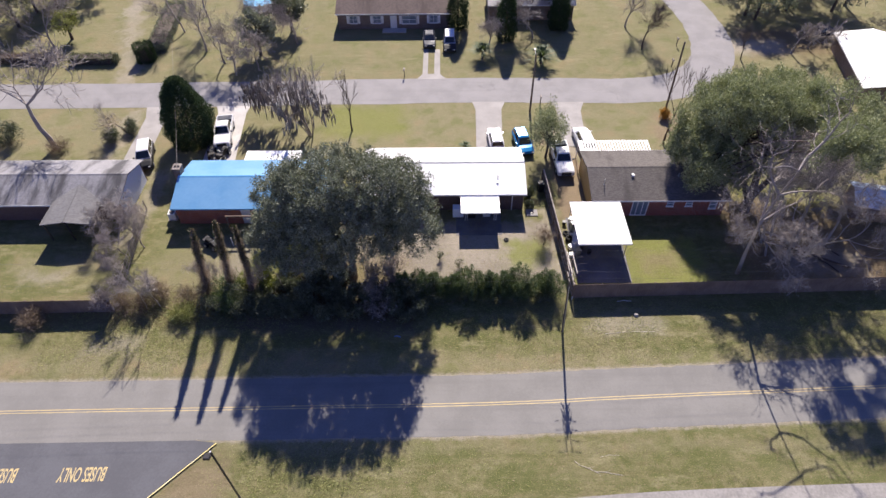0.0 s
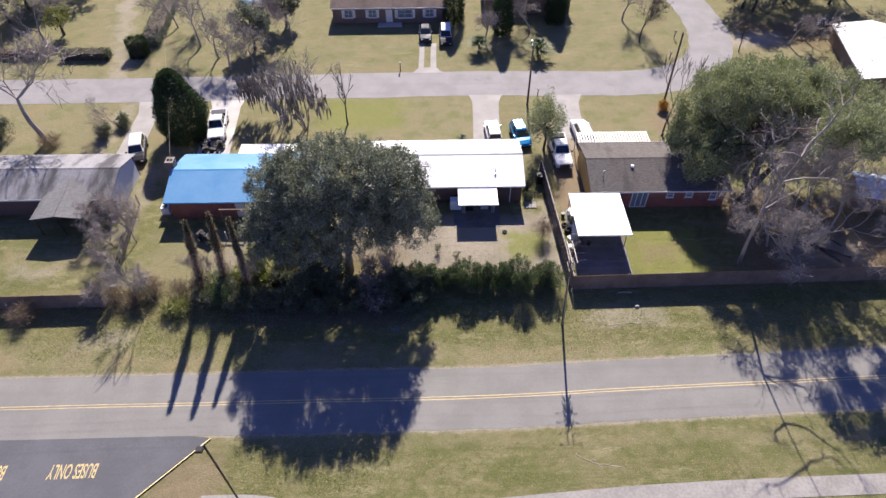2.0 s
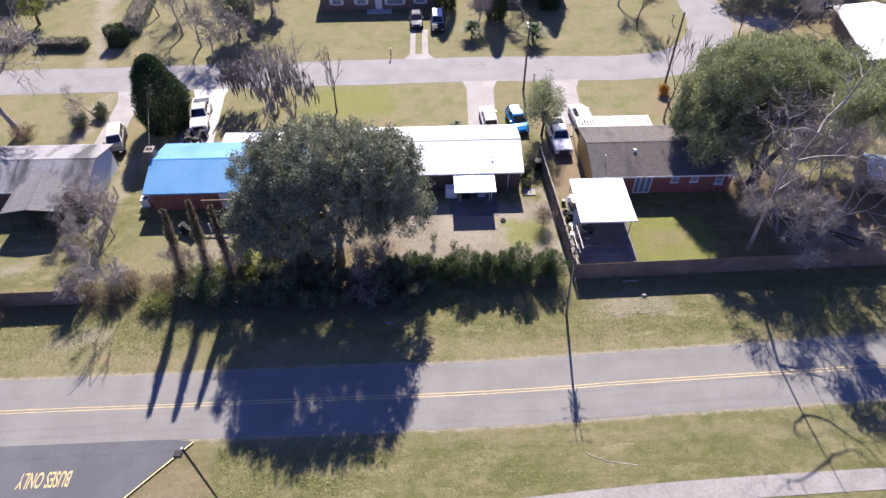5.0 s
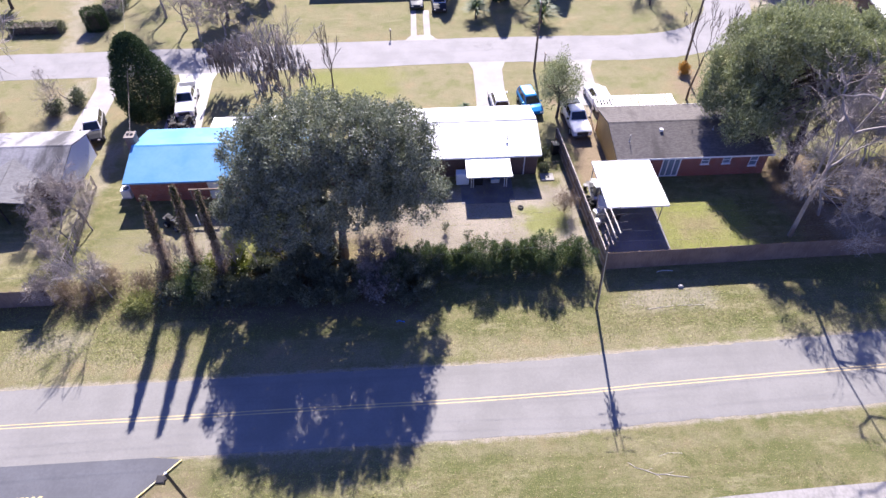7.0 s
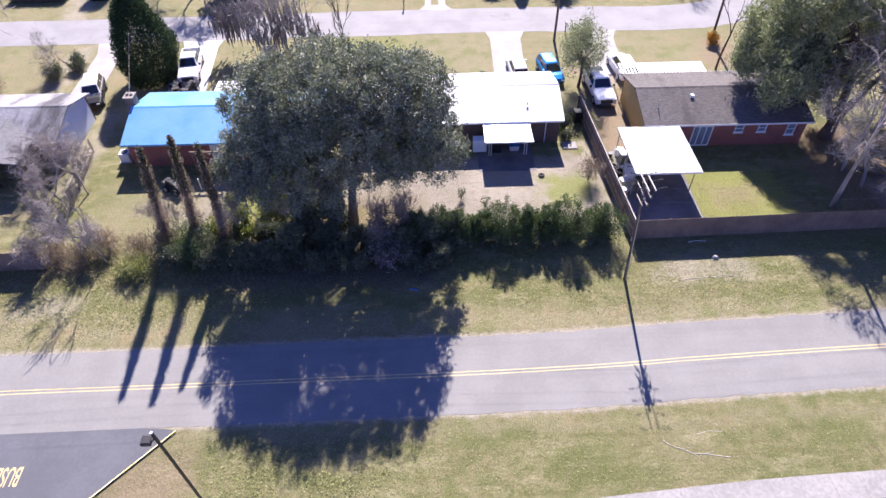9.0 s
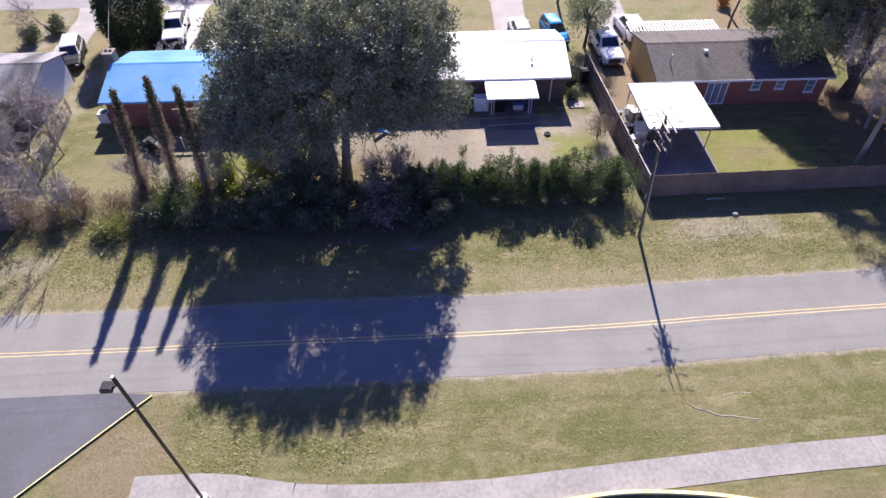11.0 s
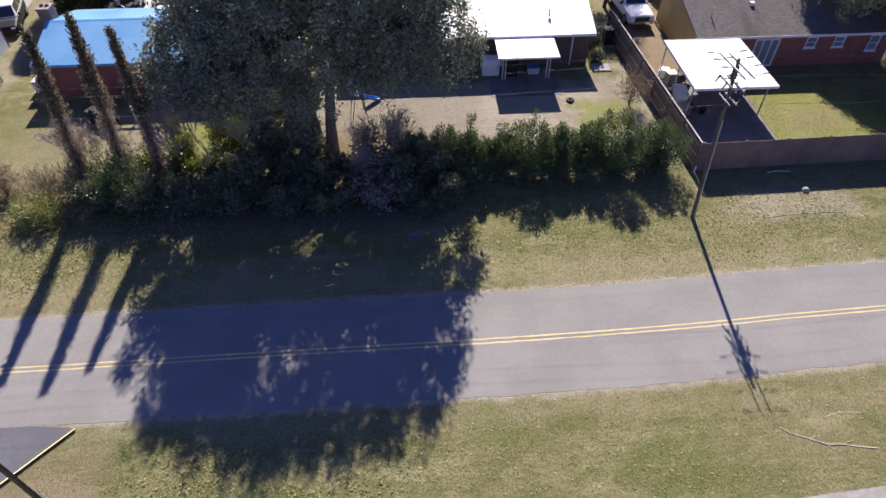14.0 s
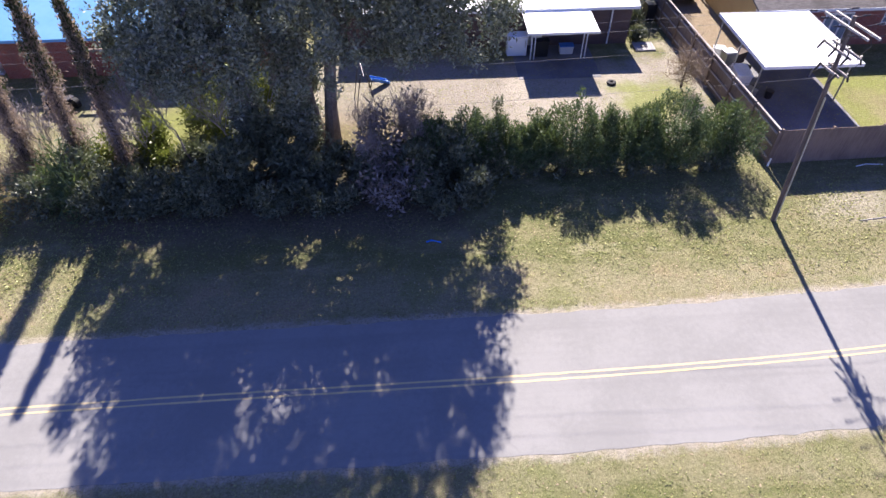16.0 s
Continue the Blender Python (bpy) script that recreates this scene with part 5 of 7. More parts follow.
def cone_tree(name, label, base, height, radius, leaf_mat, bark, n=5000, size=0.2, seed=1, low=0.05, power=0.8, lean=(0, 0), bulge=0.3, category="tree", up=0.5, lumpy=1.0):
    """A conical evergreen with sprays that reach out all round."""
    rng = np.random.default_rng(seed)
    h = low + (1 - low) * rng.random(n) ** 1.15
    tri = np.where(h < bulge, 0.75 + 0.25 * h / bulge, ((1 - h) / (1 - bulge)) ** power)
    a = rng.random(n) * 2 * math.pi
    lump = 1 + lumpy * (0.16 * np.sin(a * 3 + h * 9 + seed) + 0.12 * np.sin(a * 7 - h * 21))
    r = radius * tri * lump * (0.5 + 0.5 * rng.random(n) ** 0.5) + 0.03
    pts = np.stack([r * np.cos(a) + lean[0] * h, r * np.sin(a) + lean[1] * h, h * height], 1)
    ways = np.stack([np.cos(a), np.sin(a), np.full(n, 0.35)], 1)
    rows = [(Vector((lean[0] * i / 6, lean[1] * i / 6, height * i / 6)), Vector((lean[0] * (i + 1) / 6, lean[1] * (i + 1) / 6, height * (i + 1) / 6.05)), 0.06 * height ** 0.5 * (1 - i / 6.5), 0.06 * height ** 0.5 * (1 - (i + 1) / 6.5)) for i in range(6)]
    return tree(name, label, base, rows, bark, (pts, ways), leaf_mat, size, 0.4, 2, up, seed, category)


cone_tree("cedar", "dense dark green cedar beside the driveway", (-30.4, 59.9), 8.6, 2.95, CEDAR_LEAF, DARK_BARK, 22000, 0.2, 21, 0.02, 0.5, bulge=0.36, lumpy=0.45)
for i, (bx, by, hh, lx, ly, girth) in enumerate(((-22.5, 36.2, 9.35, 1.6, -1.0, 0.27), (-20.2, 36.3, 9.95, 1.3, -0.8, 0.29), (-18.0, 35.8, 9.2, 0.5, -0.2, 0.2))):
    cypress = cone_tree("italian_cypress", "slim half-dead brown cypress", (bx, by), hh, girth * 0.62, CYPRESS_LEAF, DARK_BARK, 1300, 0.16, 31 + i, 0.04, 0.5, (lx, ly), 0.3, up=1.4)
    rng_c = np.random.default_rng(90 + i)
    for part_name, low_h, high_h, count, leaf_mat, droop in (("dead_foliage", 0.05, 0.84, 2600, CYPRESS_LEAF, -1.6), ("green_tip", 0.52, 1.0, 1100, CYPRESS_GREEN, 1.5)):
        hc = low_h + (high_h - low_h) * rng_c.random(count)
        ac = rng_c.random(count) * 2 * math.pi
        rc = (2.3 * girth * (1 - 0.8 * hc) if droop < 0 else 1.15 * girth * np.sin(np.clip((1.0 - hc) / 0.42, 0, 1) * math.pi * 0.55)) * (0.4 + 0.6 * rng_c.random(count))
        rc = rc * (1 + 0.35 * np.sin(hc * 23 + i + ac))
        ob = new(part_name, leaf_mesh(part_name, np.stack([rc * np.cos(ac) + lx * hc, rc * np.sin(ac) + ly * hc, hc * hh], 1), np.stack([np.cos(ac), np.sin(ac), np.full(count, droop * 0.8)], 1), 0.17 if droop < 0 else 0.16, leaf_mat, 0.16 if droop < 0 else 0.3, 2, droop, 95 + i))
        ob.parent = cypress
        tagged(ob, kind="stuff")
    tagged(cypress, group="row of cypresses")


def bare_tree(name, label, base, height, radius, bark, seed, levels=4, kids=3, way=(0, 0, 1), bend=0.16, lift=0.06, angle=0.7, shrink=0.66, trunk_share=0.36, thin=0.014, segs=4, haze=0.5):
    rng = np.random.default_rng(seed)
    rows, tips = grow(rng, (0, 0, 0), way, height * trunk_share, radius, levels, kids, bend, lift, shrink, angle, 3 if base[1] > 70 else segs)
    t = tree(name, label, base, rows, bark, thin=thin)
    if haze:
        ends = np.array([tuple(q) for p, q, ra, rb in rows if rb < radius * 0.35])
        ways = np.array([tuple((q - p).normalized()) for p, q, ra, rb in rows if rb < radius * 0.35])
        ob = new("brushwood", leaf_mesh("brushwood", ends, ways * 1.6, haze, bark, 0.04, 1 if base[1] > 70 else 2, 0.1, seed))
        ob.parent = t
        tagged(ob, kind="stuff")
    return t, tips


bare_tree("bare_tree", "pale leafless tree with spreading limbs", (-47.0, 58.9), 24.0, 0.34, PALE_BARK, 39, levels=4, kids=3, way=(-0.12, 0.0, 1), bend=0.12, angle=0.85, trunk_share=0.25, haze=0.25, lift=0.04, thin=0.026, shrink=0.72)
for k, (x, y, h, m) in enumerate(((-33.4, 42.6, 9.0, PALE_BARK), (-30.6, 42.2, 9.0, TWIG), (-32.2, 44.0, 8.0, PALE_BARK), (-31.8, 40.8, 8.0, TWIG))):
    bare_tree("bare_tree", "wide tangled leafless tree beside the grey-roofed house", (x, y), h, 0.08, m, 63 + k, levels=4, kids=3, bend=0.2, lift=0.0, angle=0.95, trunk_share=0.26, haze=0.25, thin=0.014)
bare_tree("bare_tree", "slender leafless tree by the fence line", (-26.5, 34.6), 6.0, 0.06, PALE_BARK, 42, levels=3, kids=2, way=(-0.12, 0.1, 1), bend=0.1, haze=0.2, lift=0.1, angle=0.4, trunk_share=0.46, thin=0.014)
bare_tree("bare_tree", "slender leafless tree by the fence line", (-27.7, 34.4), 5.4, 0.05, PALE_BARK, 66, levels=3, kids=2, way=(0.1, 0.05, 1), bend=0.1, haze=0.2, lift=0.1, angle=0.4, trunk_share=0.46, thin=0.014)
bare_tree("bare_tree", "low tangled leafless brush by the fence line", (-29.4, 34.6), 4.4, 0.05, TWIG, 43, levels=4, kids=3, way=(-0.3, 0.1, 1), haze=0.25, lift=0.0, angle=1.0)
bare_tree("bare_tree", "low tangled leafless brush by the fence line", (-28.3, 34.8), 4.0, 0.05, PALE_BARK, 67, levels=3, kids=4, way=(0.3, 0.1, 1), haze=0.25, lift=0.0, angle=1.0)
for i, (x, y, h, w) in enumerate(((30.8, 42.6, 6.4, (-0.05, 0.1, 1)), (31.4, 40.6, 6.6, (0.0, -0.05, 1)), (33.0, 43.4, 6.8, (0.1, 0.05, 1)), (33.4, 40.4, 6.0, (0.1, 0.1, 1)), (35.4, 40.6, 6.4, (0.2, 0.0, 1)), (31.6, 42.4, 7.4, (-0.1, 0.05, 1)), (34.6, 41.6, 6.4, (0.15, 0.1, 1)), (37.4, 41.8, 6.2, (0.2, 0.0, 1)))):
    bare_tree("bare_tree", "grey leafless tree with many tangled curving twigs", (x, y), h, 0.13, PALE_BARK, 57 + i, levels=4, kids=3, way=w, bend=0.26, lift=0.07, angle=0.9, trunk_share=0.95, shrink=0.56, haze=0.4, thin=0.016)
leaning = thing("bare_tree", "tall pale leafless tree leaning over the fence", "tree", pose(27.9, 38.3, 0))
rng_l = np.random.default_rng(44)
stem = [Vector(p) for p in ((0, 0, 0), (-0.9, -0.9, 4.2), (-1.5, -1.6, 8.4), (-1.2, -1.8, 11.6), (-0.8, -2.0, 14.2), (-0.5, -2.1, 16.2))]
girths = (0.20, 0.14, 0.08, 0.06, 0.05, 0.035)
rows_l = []
for k, way in ((2, (0.9, 0.4, 0.5)), (2, (0.4, 1.0, 0.7)), (3, (1.0, -0.2, 0.4)), (3, (-0.6, 0.5, 0.5)), (4, (0.9, 0.5, 0.6)), (4, (-0.8, -0.2, 0.4)), (5, (0.5, 0.2, 0.8))):
    r, tips = grow(rng_l, stem[k], way, 3.4, 0.09, 2, 3, 0.24, 0.02, 0.66, 0.9, 4)
    rows_l += r
part("trunk", limbs([(stem[k], stem[k + 1], girths[k], girths[k + 1]) for k in range(2)], 0.014), PALE_BARK, leaning)
part("limb", limbs(rows_l + [(stem[k], stem[k + 1], girths[k], girths[k + 1]) for k in range(2, 5)], 0.014), TWIG, leaning)


bare_tree("bare_tree", "dark upright leafless tree beside the road bend", (26.0, 59.0), 15.0, 0.13, DARK_BARK, 45, levels=3, kids=3, angle=0.35, lift=0.18, trunk_share=0.34, haze=0.15, thin=0.018)
bare_tree("bare_tree", "small upright leafless tree on the lawn", (-11.6, 62.0), 10.0, 0.12, DARK_BARK, 46, levels=2, kids=4, angle=0.32, lift=0.2, trunk_share=0.36, haze=0.0, thin=0.02)
bare_tree("bare_tree", "small leafless tree by the driveway", (-39.5, 61.8), 5.5, 0.09, TWIG, 47, levels=3, kids=3)
bare_tree("bare_tree", "thin leafless tree at the far lawn", (28.5, 81.5), 8.0, 0.14, DARK_BARK, 48, levels=4, kids=3)
bare_tree("bare_tree", "leafless tree in front of the far house", (9.6, 85.8), 8.0, 0.16, TWIG, 49, levels=4, kids=3)
bare_tree("bare_tree", "leafless tree in the far yard", (-35.0, 82.0), 9.5, 0.18, PALE_BARK, 50, levels=4, kids=3)
bare_tree("bare_tree", "leafless tree in the far yard", (-31.5, 78.5), 8.5, 0.16, PALE_BARK, 51, levels=4, kids=3)
bare_tree("bare_tree", "leafless tree in the far yard", (-57.0, 82.0), 10.0, 0.18, TWIG, 52, levels=4, kids=3)
bare_tree("bare_tree", "leafless tree in the far yard", (-63.0, 76.0), 10.0, 0.18, PALE_BARK, 53, levels=4, kids=3)
bare_tree("bare_tree", "leafless tree behind the far house", (-22.0, 84.0), 9.0, 0.15, TWIG, 54, levels=4, kids=3)
bare_tree("bare_tree", "leafless tree at the road bend", (41.8, 78.5), 6.0, 0.1, DARK_BARK, 56, levels=3, kids=3)


def moss_tree(base, seed, stems=7):
    """A many-stemmed leafless tree hung with long strands of grey moss."""
    rng = np.random.default_rng(seed)
    rows, tips = [], []
    for k in range(stems):
        a = k * 2 * math.pi / stems + rng.uniform(-0.3, 0.3)
        r, tp = grow(rng, (0.25 * math.cos(a), 0.25 * math.sin(a), 0), (0.36 * math.cos(a), 0.28 * math.sin(a), 1), rng.uniform(3.2, 4.4), 0.08, 3, 3, 0.14, 0.03, 0.6, 0.6, 4)
        rows += r
        tips += [q for p, q, ra, rb in r if 2.2 < q.z < 5.6]
    t = tree("moss_hung_tree", "leafless tree hung with grey Spanish moss", base, rows, PALE_BARK, thin=0.016)
    moss = Build()
    for p in tips:
        if rng.random() < 0.16:
            ln, r = min(p.z - 0.5, rng.uniform(0.6, 1.8)), rng.uniform(0.05, 0.11)
            q = p + Vector((*rng.normal(0, 0.12, 2), 0))
            k = q + Vector((*rng.normal(0, 0.06, 2), -0.45 * ln))
            moss.tube(q, k, r * 0.5, r, 5, caps=False).tube(k, k + Vector((*rng.normal(0, 0.05, 2), -0.55 * ln)), r, 0.015, 5, caps=False)
    tagged(part("hanging_moss", moss, GREY_LEAF, t), kind="stuff")
    return t


moss_tree((-16.6, 61.2), 61)
moss_tree((-19.6, 63.8), 62, 6)


def shrub(name, label, base, radii, leaf_mat, n=900, size=0.16, seed=1, up=0.6, group="", slim=0.4, lumps=14, category="shrub"):
    """A bush of many leaves on a few stems."""
    rng = np.random.default_rng(seed)
    rx, ry, h = radii
    pts, ways, mids = clumps(rng, (0, 0, h * 0.5), (rx * 0.75, ry * 0.75, h * 0.42), lumps, max(4, n // lumps), min(rx, ry) * 0.42, 0.35, -1.0, 1.0)
    keep = pts[:, 2] > 0.03
    rows = []
    for m in mids[::2]:
        m = Vector(m)
        k = Vector((m.x * 0.25, m.y * 0.25, m.z * 0.5))
        rows += [(Vector((m.x * 0.08, m.y * 0.08, 0)), k, 0.03, 0.02), (k, m, 0.02, 0.008)]
    t = thing(name, label, category, pose(*base, 0), group)
    part("stem", limbs(rows, 0.006), DARK_BARK, t)
    ob = new("foliage", leaf_mesh("foliage", pts[keep], ways[keep], size, leaf_mat, slim, 2, up, seed))
    ob.parent = t
    return t


def plume_shrub(name, label, base, height, radius, leaf_mat, seed, n=3000, group=""):
    """An upright shrub of many feathery plumes that spread from a few stems."""
    rng = np.random.default_rng(seed)
    pts, ways, rows = [], [], []
    k = 26
    for i in range(k):
        a, out = rng.uniform(0, 2 * math.pi), radius * rng.random() ** 0.6
        top = height * (1 - 0.38 * (out / radius) ** 1.5) * rng.uniform(0.82, 1.04)
        foot = np.array([0.3 * out * math.cos(a), 0.3 * out * math.sin(a), 0.1])
        tip = np.array([out * math.cos(a), out * math.sin(a), top])
        t = rng.random(n // k) ** 0.8
        line = foot + (tip - foot) * t[:, None]
        line[:, :2] += (tip - foot)[:2] * 0.35 * (np.sin(t * math.pi) ** 1.0)[:, None]
        wide = radius * 0.46 * np.clip(np.minimum(t * 2.6 + 0.1, (1.06 - t) * 1.7), 0.05, 1)
        spin = rng.uniform(0, 2 * math.pi, len(t))
        pts.append(line + np.stack([np.cos(spin) * wide, np.sin(spin) * wide, rng.normal(0, 0.06, len(t))], 1) * (rng.random((len(t), 1)) ** 0.5))
        ways.append(np.stack([np.cos(spin) * 0.6, np.sin(spin) * 0.6, np.full(len(t), 1.0)], 1))
        rows.append((Vector(foot) - Vector((0, 0, 0.1)), Vector(tip), 0.025, 0.006))
    t = thing(name, label, "shrub", pose(*base, 0), group)
    part("stem", limbs(rows, 0.006), DARK_BARK, t)
    ob = new("foliage", leaf_mesh("foliage", np.vstack(pts), np.vstack(ways), 0.15, leaf_mat, 0.28, 2, 0.8, seed))
    ob.parent = t
    return t


for i, (bx, hh, rr) in enumerate(((-4.0, 2.8, 1.2), (-2.6, 3.1, 1.3), (-1.1, 2.8, 1.2), (0.5, 2.5, 1.1), (2.1, 3.5, 1.35), (3.8, 2.8, 1.2), (5.2, 2.9, 1.1), (6.9, 3.6, 1.6), (9.5, 3.0, 1.35))):
    plume_shrub("hedge_shrub", "upright green hedge shrub with feathery foliage", (bx, 35.75), hh * 1.14, rr, HEDGE_LEAF, 70 + i, 5600, "hedge row")


# low dark shrubs added to close the lit gaps in the hedge shadow
for i in range(13):
    shrub("hedge_shade_shrub", "low dark shrub added to fill the hedge shadow", (-3.6 + i * 1.08, 35.2 + 0.15 * math.sin(i * 2.1)), (0.8, 0.6, 1.3 + 0.25 * math.sin(i * 1.7)), DARK_LEAF, 700, 0.15, 660 + i, 0.6, "low shrubs along the hedge", 0.35, 12)

# dark undergrowth in the shade of the oak, and bushes along the back fences
rng_u = np.random.default_rng(5)
for i in range(15):
    x = -18.0 + i * 1.02
    h = rng_u.uniform(2.2, 3.6)
    if -14.6 < x < -9.5:
        h += rng_u.uniform(-0.9, 1.0)
    if x < -13.9:
        h *= 0.45
    if -10.5 < x < -4.6:
        h *= 0.62
    shrub("undergrowth_shrub", "dark evergreen shrub in deep shade under the oak", (x, 35.4 + rng_u.uniform(-0.8, 1.4)), (rng_u.uniform(0.9, 1.3), rng_u.uniform(0.8, 1.2), h), DARK_LEAF, int(640 * h), 0.2, 200 + i, 0.9, "shrubs under the oak", 0.4, int(8 * h))
for i in range(22):
    x, h = -17.6 + i * 0.72, rng_u.uniform(0.9, 1.9)
    if -7.6 < x < -4.9:
        continue
    shrub("undergrowth_shrub", "low dark evergreen shrub at the edge of the shade", (x, 33.7 + rng_u.uniform(-0.8, 0.7)), (rng_u.uniform(0.7, 1.0), rng_u.uniform(0.6, 0.9), h), DARK_LEAF, int(560 * h), 0.17, 600 + i, 0.7, "shrubs under the oak", 0.4, int(9 * h) + 4)
for i, (x, y, h) in enumerate(((-6.7, 36.4, 3.6), (-5.6, 35.8, 3.2), (-6.3, 34.6, 2.6), (-7.2, 35.4, 2.8), (-5.3, 37.2, 3.3), (-6.9, 33.6, 2.2), (-5.9, 33.2, 1.9), (-5.1, 33.9, 2.2))):
    shrub("sparse_shrub", "sparse grey-leaved shrub with sunlit flecks", (x, y), (0.9, 0.9, h), GREY_LEAF, int(105 * h), 0.2, 640 + i, 0.2, "grey shrubs beside the oak", 0.45, int(8 * h))
for i, (x, y, h) in enumerate(((-12.4, 37.2, 4.4), (-10.8, 38.4, 5.2), (-10.1, 36.9, 4.6), (-10.2, 39.9, 5.4))):
    shrub("understorey_tree", "slim dark evergreen tree under the oak", (x, y), (0.9, 0.9, h), OAK_LEAF, int(520 * h), 0.2, 230 + i, 0.6, "slim trees under the oak", 0.4, int(7 * h), "tree")
# the dark bushes beside the cypresses are added to shade the verge
for i, (x, y, rx, h, m, lab) in enumerate((
    (-17.0, 37.4, 1.0, 2.4, SPRING_LEAF, "sunlit yellow-green shrub under trees"), (-15.0, 38.8, 1.1, 2.6, SPRING_LEAF, "sunlit yellow-green shrub under trees"), (-16.9, 36.4, 0.8, 1.7, SPRING_LEAF, "sunlit yellow-green shrub under trees"), (-13.4, 38.6, 1.0, 2.3, SPRING_LEAF, "sunlit yellow-green shrub under trees"), (-15.6, 40.2, 1.0, 2.6, SPRING_LEAF, "sunlit yellow-green shrub under trees"), (-14.4, 41.6, 1.1, 2.4, SPRING_LEAF, "sunlit yellow-green shrub under trees"), (-12.4, 41.8, 1.1, 2.2, SPRING_LEAF, "sunlit yellow-green shrub under trees"), (-17.8, 38.4, 1.0, 2.6, SPRING_LEAF, "sunlit yellow-green shrub under trees"), (-13.6, 40.0, 0.8, 2.8, SPRING_LEAF, "sunlit yellow-green shrub under trees"), (-18.8, 36.5, 0.9, 2.2, SPRING_LEAF, "sunlit yellow-green shrub under trees"),
    (-20.4, 36.0, 1.5, 2.2, HEDGE_LEAF, "spiky green yucca-like bush under the cypresses"), (-22.2, 35.6, 1.1, 1.9, BROWN_LEAF, "dry brown bush under the cypresses"), (-19.4, 35.0, 1.2, 2.6, DARK_LEAF, "dark green bush under the cypresses"), (-20.8, 34.9, 0.9, 1.6, HEDGE_LEAF, "dark green bush under the cypresses"), (-4.9, 35.0, 1.2, 2.7, DARK_LEAF, "dark evergreen bush at the end of the hedge"), (-3.2, 35.1, 1.2, 2.9, DARK_LEAF, "dark evergreen bush at the end of the hedge"), (-1.7, 35.2, 1.1, 2.4, DARK_LEAF, "dark evergreen bush within the hedge"), (-17.6, 34.4, 1.1, 1.5, DARK_LEAF, "dark green bush added to shade the verge beside the cypresses"), (-16.4, 34.3, 1.0, 1.3, DARK_LEAF, "dark green bush added to shade the verge beside the cypresses"), (-15.3, 34.2, 1.0, 1.6, DARK_LEAF, "dark green bush added to shade the verge beside the cypresses"), (-14.2, 34.1, 1.1, 1.9, DARK_LEAF, "dark green bush added to shade the verge beside the cypresses"),
    (-24.6, 33.4, 0.7, 0.9, WEED_LEAF, "dry spiky yucca-like clump by the fence line"), (-23.4, 33.6, 0.8, 1.1, WEED_LEAF, "dry spiky yucca-like clump by the fence line"), (-19.8, 34.1, 1.3, 2.3, HEDGE_LEAF, "spiky green yucca-like bush under the cypresses"), (-21.3, 33.9, 1.2, 1.8, DARK_LEAF, "dark green bush under the cypresses"), (-18.5, 33.7, 1.2, 2.0, DARK_LEAF, "dark green bush under the cypresses"), (-26.6, 35.6, 1.0, 1.5, BROWN_LEAF, "dry bush by the fence line"), (-24.1, 35.2, 0.9, 1.4, BROWN_LEAF, "dry bush by the fence line"),
    (-28.3, 34.6, 1.2, 1.2, BROWN_LEAF, "low dry bush by the fence line"), (-30.0, 34.6, 1.1, 1.1, BROWN_LEAF, "low dry bush by the fence line"), (-37.4, 32.7, 1.1, 1.5, BROWN_LEAF, "dry grey-brown bush in front of the fence"),
    (9.75, 42.3, 0.85, 2.1, BROWN_LEAF, "scruffy grey-brown twiggy bush beside the fence"),
    (8.9, 49.6, 0.6, 1.4, DARK_LEAF, "small dark bush beside the house wall"), (8.9, 47.9, 0.5, 0.9, DARK_LEAF, "small bush beside the house wall"), 
    (-40.6, 60.2, 1.3, 1.5, DARK_LEAF, "round bush beside the driveway"), (-38.9, 62.2, 1.2, 1.4, DARK_LEAF, "round bush beside the driveway"), (-46.2, 58.2, 1.2, 1.2, BROWN_LEAF, "brown bush at the foot of the tree"), (-53.0, 60.0, 2.0, 2.8, DARK_LEAF, "large dark bush beside the house"),
    (27.4, 64.2, 0.7, 1.3, ORANGE_LEAF, "small orange-leaved bush by the road"))):
    spiky = "yucca" in lab
    dry = m is BROWN_LEAF
    shrub("bush", lab, (x, y), (rx, rx, h), m, int((420 if spiky else 760 if dry else 1100) * rx), 0.55 if spiky else 0.5 if dry else 0.2, 260 + i, 0.9, "", 0.08 if spiky else 0.045 if dry else 0.35, 16)

# feathery tree by the drive
rng_p = np.random.default_rng(9)
p9, w9, m9 = clumps(rng_p, (0.1, 0.3, 3.9), (2.1, 2.1, 2.7), 60, 90, 0.62, 0.35, -1.0, 1.3)
rows9 = [(Vector((0, 0, 0)), Vector((0.1, 0.1, 1.4)), 0.16, 0.13), (Vector((0.1, 0.1, 1.4)), Vector((0.0, 0.3, 3.0)), 0.13, 0.09)]
crown_limbs(rng_p, (0.0, 0.3, 2.6), m9, 0.07, rows9, 2)
tree("evergreen_tree", "small feathery evergreen beside the parked truck", (11.6, 56.4), rows9, DARK_BARK, (p9, w9), OAK_LEAF_WARM, 0.2, 0.3, 2, 0.6, 9)


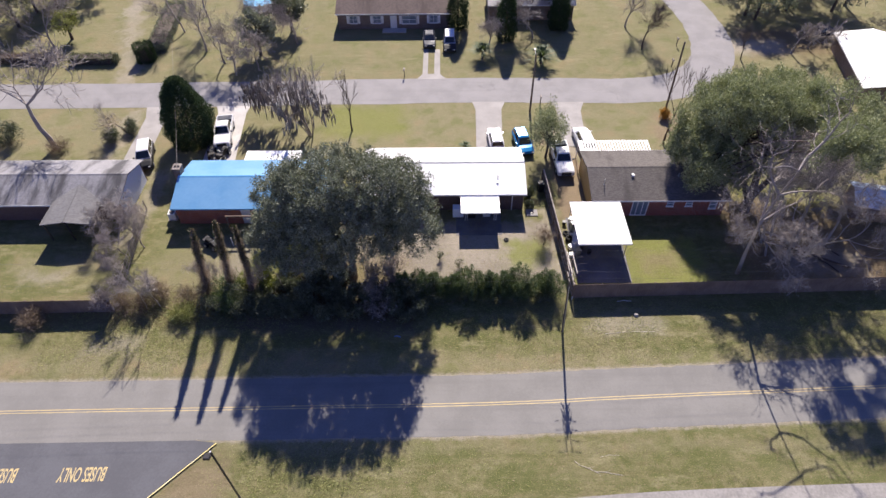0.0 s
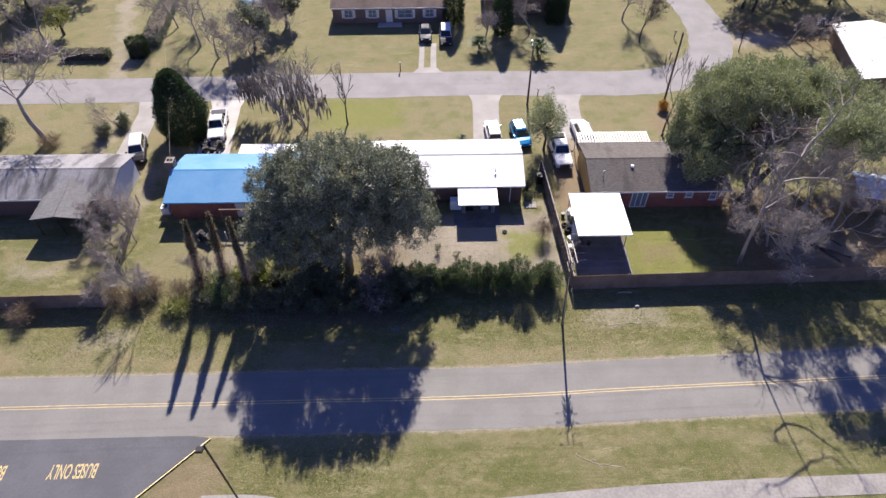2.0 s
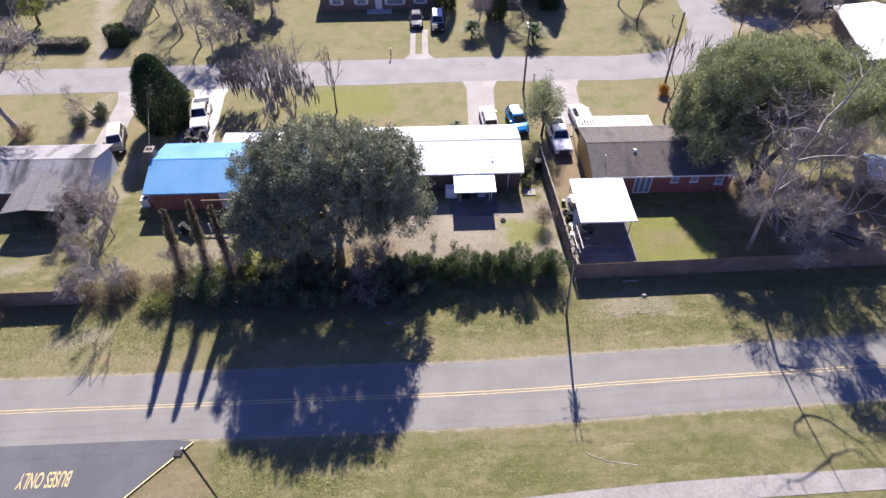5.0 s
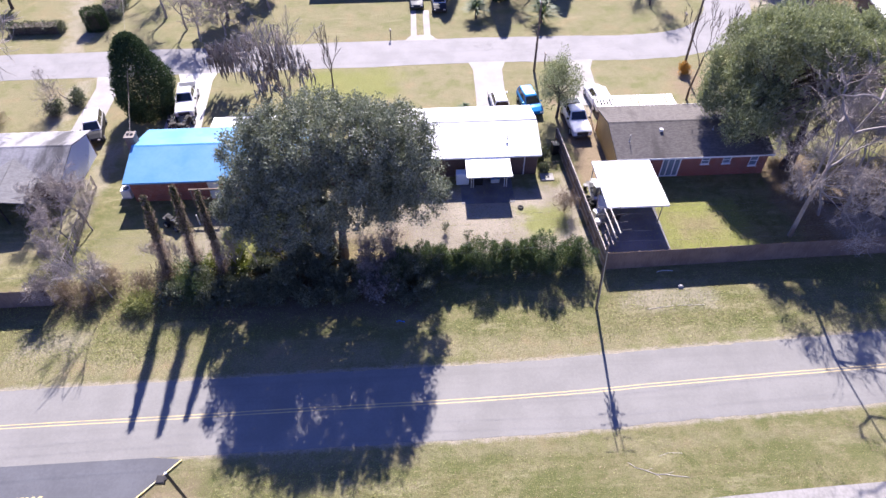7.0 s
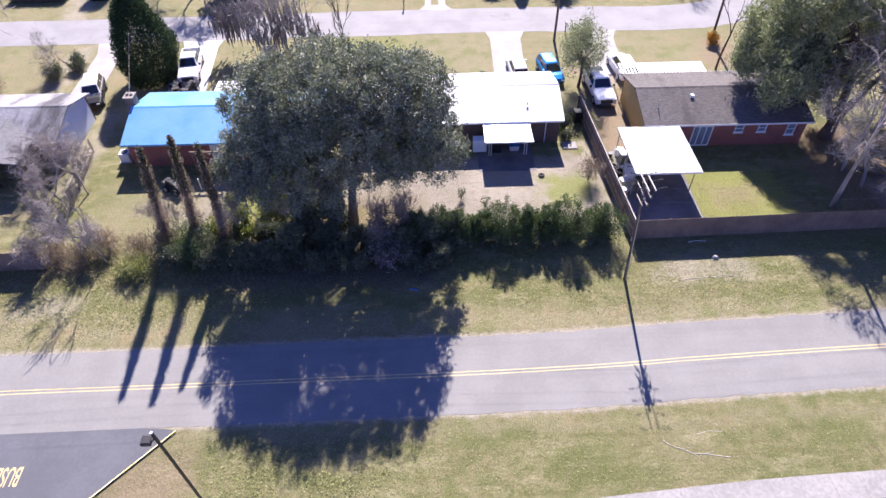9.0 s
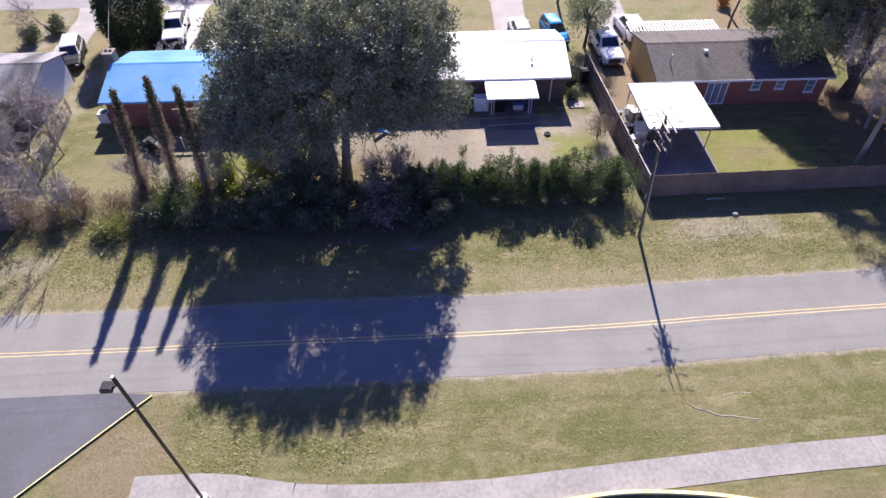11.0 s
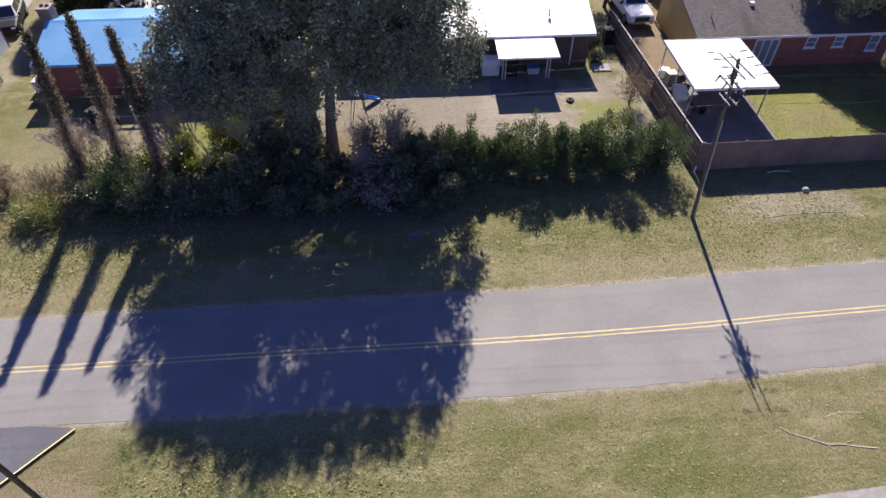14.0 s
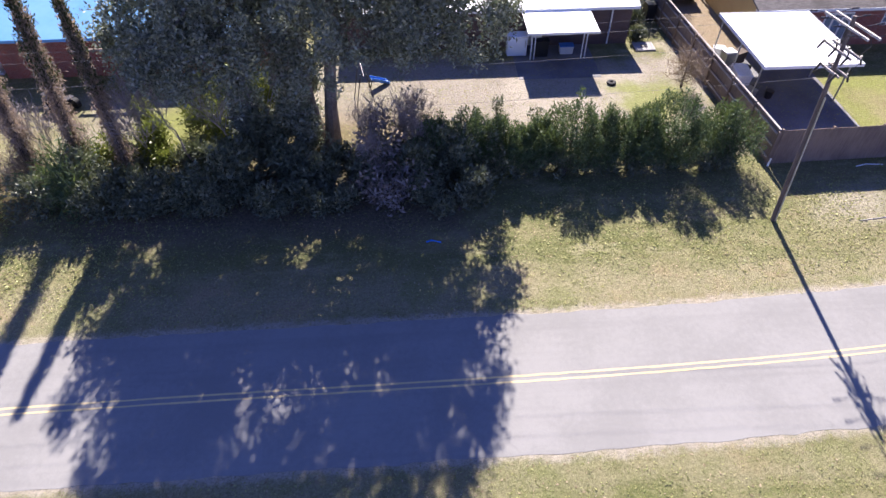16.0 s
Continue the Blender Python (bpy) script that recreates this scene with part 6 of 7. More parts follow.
def fan_palm(name, label, base, height, radius, seed, n=34):
    """A sago palm: a stub of trunk and arching fronds."""
    rng = np.random.default_rng(seed)
    t = thing(name, label, "palm", pose(*base, 0))
    part("trunk", Build().tube((0, 0, 0), (0, 0, height * 0.42), 0.16, 0.13, 9), DARK_BARK, t)
    for i in range(n):
        a, b = i * 2.4 + rng.uniform(-0.2, 0.2), Build()
        lift, far = rng.uniform(-0.1, 1.7), radius * rng.uniform(0.7, 1.05)
        out = far * (1.0 - 0.28 * max(0.0, lift))
        ring = [Vector((math.cos(a) * out * s, math.sin(a) * out * s, max(0.06, height * 0.42 + lift * far * (s - 0.7 * s * s)))) for s in (0, 0.25, 0.5, 0.75, 1.0)]
        side = Vector((-math.sin(a), math.cos(a), 0)) * 0.07
        b.add([p + side * k * sc for p, sc in zip(ring, (0.2, 1.0, 1.1, 0.8, 0.1)) for k in (-1, 1)], [(2 * j, 2 * j + 1, 2 * j + 3, 2 * j + 2) for j in range(4)])
        part("frond", b, HEDGE_LEAF, t)
    return t


fan_palm("sago_palm", "dark sago palm on the front lawn", (2.3, 58.3), 0.9, 1.0, 3)
fan_palm("palmetto", "spiky green palmetto on the far lawn", (13.4, 77.6), 2.4, 2.9, 4, 120)
fan_palm("palmetto", "spiky green palmetto on the far lawn", (5.2, 79.2), 2.8, 2.4, 5, 110)


def far_tree(label, base, height, spread, leaf_mat, seed, n=60, each=46, size=0.32, bark=DARK_BARK):
    rng = np.random.default_rng(seed)
    pts, ways, mids = clumps(rng, (0, 0, height * 0.62), (spread, spread, height * 0.36), n, each, spread * 0.24, 0.4, -0.8)
    rows = [(Vector((0, 0, 0)), Vector((0.1, 0, height * 0.3)), 0.24, 0.18), (Vector((0.1, 0, height * 0.3)), Vector((0, 0.2, height * 0.5)), 0.18, 0.12)]
    crown_limbs(rng, (0, 0.2, height * 0.45), mids, 0.1, rows, 3)
    return tree("evergreen_tree", label, base, rows, bark, (pts, ways), leaf_mat, size, 0.5, 2, 0.2, seed)


for i, (x, y, h, s, m, lab) in enumerate((
    (-71, 86, 7, 3.6, OAK_LEAF, "dark evergreen tree in the far yard"), (-66.5, 90, 8, 4, DARK_LEAF, "dark evergreen tree in the far yard"), (-63.5, 97, 8, 3.8, OAK_LEAF, "dark evergreen tree in the far yard"),
    (-60, 102, 9, 4.5, DARK_LEAF, "dark evergreen tree in the far yard"), (-66, 95, 9, 5, OAK_LEAF_WARM, "dark evergreen tree in the far yard"), (-73, 90, 8, 4, OAK_LEAF, "dark evergreen tree in the far yard"),
    (-63, 103, 10, 5, OAK_LEAF, "dark evergreen tree in the far yard"), (-56.5, 86.0, 4.8, 2.0, WEED_LEAF, "thin yellow-green tree in the far yard"), (-26.8, 80.8, 6.5, 2.6, OAK_LEAF, "evergreen tree in the far yard"), (-23.5, 88, 6, 2.4, DARK_LEAF, "evergreen tree behind the far house"),
    (17, 93, 8, 3, DARK_LEAF, "dark evergreen behind the far house"),
    (47, 92, 9, 5.0, OAK_LEAF_WARM, "olive evergreen tree beyond the bend"), (55, 97, 10, 5.5, OAK_LEAF_WARM, "olive evergreen tree beyond the bend"), (64, 95, 10, 6, OAK_LEAF_WARM, "olive evergreen tree beyond the barn"), (50, 103, 10, 5, OAK_LEAF, "evergreen tree beyond the bend"), (60, 104, 10, 5, OAK_LEAF, "evergreen tree beyond the bend"),
    (48.0, 90.5, 8, 4.6, OAK_LEAF_WARM, "olive evergreen at the road bend"), (61.0, 93.0, 9, 5.5, OAK_LEAF, "evergreen tree beyond the barn"), (54.0, 93.5, 9, 5.0, OAK_LEAF_WARM, "olive evergreen tree beyond the bend"), (55, 59, 9, 4.5, OAK_LEAF_WARM, "olive evergreen tree beside the barn"), (50, 53, 10, 5.5, OAK_LEAF_WARM, "olive evergreen tree beyond the yard"))):
    far_tree(lab, (x, y), h, s, m, 300 + i, 34 if m is WEED_LEAF else 60, 22 if m is WEED_LEAF else 46)
for i, (x, y, h) in enumerate(((6.3, 82.5, 5.0), (12.5, 91.0, 7.5), (16.0, 92.5, 7.5), (27.5, 88.5, 8.0), (-40.0, 88.0, 10.0), (-36.5, 90.0, 10.0), (-66.0, 84.0, 10.0), (-70.0, 70.0, 11.0), (-28.5, 86.0, 8.0), (47.0, 49.0, 10.0), (47.5, 42.0, 10.0))):
    bare_tree("bare_tree", "grey leafless tree in winter", (x, y), h * 1.15, 0.15, PALE_BARK, 340 + i, levels=3, kids=4, angle=0.7, haze=0.6)

for x, y, h, r, k in ((8.9, 84.6, 8.5, 1.5, 391), (1.9, 88.6, 8.0, 1.6, 392), (17.2, 88.0, 7.0, 1.5, 393)):
    cone_tree("conifer", "tall dark conifer beside the far house", (x, y), h, r, CEDAR_LEAF, DARK_BARK, 6000, 0.24, k, 0.03, 0.7, bulge=0.3)
for k, (x, y, h) in enumerate(((-29.0, 75.2, 8.5), (-26.2, 76.6, 7.5), (13.0, 85.2, 9.0), (49.5, 80.0, 7.0), (52.5, 81.5, 7.0))):
    bare_tree("bare_tree", "tangled grey leafless tree in a far yard", (x, y), h, 0.14, PALE_BARK, 700 + k, levels=4, kids=3, bend=0.2, lift=0.02, angle=0.8, trunk_share=0.32, haze=0.25, thin=0.02)

# clipped shapes across the road
def box_hedge(name, label, at, size, leaf_mat, n, seed, round_top=0.0):
    """A clipped hedge: leaves over the faces of a soft-edged block."""
    rng = np.random.default_rng(seed)
    lx, ly, h = size
    u = rng.uniform(-1, 1, (n, 3))
    axis = rng.integers(0, 3, n)
    u[np.arange(n), axis] = np.sign(u[np.arange(n), axis]) * rng.uniform(0.8, 1.04, n)
    if round_top:
        k = np.sqrt(u[:, 0] ** 2 + u[:, 1] ** 2)
        u[:, :2] *= (1 / np.maximum(1, k))[:, None]
    pts = np.stack([u[:, 0] * lx / 2, u[:, 1] * ly / 2, np.maximum(0.05, (u[:, 2] + 1) * h / 2)], 1)
    pts[:, 2] += 0.06 * np.sin(pts[:, 0] * 3.1) * (u[:, 2] > 0.5)
    t = thing(name, label, "hedge", at, "clipped hedges")
    part("stem", limbs([(Vector((x * lx, 0, 0)), Vector((x * lx, 0.05, h * 0.6)), 0.05, 0.02) for x in (-0.35, -0.1, 0.15, 0.4)], 0.01), DARK_BARK, t)
    part("core", Build().box(-lx * 0.44, lx * 0.44, -ly * 0.42, ly * 0.42, 0.05, h * 0.9) if not round_top else Build().tube((0, 0, 0.05), (0, 0, h * 0.9), lx * 0.42, lx * 0.36, 12), DARK_BARK, t, "dark twiggy inside")
    ob = new("foliage", leaf_mesh("foliage", pts, u, 0.17, leaf_mat, 0.5, 2, 0.2, seed))
    ob.parent = t
    return t


box_hedge("topiary", "round clipped dark topiary bush", pose(-42.9, 79.6, 0), (2.5, 2.5, 2.4), CEDAR_LEAF, 3000, 380, 1.0)
box_hedge("hedge", "low clipped dark hedge beside the road", pose(-50.2, 79.0, 0), (6.5, 1.6, 1.1), DARK_LEAF, 2400, 381)
box_hedge("hedge", "low scruffy brown hedge beside the road", pose(-60.5, 79.6, 0), (9.0, 1.5, 0.9), BROWN_LEAF, 3000, 382)
box_hedge("hedge", "long grey-green hedge along a path", pose(-43.0, 89.2, 0, 0, 0, 96), (15.0, 2.8, 1.0), OAK_LEAF, 6500, 383)

for i, (x, y, h) in enumerate(((-17.0, 37.0, 5.5), (-15.2, 36.4, 6.5), (-13.6, 37.2, 6.0), (-11.8, 36.6, 6.5), (-6.0, 36.3, 4.2), (-5.2, 37.2, 3.8), (-7.4, 36.9, 3.6), (-4.9, 35.8, 3.4), (-6.8, 35.2, 3.2), (-23.0, 36.8, 4.0), (-21.3, 36.6, 4.2))):
    bare_tree("sapling", "thin leafless sapling among the undergrowth", (x, y), h, 0.07, TWIG, 400 + i, levels=3, kids=3, haze=0.35, angle=0.5, lift=0.15)


# ---- loose things in the yards ----
def ac_unit(at):
    c = thing("air_conditioner", "white outdoor air-conditioning unit beside the wall", "air conditioner", at)
    part("cabinet", Build().box(-0.4, 0.4, -0.4, 0.4, 0.05, 0.82), WHITE_PAINT, c)
    part("pad", Build().box(-0.5, 0.5, -0.5, 0.5, 0, 0.05), CONCRETE, c)
    part("fan_grille", Build().tube((0, 0, 0.82), (0, 0, 0.85), 0.30, 0.28, 16), DARK_METAL, c, "dark round fan grille")
    return c


ac_unit(pose(-28.9, 46.6, 0))
ac_unit(pose(-28.8, 48.9, 0))


def tyre(name, label, at, r=0.34, w=0.22):
    rings = []
    for j in range(9):
        a = 2 * math.pi * j / 8
        rings.append((r - 0.1 + 0.1 * math.cos(a), w / 2 + w / 2 * math.sin(a)))
    b = Build()
    n = 18
    for j in range(8):
        (ra, za), (rb, zb) = rings[j], rings[j + 1]
        b.add([(q * math.cos(2 * math.pi * i / n), q * math.sin(2 * math.pi * i / n), z) for q, z in ((ra, za), (rb, zb)) for i in range(n)], [(i, (i + 1) % n, n + (i + 1) % n, n + i) for i in range(n)])
    return solid(name, b, RUBBER, label, "tyre", at=at, group="stacked tyres")


tyre("tyre", "worn black car tyre leaning by the carport", pose(12.35, 42.9, 0.0))
tyre("tyre", "worn black car tyre leaning by the carport", pose(12.35, 42.9, 0.225))
tyre("tyre", "worn black car tyre lying by the fence", pose(12.2, 43.8, 0.0))
tyre("fire_ring", "rusty dark ring for a yard fire", pose(6.05, 42.95, 0.0), 0.27, 0.15)


def crate(name, label, category, at, size, material, lid=None):
    c = thing(name, label, category, at)
    x, y, z = size
    part("body", Build().loft([[(-x * 0.46, -y * 0.46, 0), (x * 0.46, -y * 0.46, 0), (x * 0.46, y * 0.46, 0), (-x * 0.46, y * 0.46, 0)], [(-x / 2, -y / 2, z), (x / 2, -y / 2, z), (x / 2, y / 2, z), (-x / 2, y / 2, z)]]), material, c)
    part("lid", Build().box(-x * 0.53, x * 0.53, -y * 0.53, y * 0.53, z + 0.002, z + 0.06), lid or material, c)
    return c


crate("washing_machine", "old grey-white washing machine under the carport", "washing machine", pose(13.1, 44.5, 0.016, 0, 0, 12), (0.62, 0.6, 0.85), GREY_METAL, WHITE_PAINT)
crate("freezer", "white chest freezer under the carport", "freezer", pose(13.0, 42.4, 0.016, 0, 0, -8), (0.75, 1.3, 0.85), WHITE_PAINT)
crate("storage_box", "pale grey plastic box under the carport", "storage box", pose(12.9, 41.0, 0.016, 0, 0, 20), (0.7, 0.55, 0.5), GREY_METAL)
crate("storage_box", "dark plastic tub beside the carport", "storage box", pose(13.7, 43.5, 0.016, 0, 0, 35), (0.55, 0.55, 0.45), BLACK_PLASTIC)
crate("trash_bin", "black wheeled trash bin standing by the fence", "trash bin", pose(10.35, 50.6, 0, 0, 0, 5), (0.62, 0.7, 1.05), BLACK_PLASTIC)
crate("barbecue", "covered dark barbecue on the patio", "barbecue", pose(2.6, 46.4, 0.016), (0.9, 0.5, 0.9), BLACK_PLASTIC)
crate("cooler", "pale blue cooler on the patio", "cooler", pose(4.2, 46.6, 0.016), (0.8, 0.45, 0.45), WHITE_PAINT, BLUE_PLASTIC)

for x, y, r, h, m, lab in ((12.75, 43.4, 0.17, 0.38, WHITE_PAINT, "white plastic bucket under the carport"), (13.15, 43.75, 0.16, 0.36, WHITE_PAINT, "white plastic bucket under the carport"), (12.85, 45.6, 0.18, 0.4, GREY_METAL, "grey metal pail under the carport"),
                          (13.35, 41.5, 0.2, 0.34, BLACK_PLASTIC, "black plastic plant pot under the carport"), (13.6, 42.6, 0.16, 0.36, WHITE_PAINT, "white plastic bucket under the carport"), (14.1, 41.0, 0.22, 0.4, BLACK_PLASTIC, "black plastic plant pot under the carport"), (12.2, 45.2, 0.2, 0.42, BLACK_PLASTIC, "black plastic plant pot beside the fence")):
    pail = thing("bucket", lab, "bucket", pose(x, y, 0.016 if x > 12.5 else 0.0), "buckets under the carport")
    part("body", Build().tube((0, 0, 0), (0, 0, h), r * 0.8, r, 14), m, pail)
    part("rim", Build().tube((0, 0, h - 0.03), (0, 0, h + 0.012), r * 1.06, r * 1.06, 14), m, pail)
crate("storage_box", "white plastic box stacked under the carport", "storage box", pose(13.0, 45.5, 0.016, 0, 0, -14), (0.6, 0.5, 0.55), WHITE_PAINT)
crate("storage_box", "white plastic box beside the carport posts", "storage box", pose(12.45, 41.7, 0.0, 0, 0, 30), (0.6, 0.5, 0.45), WHITE_PAINT)
crate("storage_box", "white foam box beside the carport posts", "storage box", pose(12.3, 40.6, 0.0, 0, 0, -12), (0.5, 0.42, 0.36), WHITE_PAINT)
crate("storage_box", "dark wooden box under the carport", "storage box", pose(13.9, 44.9, 0.016, 0, 0, 24), (0.8, 0.6, 0.6), DARK_BARK)

slide = thing("toy_slide", "blue plastic play slide lying in the yard", "slide", pose(-6.9, 43.6, 0, 0, 0, 25) @ Matrix.Scale(0.72, 4))
part("chute", Build().loft([[(-0.6, -0.22, 0.7), (-0.6, 0.22, 0.7), (-0.6, 0.22, 0.76), (-0.6, -0.22, 0.76)], [(0.2, -0.22, 0.25), (0.2, 0.22, 0.25), (0.2, 0.22, 0.31), (0.2, -0.22, 0.31)], [(0.85, -0.22, 0.08), (0.85, 0.22, 0.08), (0.85, 0.22, 0.14), (0.85, -0.22, 0.14)]]), BLUE_PLASTIC, slide)
for s in (-0.24, 0.2):
    part("side_rail", Build().loft([[(-0.6, s, 0.7), (-0.6, s + 0.04, 0.7), (-0.6, s + 0.04, 0.92), (-0.6, s, 0.92)], [(0.85, s, 0.0), (0.85, s + 0.04, 0.0), (0.85, s + 0.04, 0.2), (0.85, s, 0.2)]]), BLUE_PLASTIC, slide)
for s in (-0.2, 0.2):
    part("leg", Build().tube((-0.75, s, 0), (-0.58, s * 0.8, 0.75), 0.03, 0.03, 6), DARK_METAL, slide)

swing = thing("swing_frame", "rusty thin metal swing frame in the yard", "swing frame", pose(-7.6, 42.0, 0, 0, 0, 10))
for s in (-1, 1):
    for e in (-0.9, 0.9):
        part("leg", Build().tube((s * 0.5, e * 0.6, 0), (s * 0.15, e * 0.6, 1.9), 0.025, 0.025, 6), DARK_METAL, swing)
part("top_bar", Build().tube((0, -0.7, 1.9), (0, 0.7, 1.9), 0.03, 0.03, 6), DARK_METAL, swing)

pad = thing("well_cover", "concrete pad with a dark square hatch", "well cover", pose(9.05, 46.95, 0))
part("pad", Build().box(-0.6, 0.6, -0.5, 0.5, 0, 0.08), PALE_CONCRETE, pad)
part("hatch", Build().box(-0.2, 0.2, -0.15, 0.15, 0.081, 0.11), DARK_METAL, pad, "dark metal hatch")


def stick(name, label, category, a, b, r, material, at_z=0.0):
    m = (Vector(a) + Vector(b)) / 2 + Vector(random.choice(((0.12, 0.1, 0), (-0.1, 0.12, 0))))
    return solid(name, Build().path([(*a[:2], a[2] + r), (m.x, m.y, m.z + r), (*b[:2], b[2] + r)], r, 6), material, label, category)


branch = thing("fallen_branch", "bleached broken branch lying on the verge grass", "branch", pose(9.5, 19.7, 0))
part("limb", Build().path([(0, 0, 0.012), (0.35, -0.34, 0.02), (0.9, -0.55, 0.01), (1.5, -0.84, 0.02), (2.1, -0.86, 0.012), (2.7, -1.0, 0.01), (3.4, -1.1, 0.01)], 0.02, 6), BLEACHED, branch)
for p, q in (((0.9, -0.55, 0.01), (1.4, -0.45, 0.02)), ((1.5, -0.84, 0.02), (1.8, -1.15, 0.015)), ((2.1, -0.86, 0.012), (2.6, -0.72, 0.02))):
    part("twig", Build().tube(p, q, 0.012, 0.006, 5), BLEACHED, branch)
stick("fallen_branch", "thin bleached branch on the verge grass", "branch", (11.5, 20.0, -0.01), (13.0, 20.1, -0.01), 0.014, BLEACHED)
stick("fallen_branch", "long dark limb lying across the leaf litter", "branch", (31.8, 42.6, 0.05), (38.8, 38.9, 0.05), 0.10, DARK_BARK)
stick("fallen_branch", "dark forked limb lying in the litter", "branch", (36.2, 40.2, 0.05), (37.6, 38.3, 0.05), 0.06, DARK_BARK)
stick("fallen_branch", "dark forked limb lying in the litter", "branch", (36.6, 43.4, 0.05), (38.6, 40.4, 0.05), 0.06, DARK_BARK)
stick("old_board", "pale weathered board lying by the fence", "board", (15.7, 34.9, 0), (17.0, 34.95, 0), 0.025, WHITE_PAINT)
stick("old_board", "grey timber edging on the sandy patch", "board", (13.9, 31.3, -0.008), (18.4, 31.5, -0.008), 0.02, BLEACHED)
stick("blue_board", "blue board lying in the shade", "board", (-4.7, 31.1, 0), (-4.1, 31.05, 0), 0.035, BLUE_PLASTIC)
solid("stone", Build().loft([[(0.22 * math.cos(a) * k, 0.17 * math.sin(a) * k, z) for a in [i * math.pi / 4 for i in range(8)]] for k, z in ((1.0, 0), (0.95, 0.12), (0.5, 0.2))]), PALE_CONCRETE, "pale stone at the fence foot", "stone", at=pose(17.1, 33.3, 0))
stub = solid("fence_stub", Build().tube((0, 0, 0), (0.02, 0, 0.45), 0.05, 0.04, 8), WHITE_PAINT, "short white pipe stub by the fence corner", "post", at=pose(11.55, 35.2, 0))
solid("white_pipe", Build().tube((0, 0, 0), (0, 0, 1.1), 0.05, 0.05, 8), WHITE_PAINT, "short white pipe standing in the yard", "pipe", at=pose(-21.6, 42.4, 0))
for x, y, h in ((-0.7, 40.3, 1.3), (1.15, 39.4, 0.9)):
    shrub("potted_shrub", "small dark leafless plant in the bare yard", (x, y), (0.4, 0.4, h), DARK_LEAF, 120, 0.16, int(500 + 10 * x), 0.8, "", 0.3, 8, "plant")


def mailbox(at):
    m = thing("mailbox", "mailbox on a dark post beside the road", "mailbox", at)
    part("post", Build().box(-0.05, 0.05, -0.05, 0.05, 0, 1.0), DARK_BARK, m)
    part("box", Build().loft([[(-0.1, y, 1.0), (0.1, y, 1.0), (0.1, y, 1.15), (0.05, y, 1.22), (-0.05, y, 1.22), (-0.1, y, 1.15)] for y in (-0.26, 0.26)]), PALE_BARK, m)
    return m


mailbox(pose(-5.7, 74.6, 0))
mailbox(pose(12.2, 67.6, 0))
mailbox(pose(33.8, 82.6, 0))
mailbox(pose(31.5, 76.5, 0))
pool = thing("round_pool", "round above-ground pool with blue liner", "pool", pose(-30.2, 96.8, 0))
part("wall", Build().tube((0, 0, 0), (0, 0, 1.1), 2.6, 2.6, 32, caps=False), WHITE_PAINT, pool)
part("water", Build().tube((0, 0, 0.1), (0, 0, 1.0), 2.57, 2.57, 32), surface("pool_cover", (0.16, 0.42, 0.66), (0.2, 0.46, 0.7), 6, 1, 0.3, bump=0.1), pool, "pale blue water surface")


# ---- loose grass and fallen leaves ----
def scatter(name, label, n, x0, x1, y0, y1, size, material, up, slim, seed, lie=False, category="grass"):
    rng = np.random.default_rng(seed)
    x, y = rng.uniform(x0, x1, n), rng.uniform(y0, y1, n)
    clump = np.array([noise.noise((a * 0.5, b * 0.5, seed)) for a, b in zip(x, y)])
    mid = np.array([road_y(a) for a in x])
    keep = (clump > rng.uniform(-0.55, 0.35, n)) & (np.abs(y - mid) > 2.85) & ~((y < 21.5) & (y > x + 39.0 - 0.2)) & ~((y < 21.4) & (x < -17.5 - (21.4 - y) * 0.93))
    if category == "weeds":
        rim = np.minimum(np.minimum(x - x0, x1 - x) / 5.0, np.minimum(y - y0, y1 - y) / 1.2)
        keep &= rng.random(n) < np.clip(rim, 0, 1) ** 1.5
    for a, b, s in SLABS:
        d, q = np.array((b - a)[:2]), np.array(s[:2])
        along = ((x - a.x) * d[0] + (y - a.y) * d[1]) / (d @ d)
        across = ((x - a.x) * q[0] + (y - a.y) * q[1]) / (q @ q)
        keep &= ~((along > -0.15) & (along < 1.15) & (np.abs(across) < 1.06))
    pts = np.stack([x, y, np.full(n, 0.012)], 1)[keep]
    ways = np.tile((0, 0, 0.5 if not lie else 0.0), (len(pts), 1))
    me = leaf_mesh(name, pts, ways, size, material, slim, 1, up, seed)
    if lie:
        co = np.empty(len(me.vertices) * 3)
        me.vertices.foreach_get("co", co)
        co = co.reshape(-1, 3)
        co[:, 2] = 0.012 + np.abs(co[:, 2] - 0.012) * {"leaf litter": 0.12, "weeds": 0.55}.get(category, 0.4)
        me.vertices.foreach_set("co", co.ravel())
    return tagged(new(name, me), label, category, "", "stuff")


scatter("grass", "short winter grass tufts on the verge", 50000, -42, 42, 27.2, 35.6, 0.11, GRASS_BLADE, 0.2, 0.35, 1, True)
scatter("grass", "short winter grass tufts on the near verge", 30000, -34, 40, 16.9, 21.8, 0.08, GRASS_BLADE, 0.2, 0.35, 2, True)
scatter("grass", "short winter grass tufts in the back yards", 36000, -45, 30, 36.0, 46, 0.11, GRASS_BLADE, 0.2, 0.35, 3, True)
scatter("weeds", "bright low weeds in clumps on the verge", 24000, -4, 42, 28.0, 35.2, 0.115, WEED_LEAF, 0.3, 0.5, 11, True, "weeds")
scatter("weeds", "low weeds in clumps along the hedge foot", 22000, -38, -13, 27.6, 35.4, 0.12, WEED_LEAF, 0.3, 0.5, 12, True, "weeds")
scatter("weeds", "rough green weeds on the near verge", 11000, -20, 24, 16.8, 21.6, 0.085, WEED_LEAF, 0.3, 0.5, 13, True, "weeds")
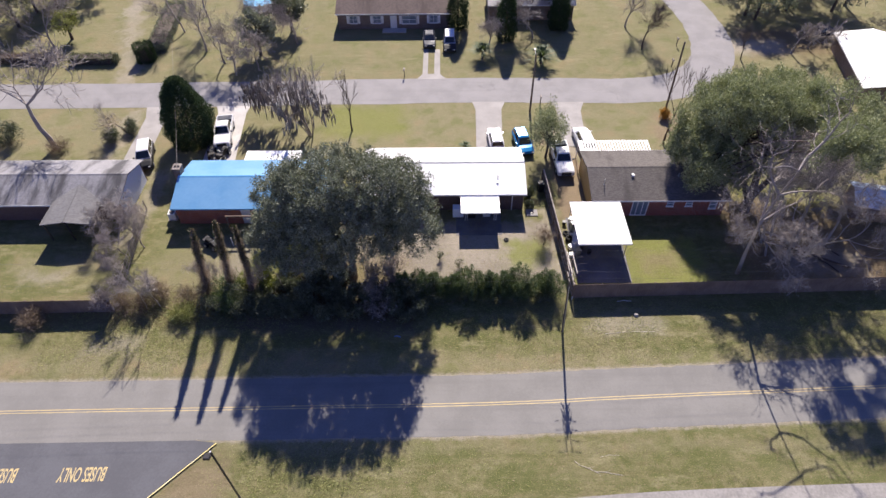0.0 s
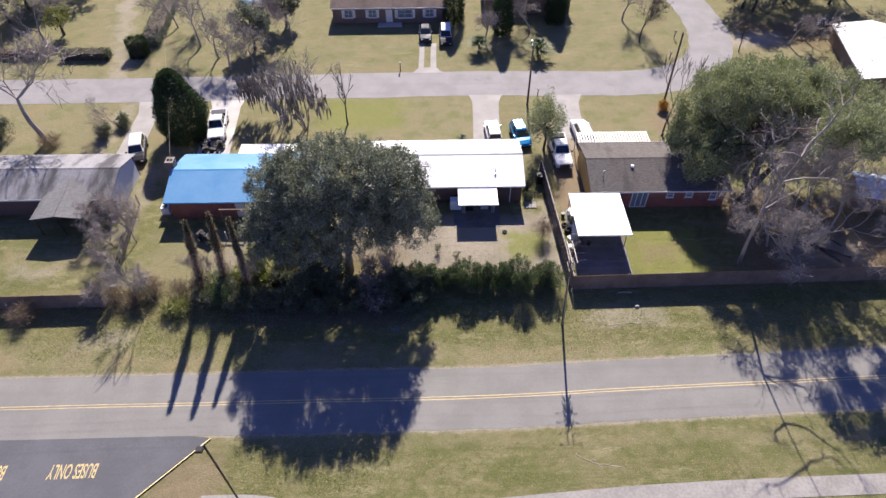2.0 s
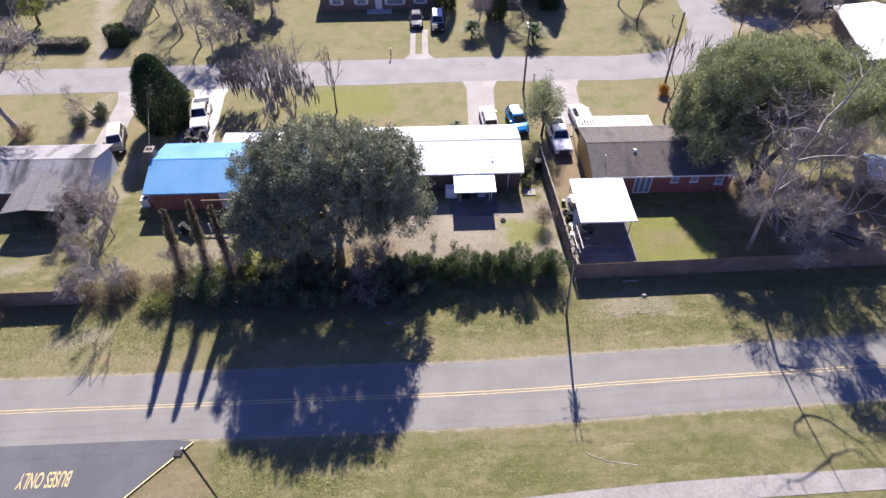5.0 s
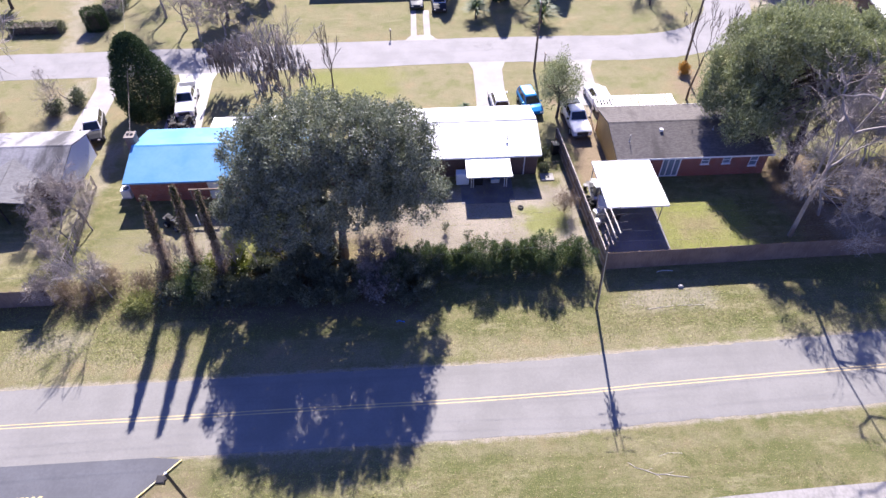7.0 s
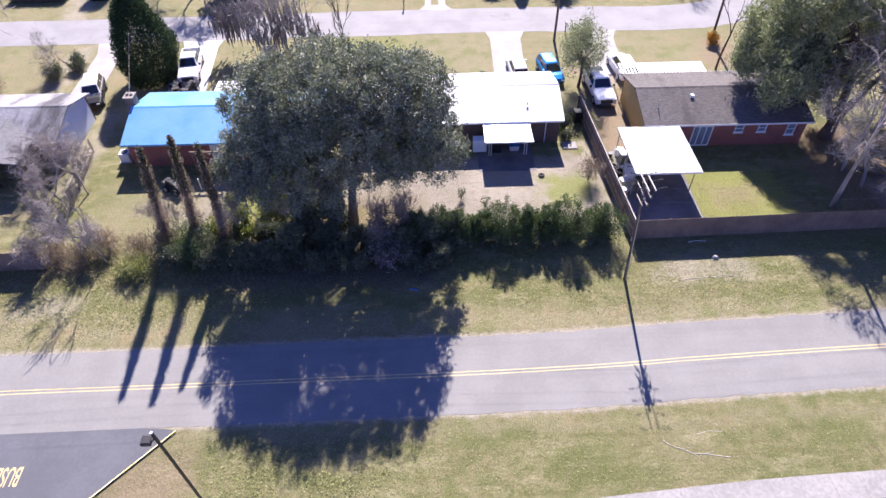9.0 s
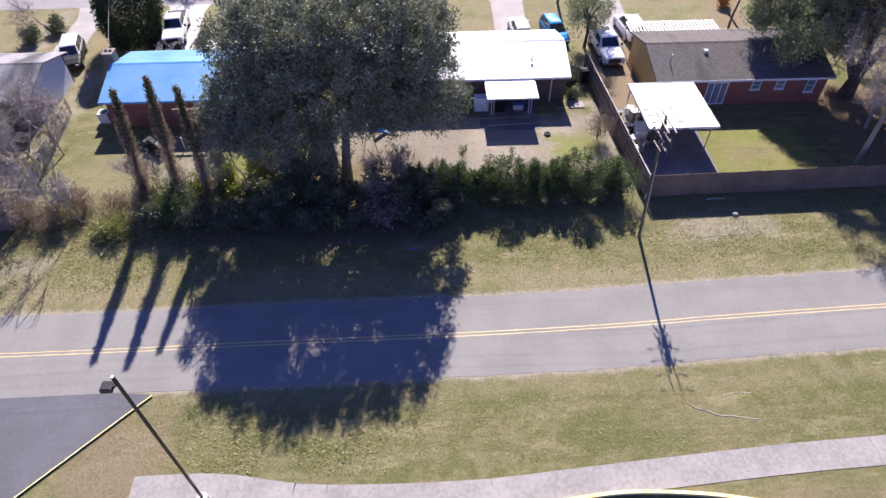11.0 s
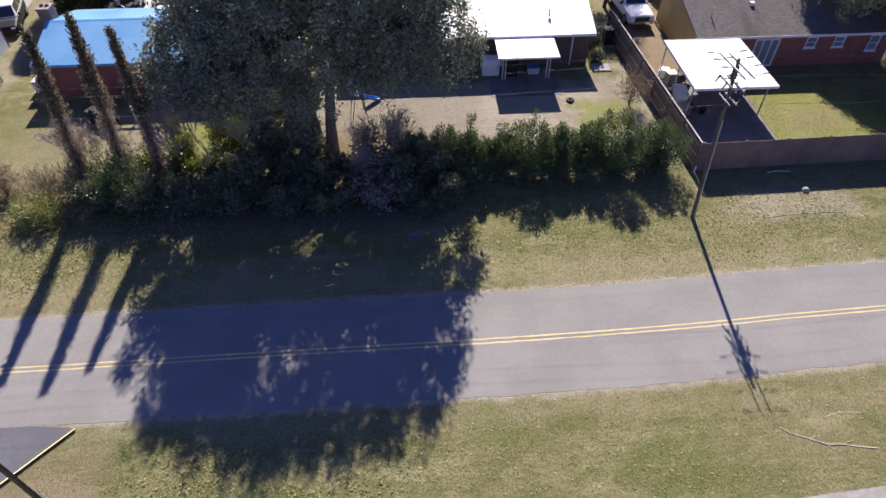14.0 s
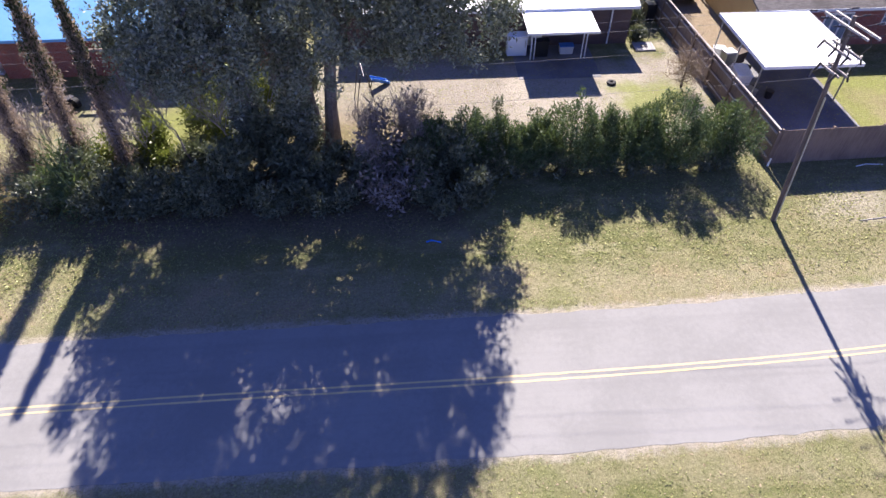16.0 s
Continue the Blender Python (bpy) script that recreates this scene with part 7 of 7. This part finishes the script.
scatter("weeds", "thick green weeds beside the painted kerb", 15000, -16.5, -3.5, 16.4, 20.6, 0.11, WEED_LEAF, 0.3, 0.5, 14, True, "weeds")
scatter("fallen_leaves", "dry fallen oak leaves on the verge", 11000, -30, 30, 27.2, 36.5, 0.09, LITTER_LEAF, 0.0, 0.6, 5, True, "leaf litter")
scatter("fallen_leaves", "dry fallen leaves on the near verge", 5000, -20, 35, 17.0, 21.7, 0.09, LITTER_LEAF, 0.0, 0.6, 6, True, "leaf litter")
scatter("fallen_leaves", "dry fallen leaves across the bare yards", 16000, -12, 45, 37, 46.5, 0.10, LITTER_LEAF, 0.0, 0.6, 7, True, "leaf litter")

# ---- pieces of the fences and the pavement ----
for f, x0, w, height, material, seed in BOARDS:
    rng = np.random.default_rng(seed)
    k = int(w / 0.145)
    wide = w / k + 0.006
    key = "board_%d_%d" % (round(wide * 1000), round(height * 100))
    shared = bpy.data.meshes.get(key) or Build().add([(0, -0.024, 0), (wide, -0.024, 0), (wide, -0.002, 0), (0, -0.002, 0), (0, -0.024, height - 0.06), (wide, -0.024, height - 0.06), (wide, -0.002, height - 0.06), (0, -0.002, height - 0.06),
        (0.025, -0.024, height - 0.03), (wide - 0.025, -0.024, height - 0.03), (wide - 0.025, -0.002, height - 0.03), (0.025, -0.002, height - 0.03)],
        [(3, 2, 1, 0), (0, 1, 5, 4), (1, 2, 6, 5), (2, 3, 7, 6), (3, 0, 4, 7), (4, 5, 9, 8), (5, 6, 10, 9), (6, 7, 11, 10), (7, 4, 8, 11), (8, 9, 10, 11)]).mesh(key, material)
    for j in range(k):
        ob = new("board", shared)
        ob.parent = f
        ob.matrix_basis = pose(x0 + 0.01 + j * w / k, 0.005 * (j % 2) - abs(rng.normal(0, 0.001)), -0.03 + abs(rng.normal(0, 0.012)), rng.normal(0, 0.12), rng.normal(0, 0.07), 0)
for a, b, s in SLABS:
    part("slab", Build().slab([(a.x + s.x, a.y + s.y), (a.x - s.x, a.y - s.y), (b.x - s.x, b.y - s.y), (b.x + s.x, b.y + s.y)], -0.1, 0.025), SIDEWALK, pavement)
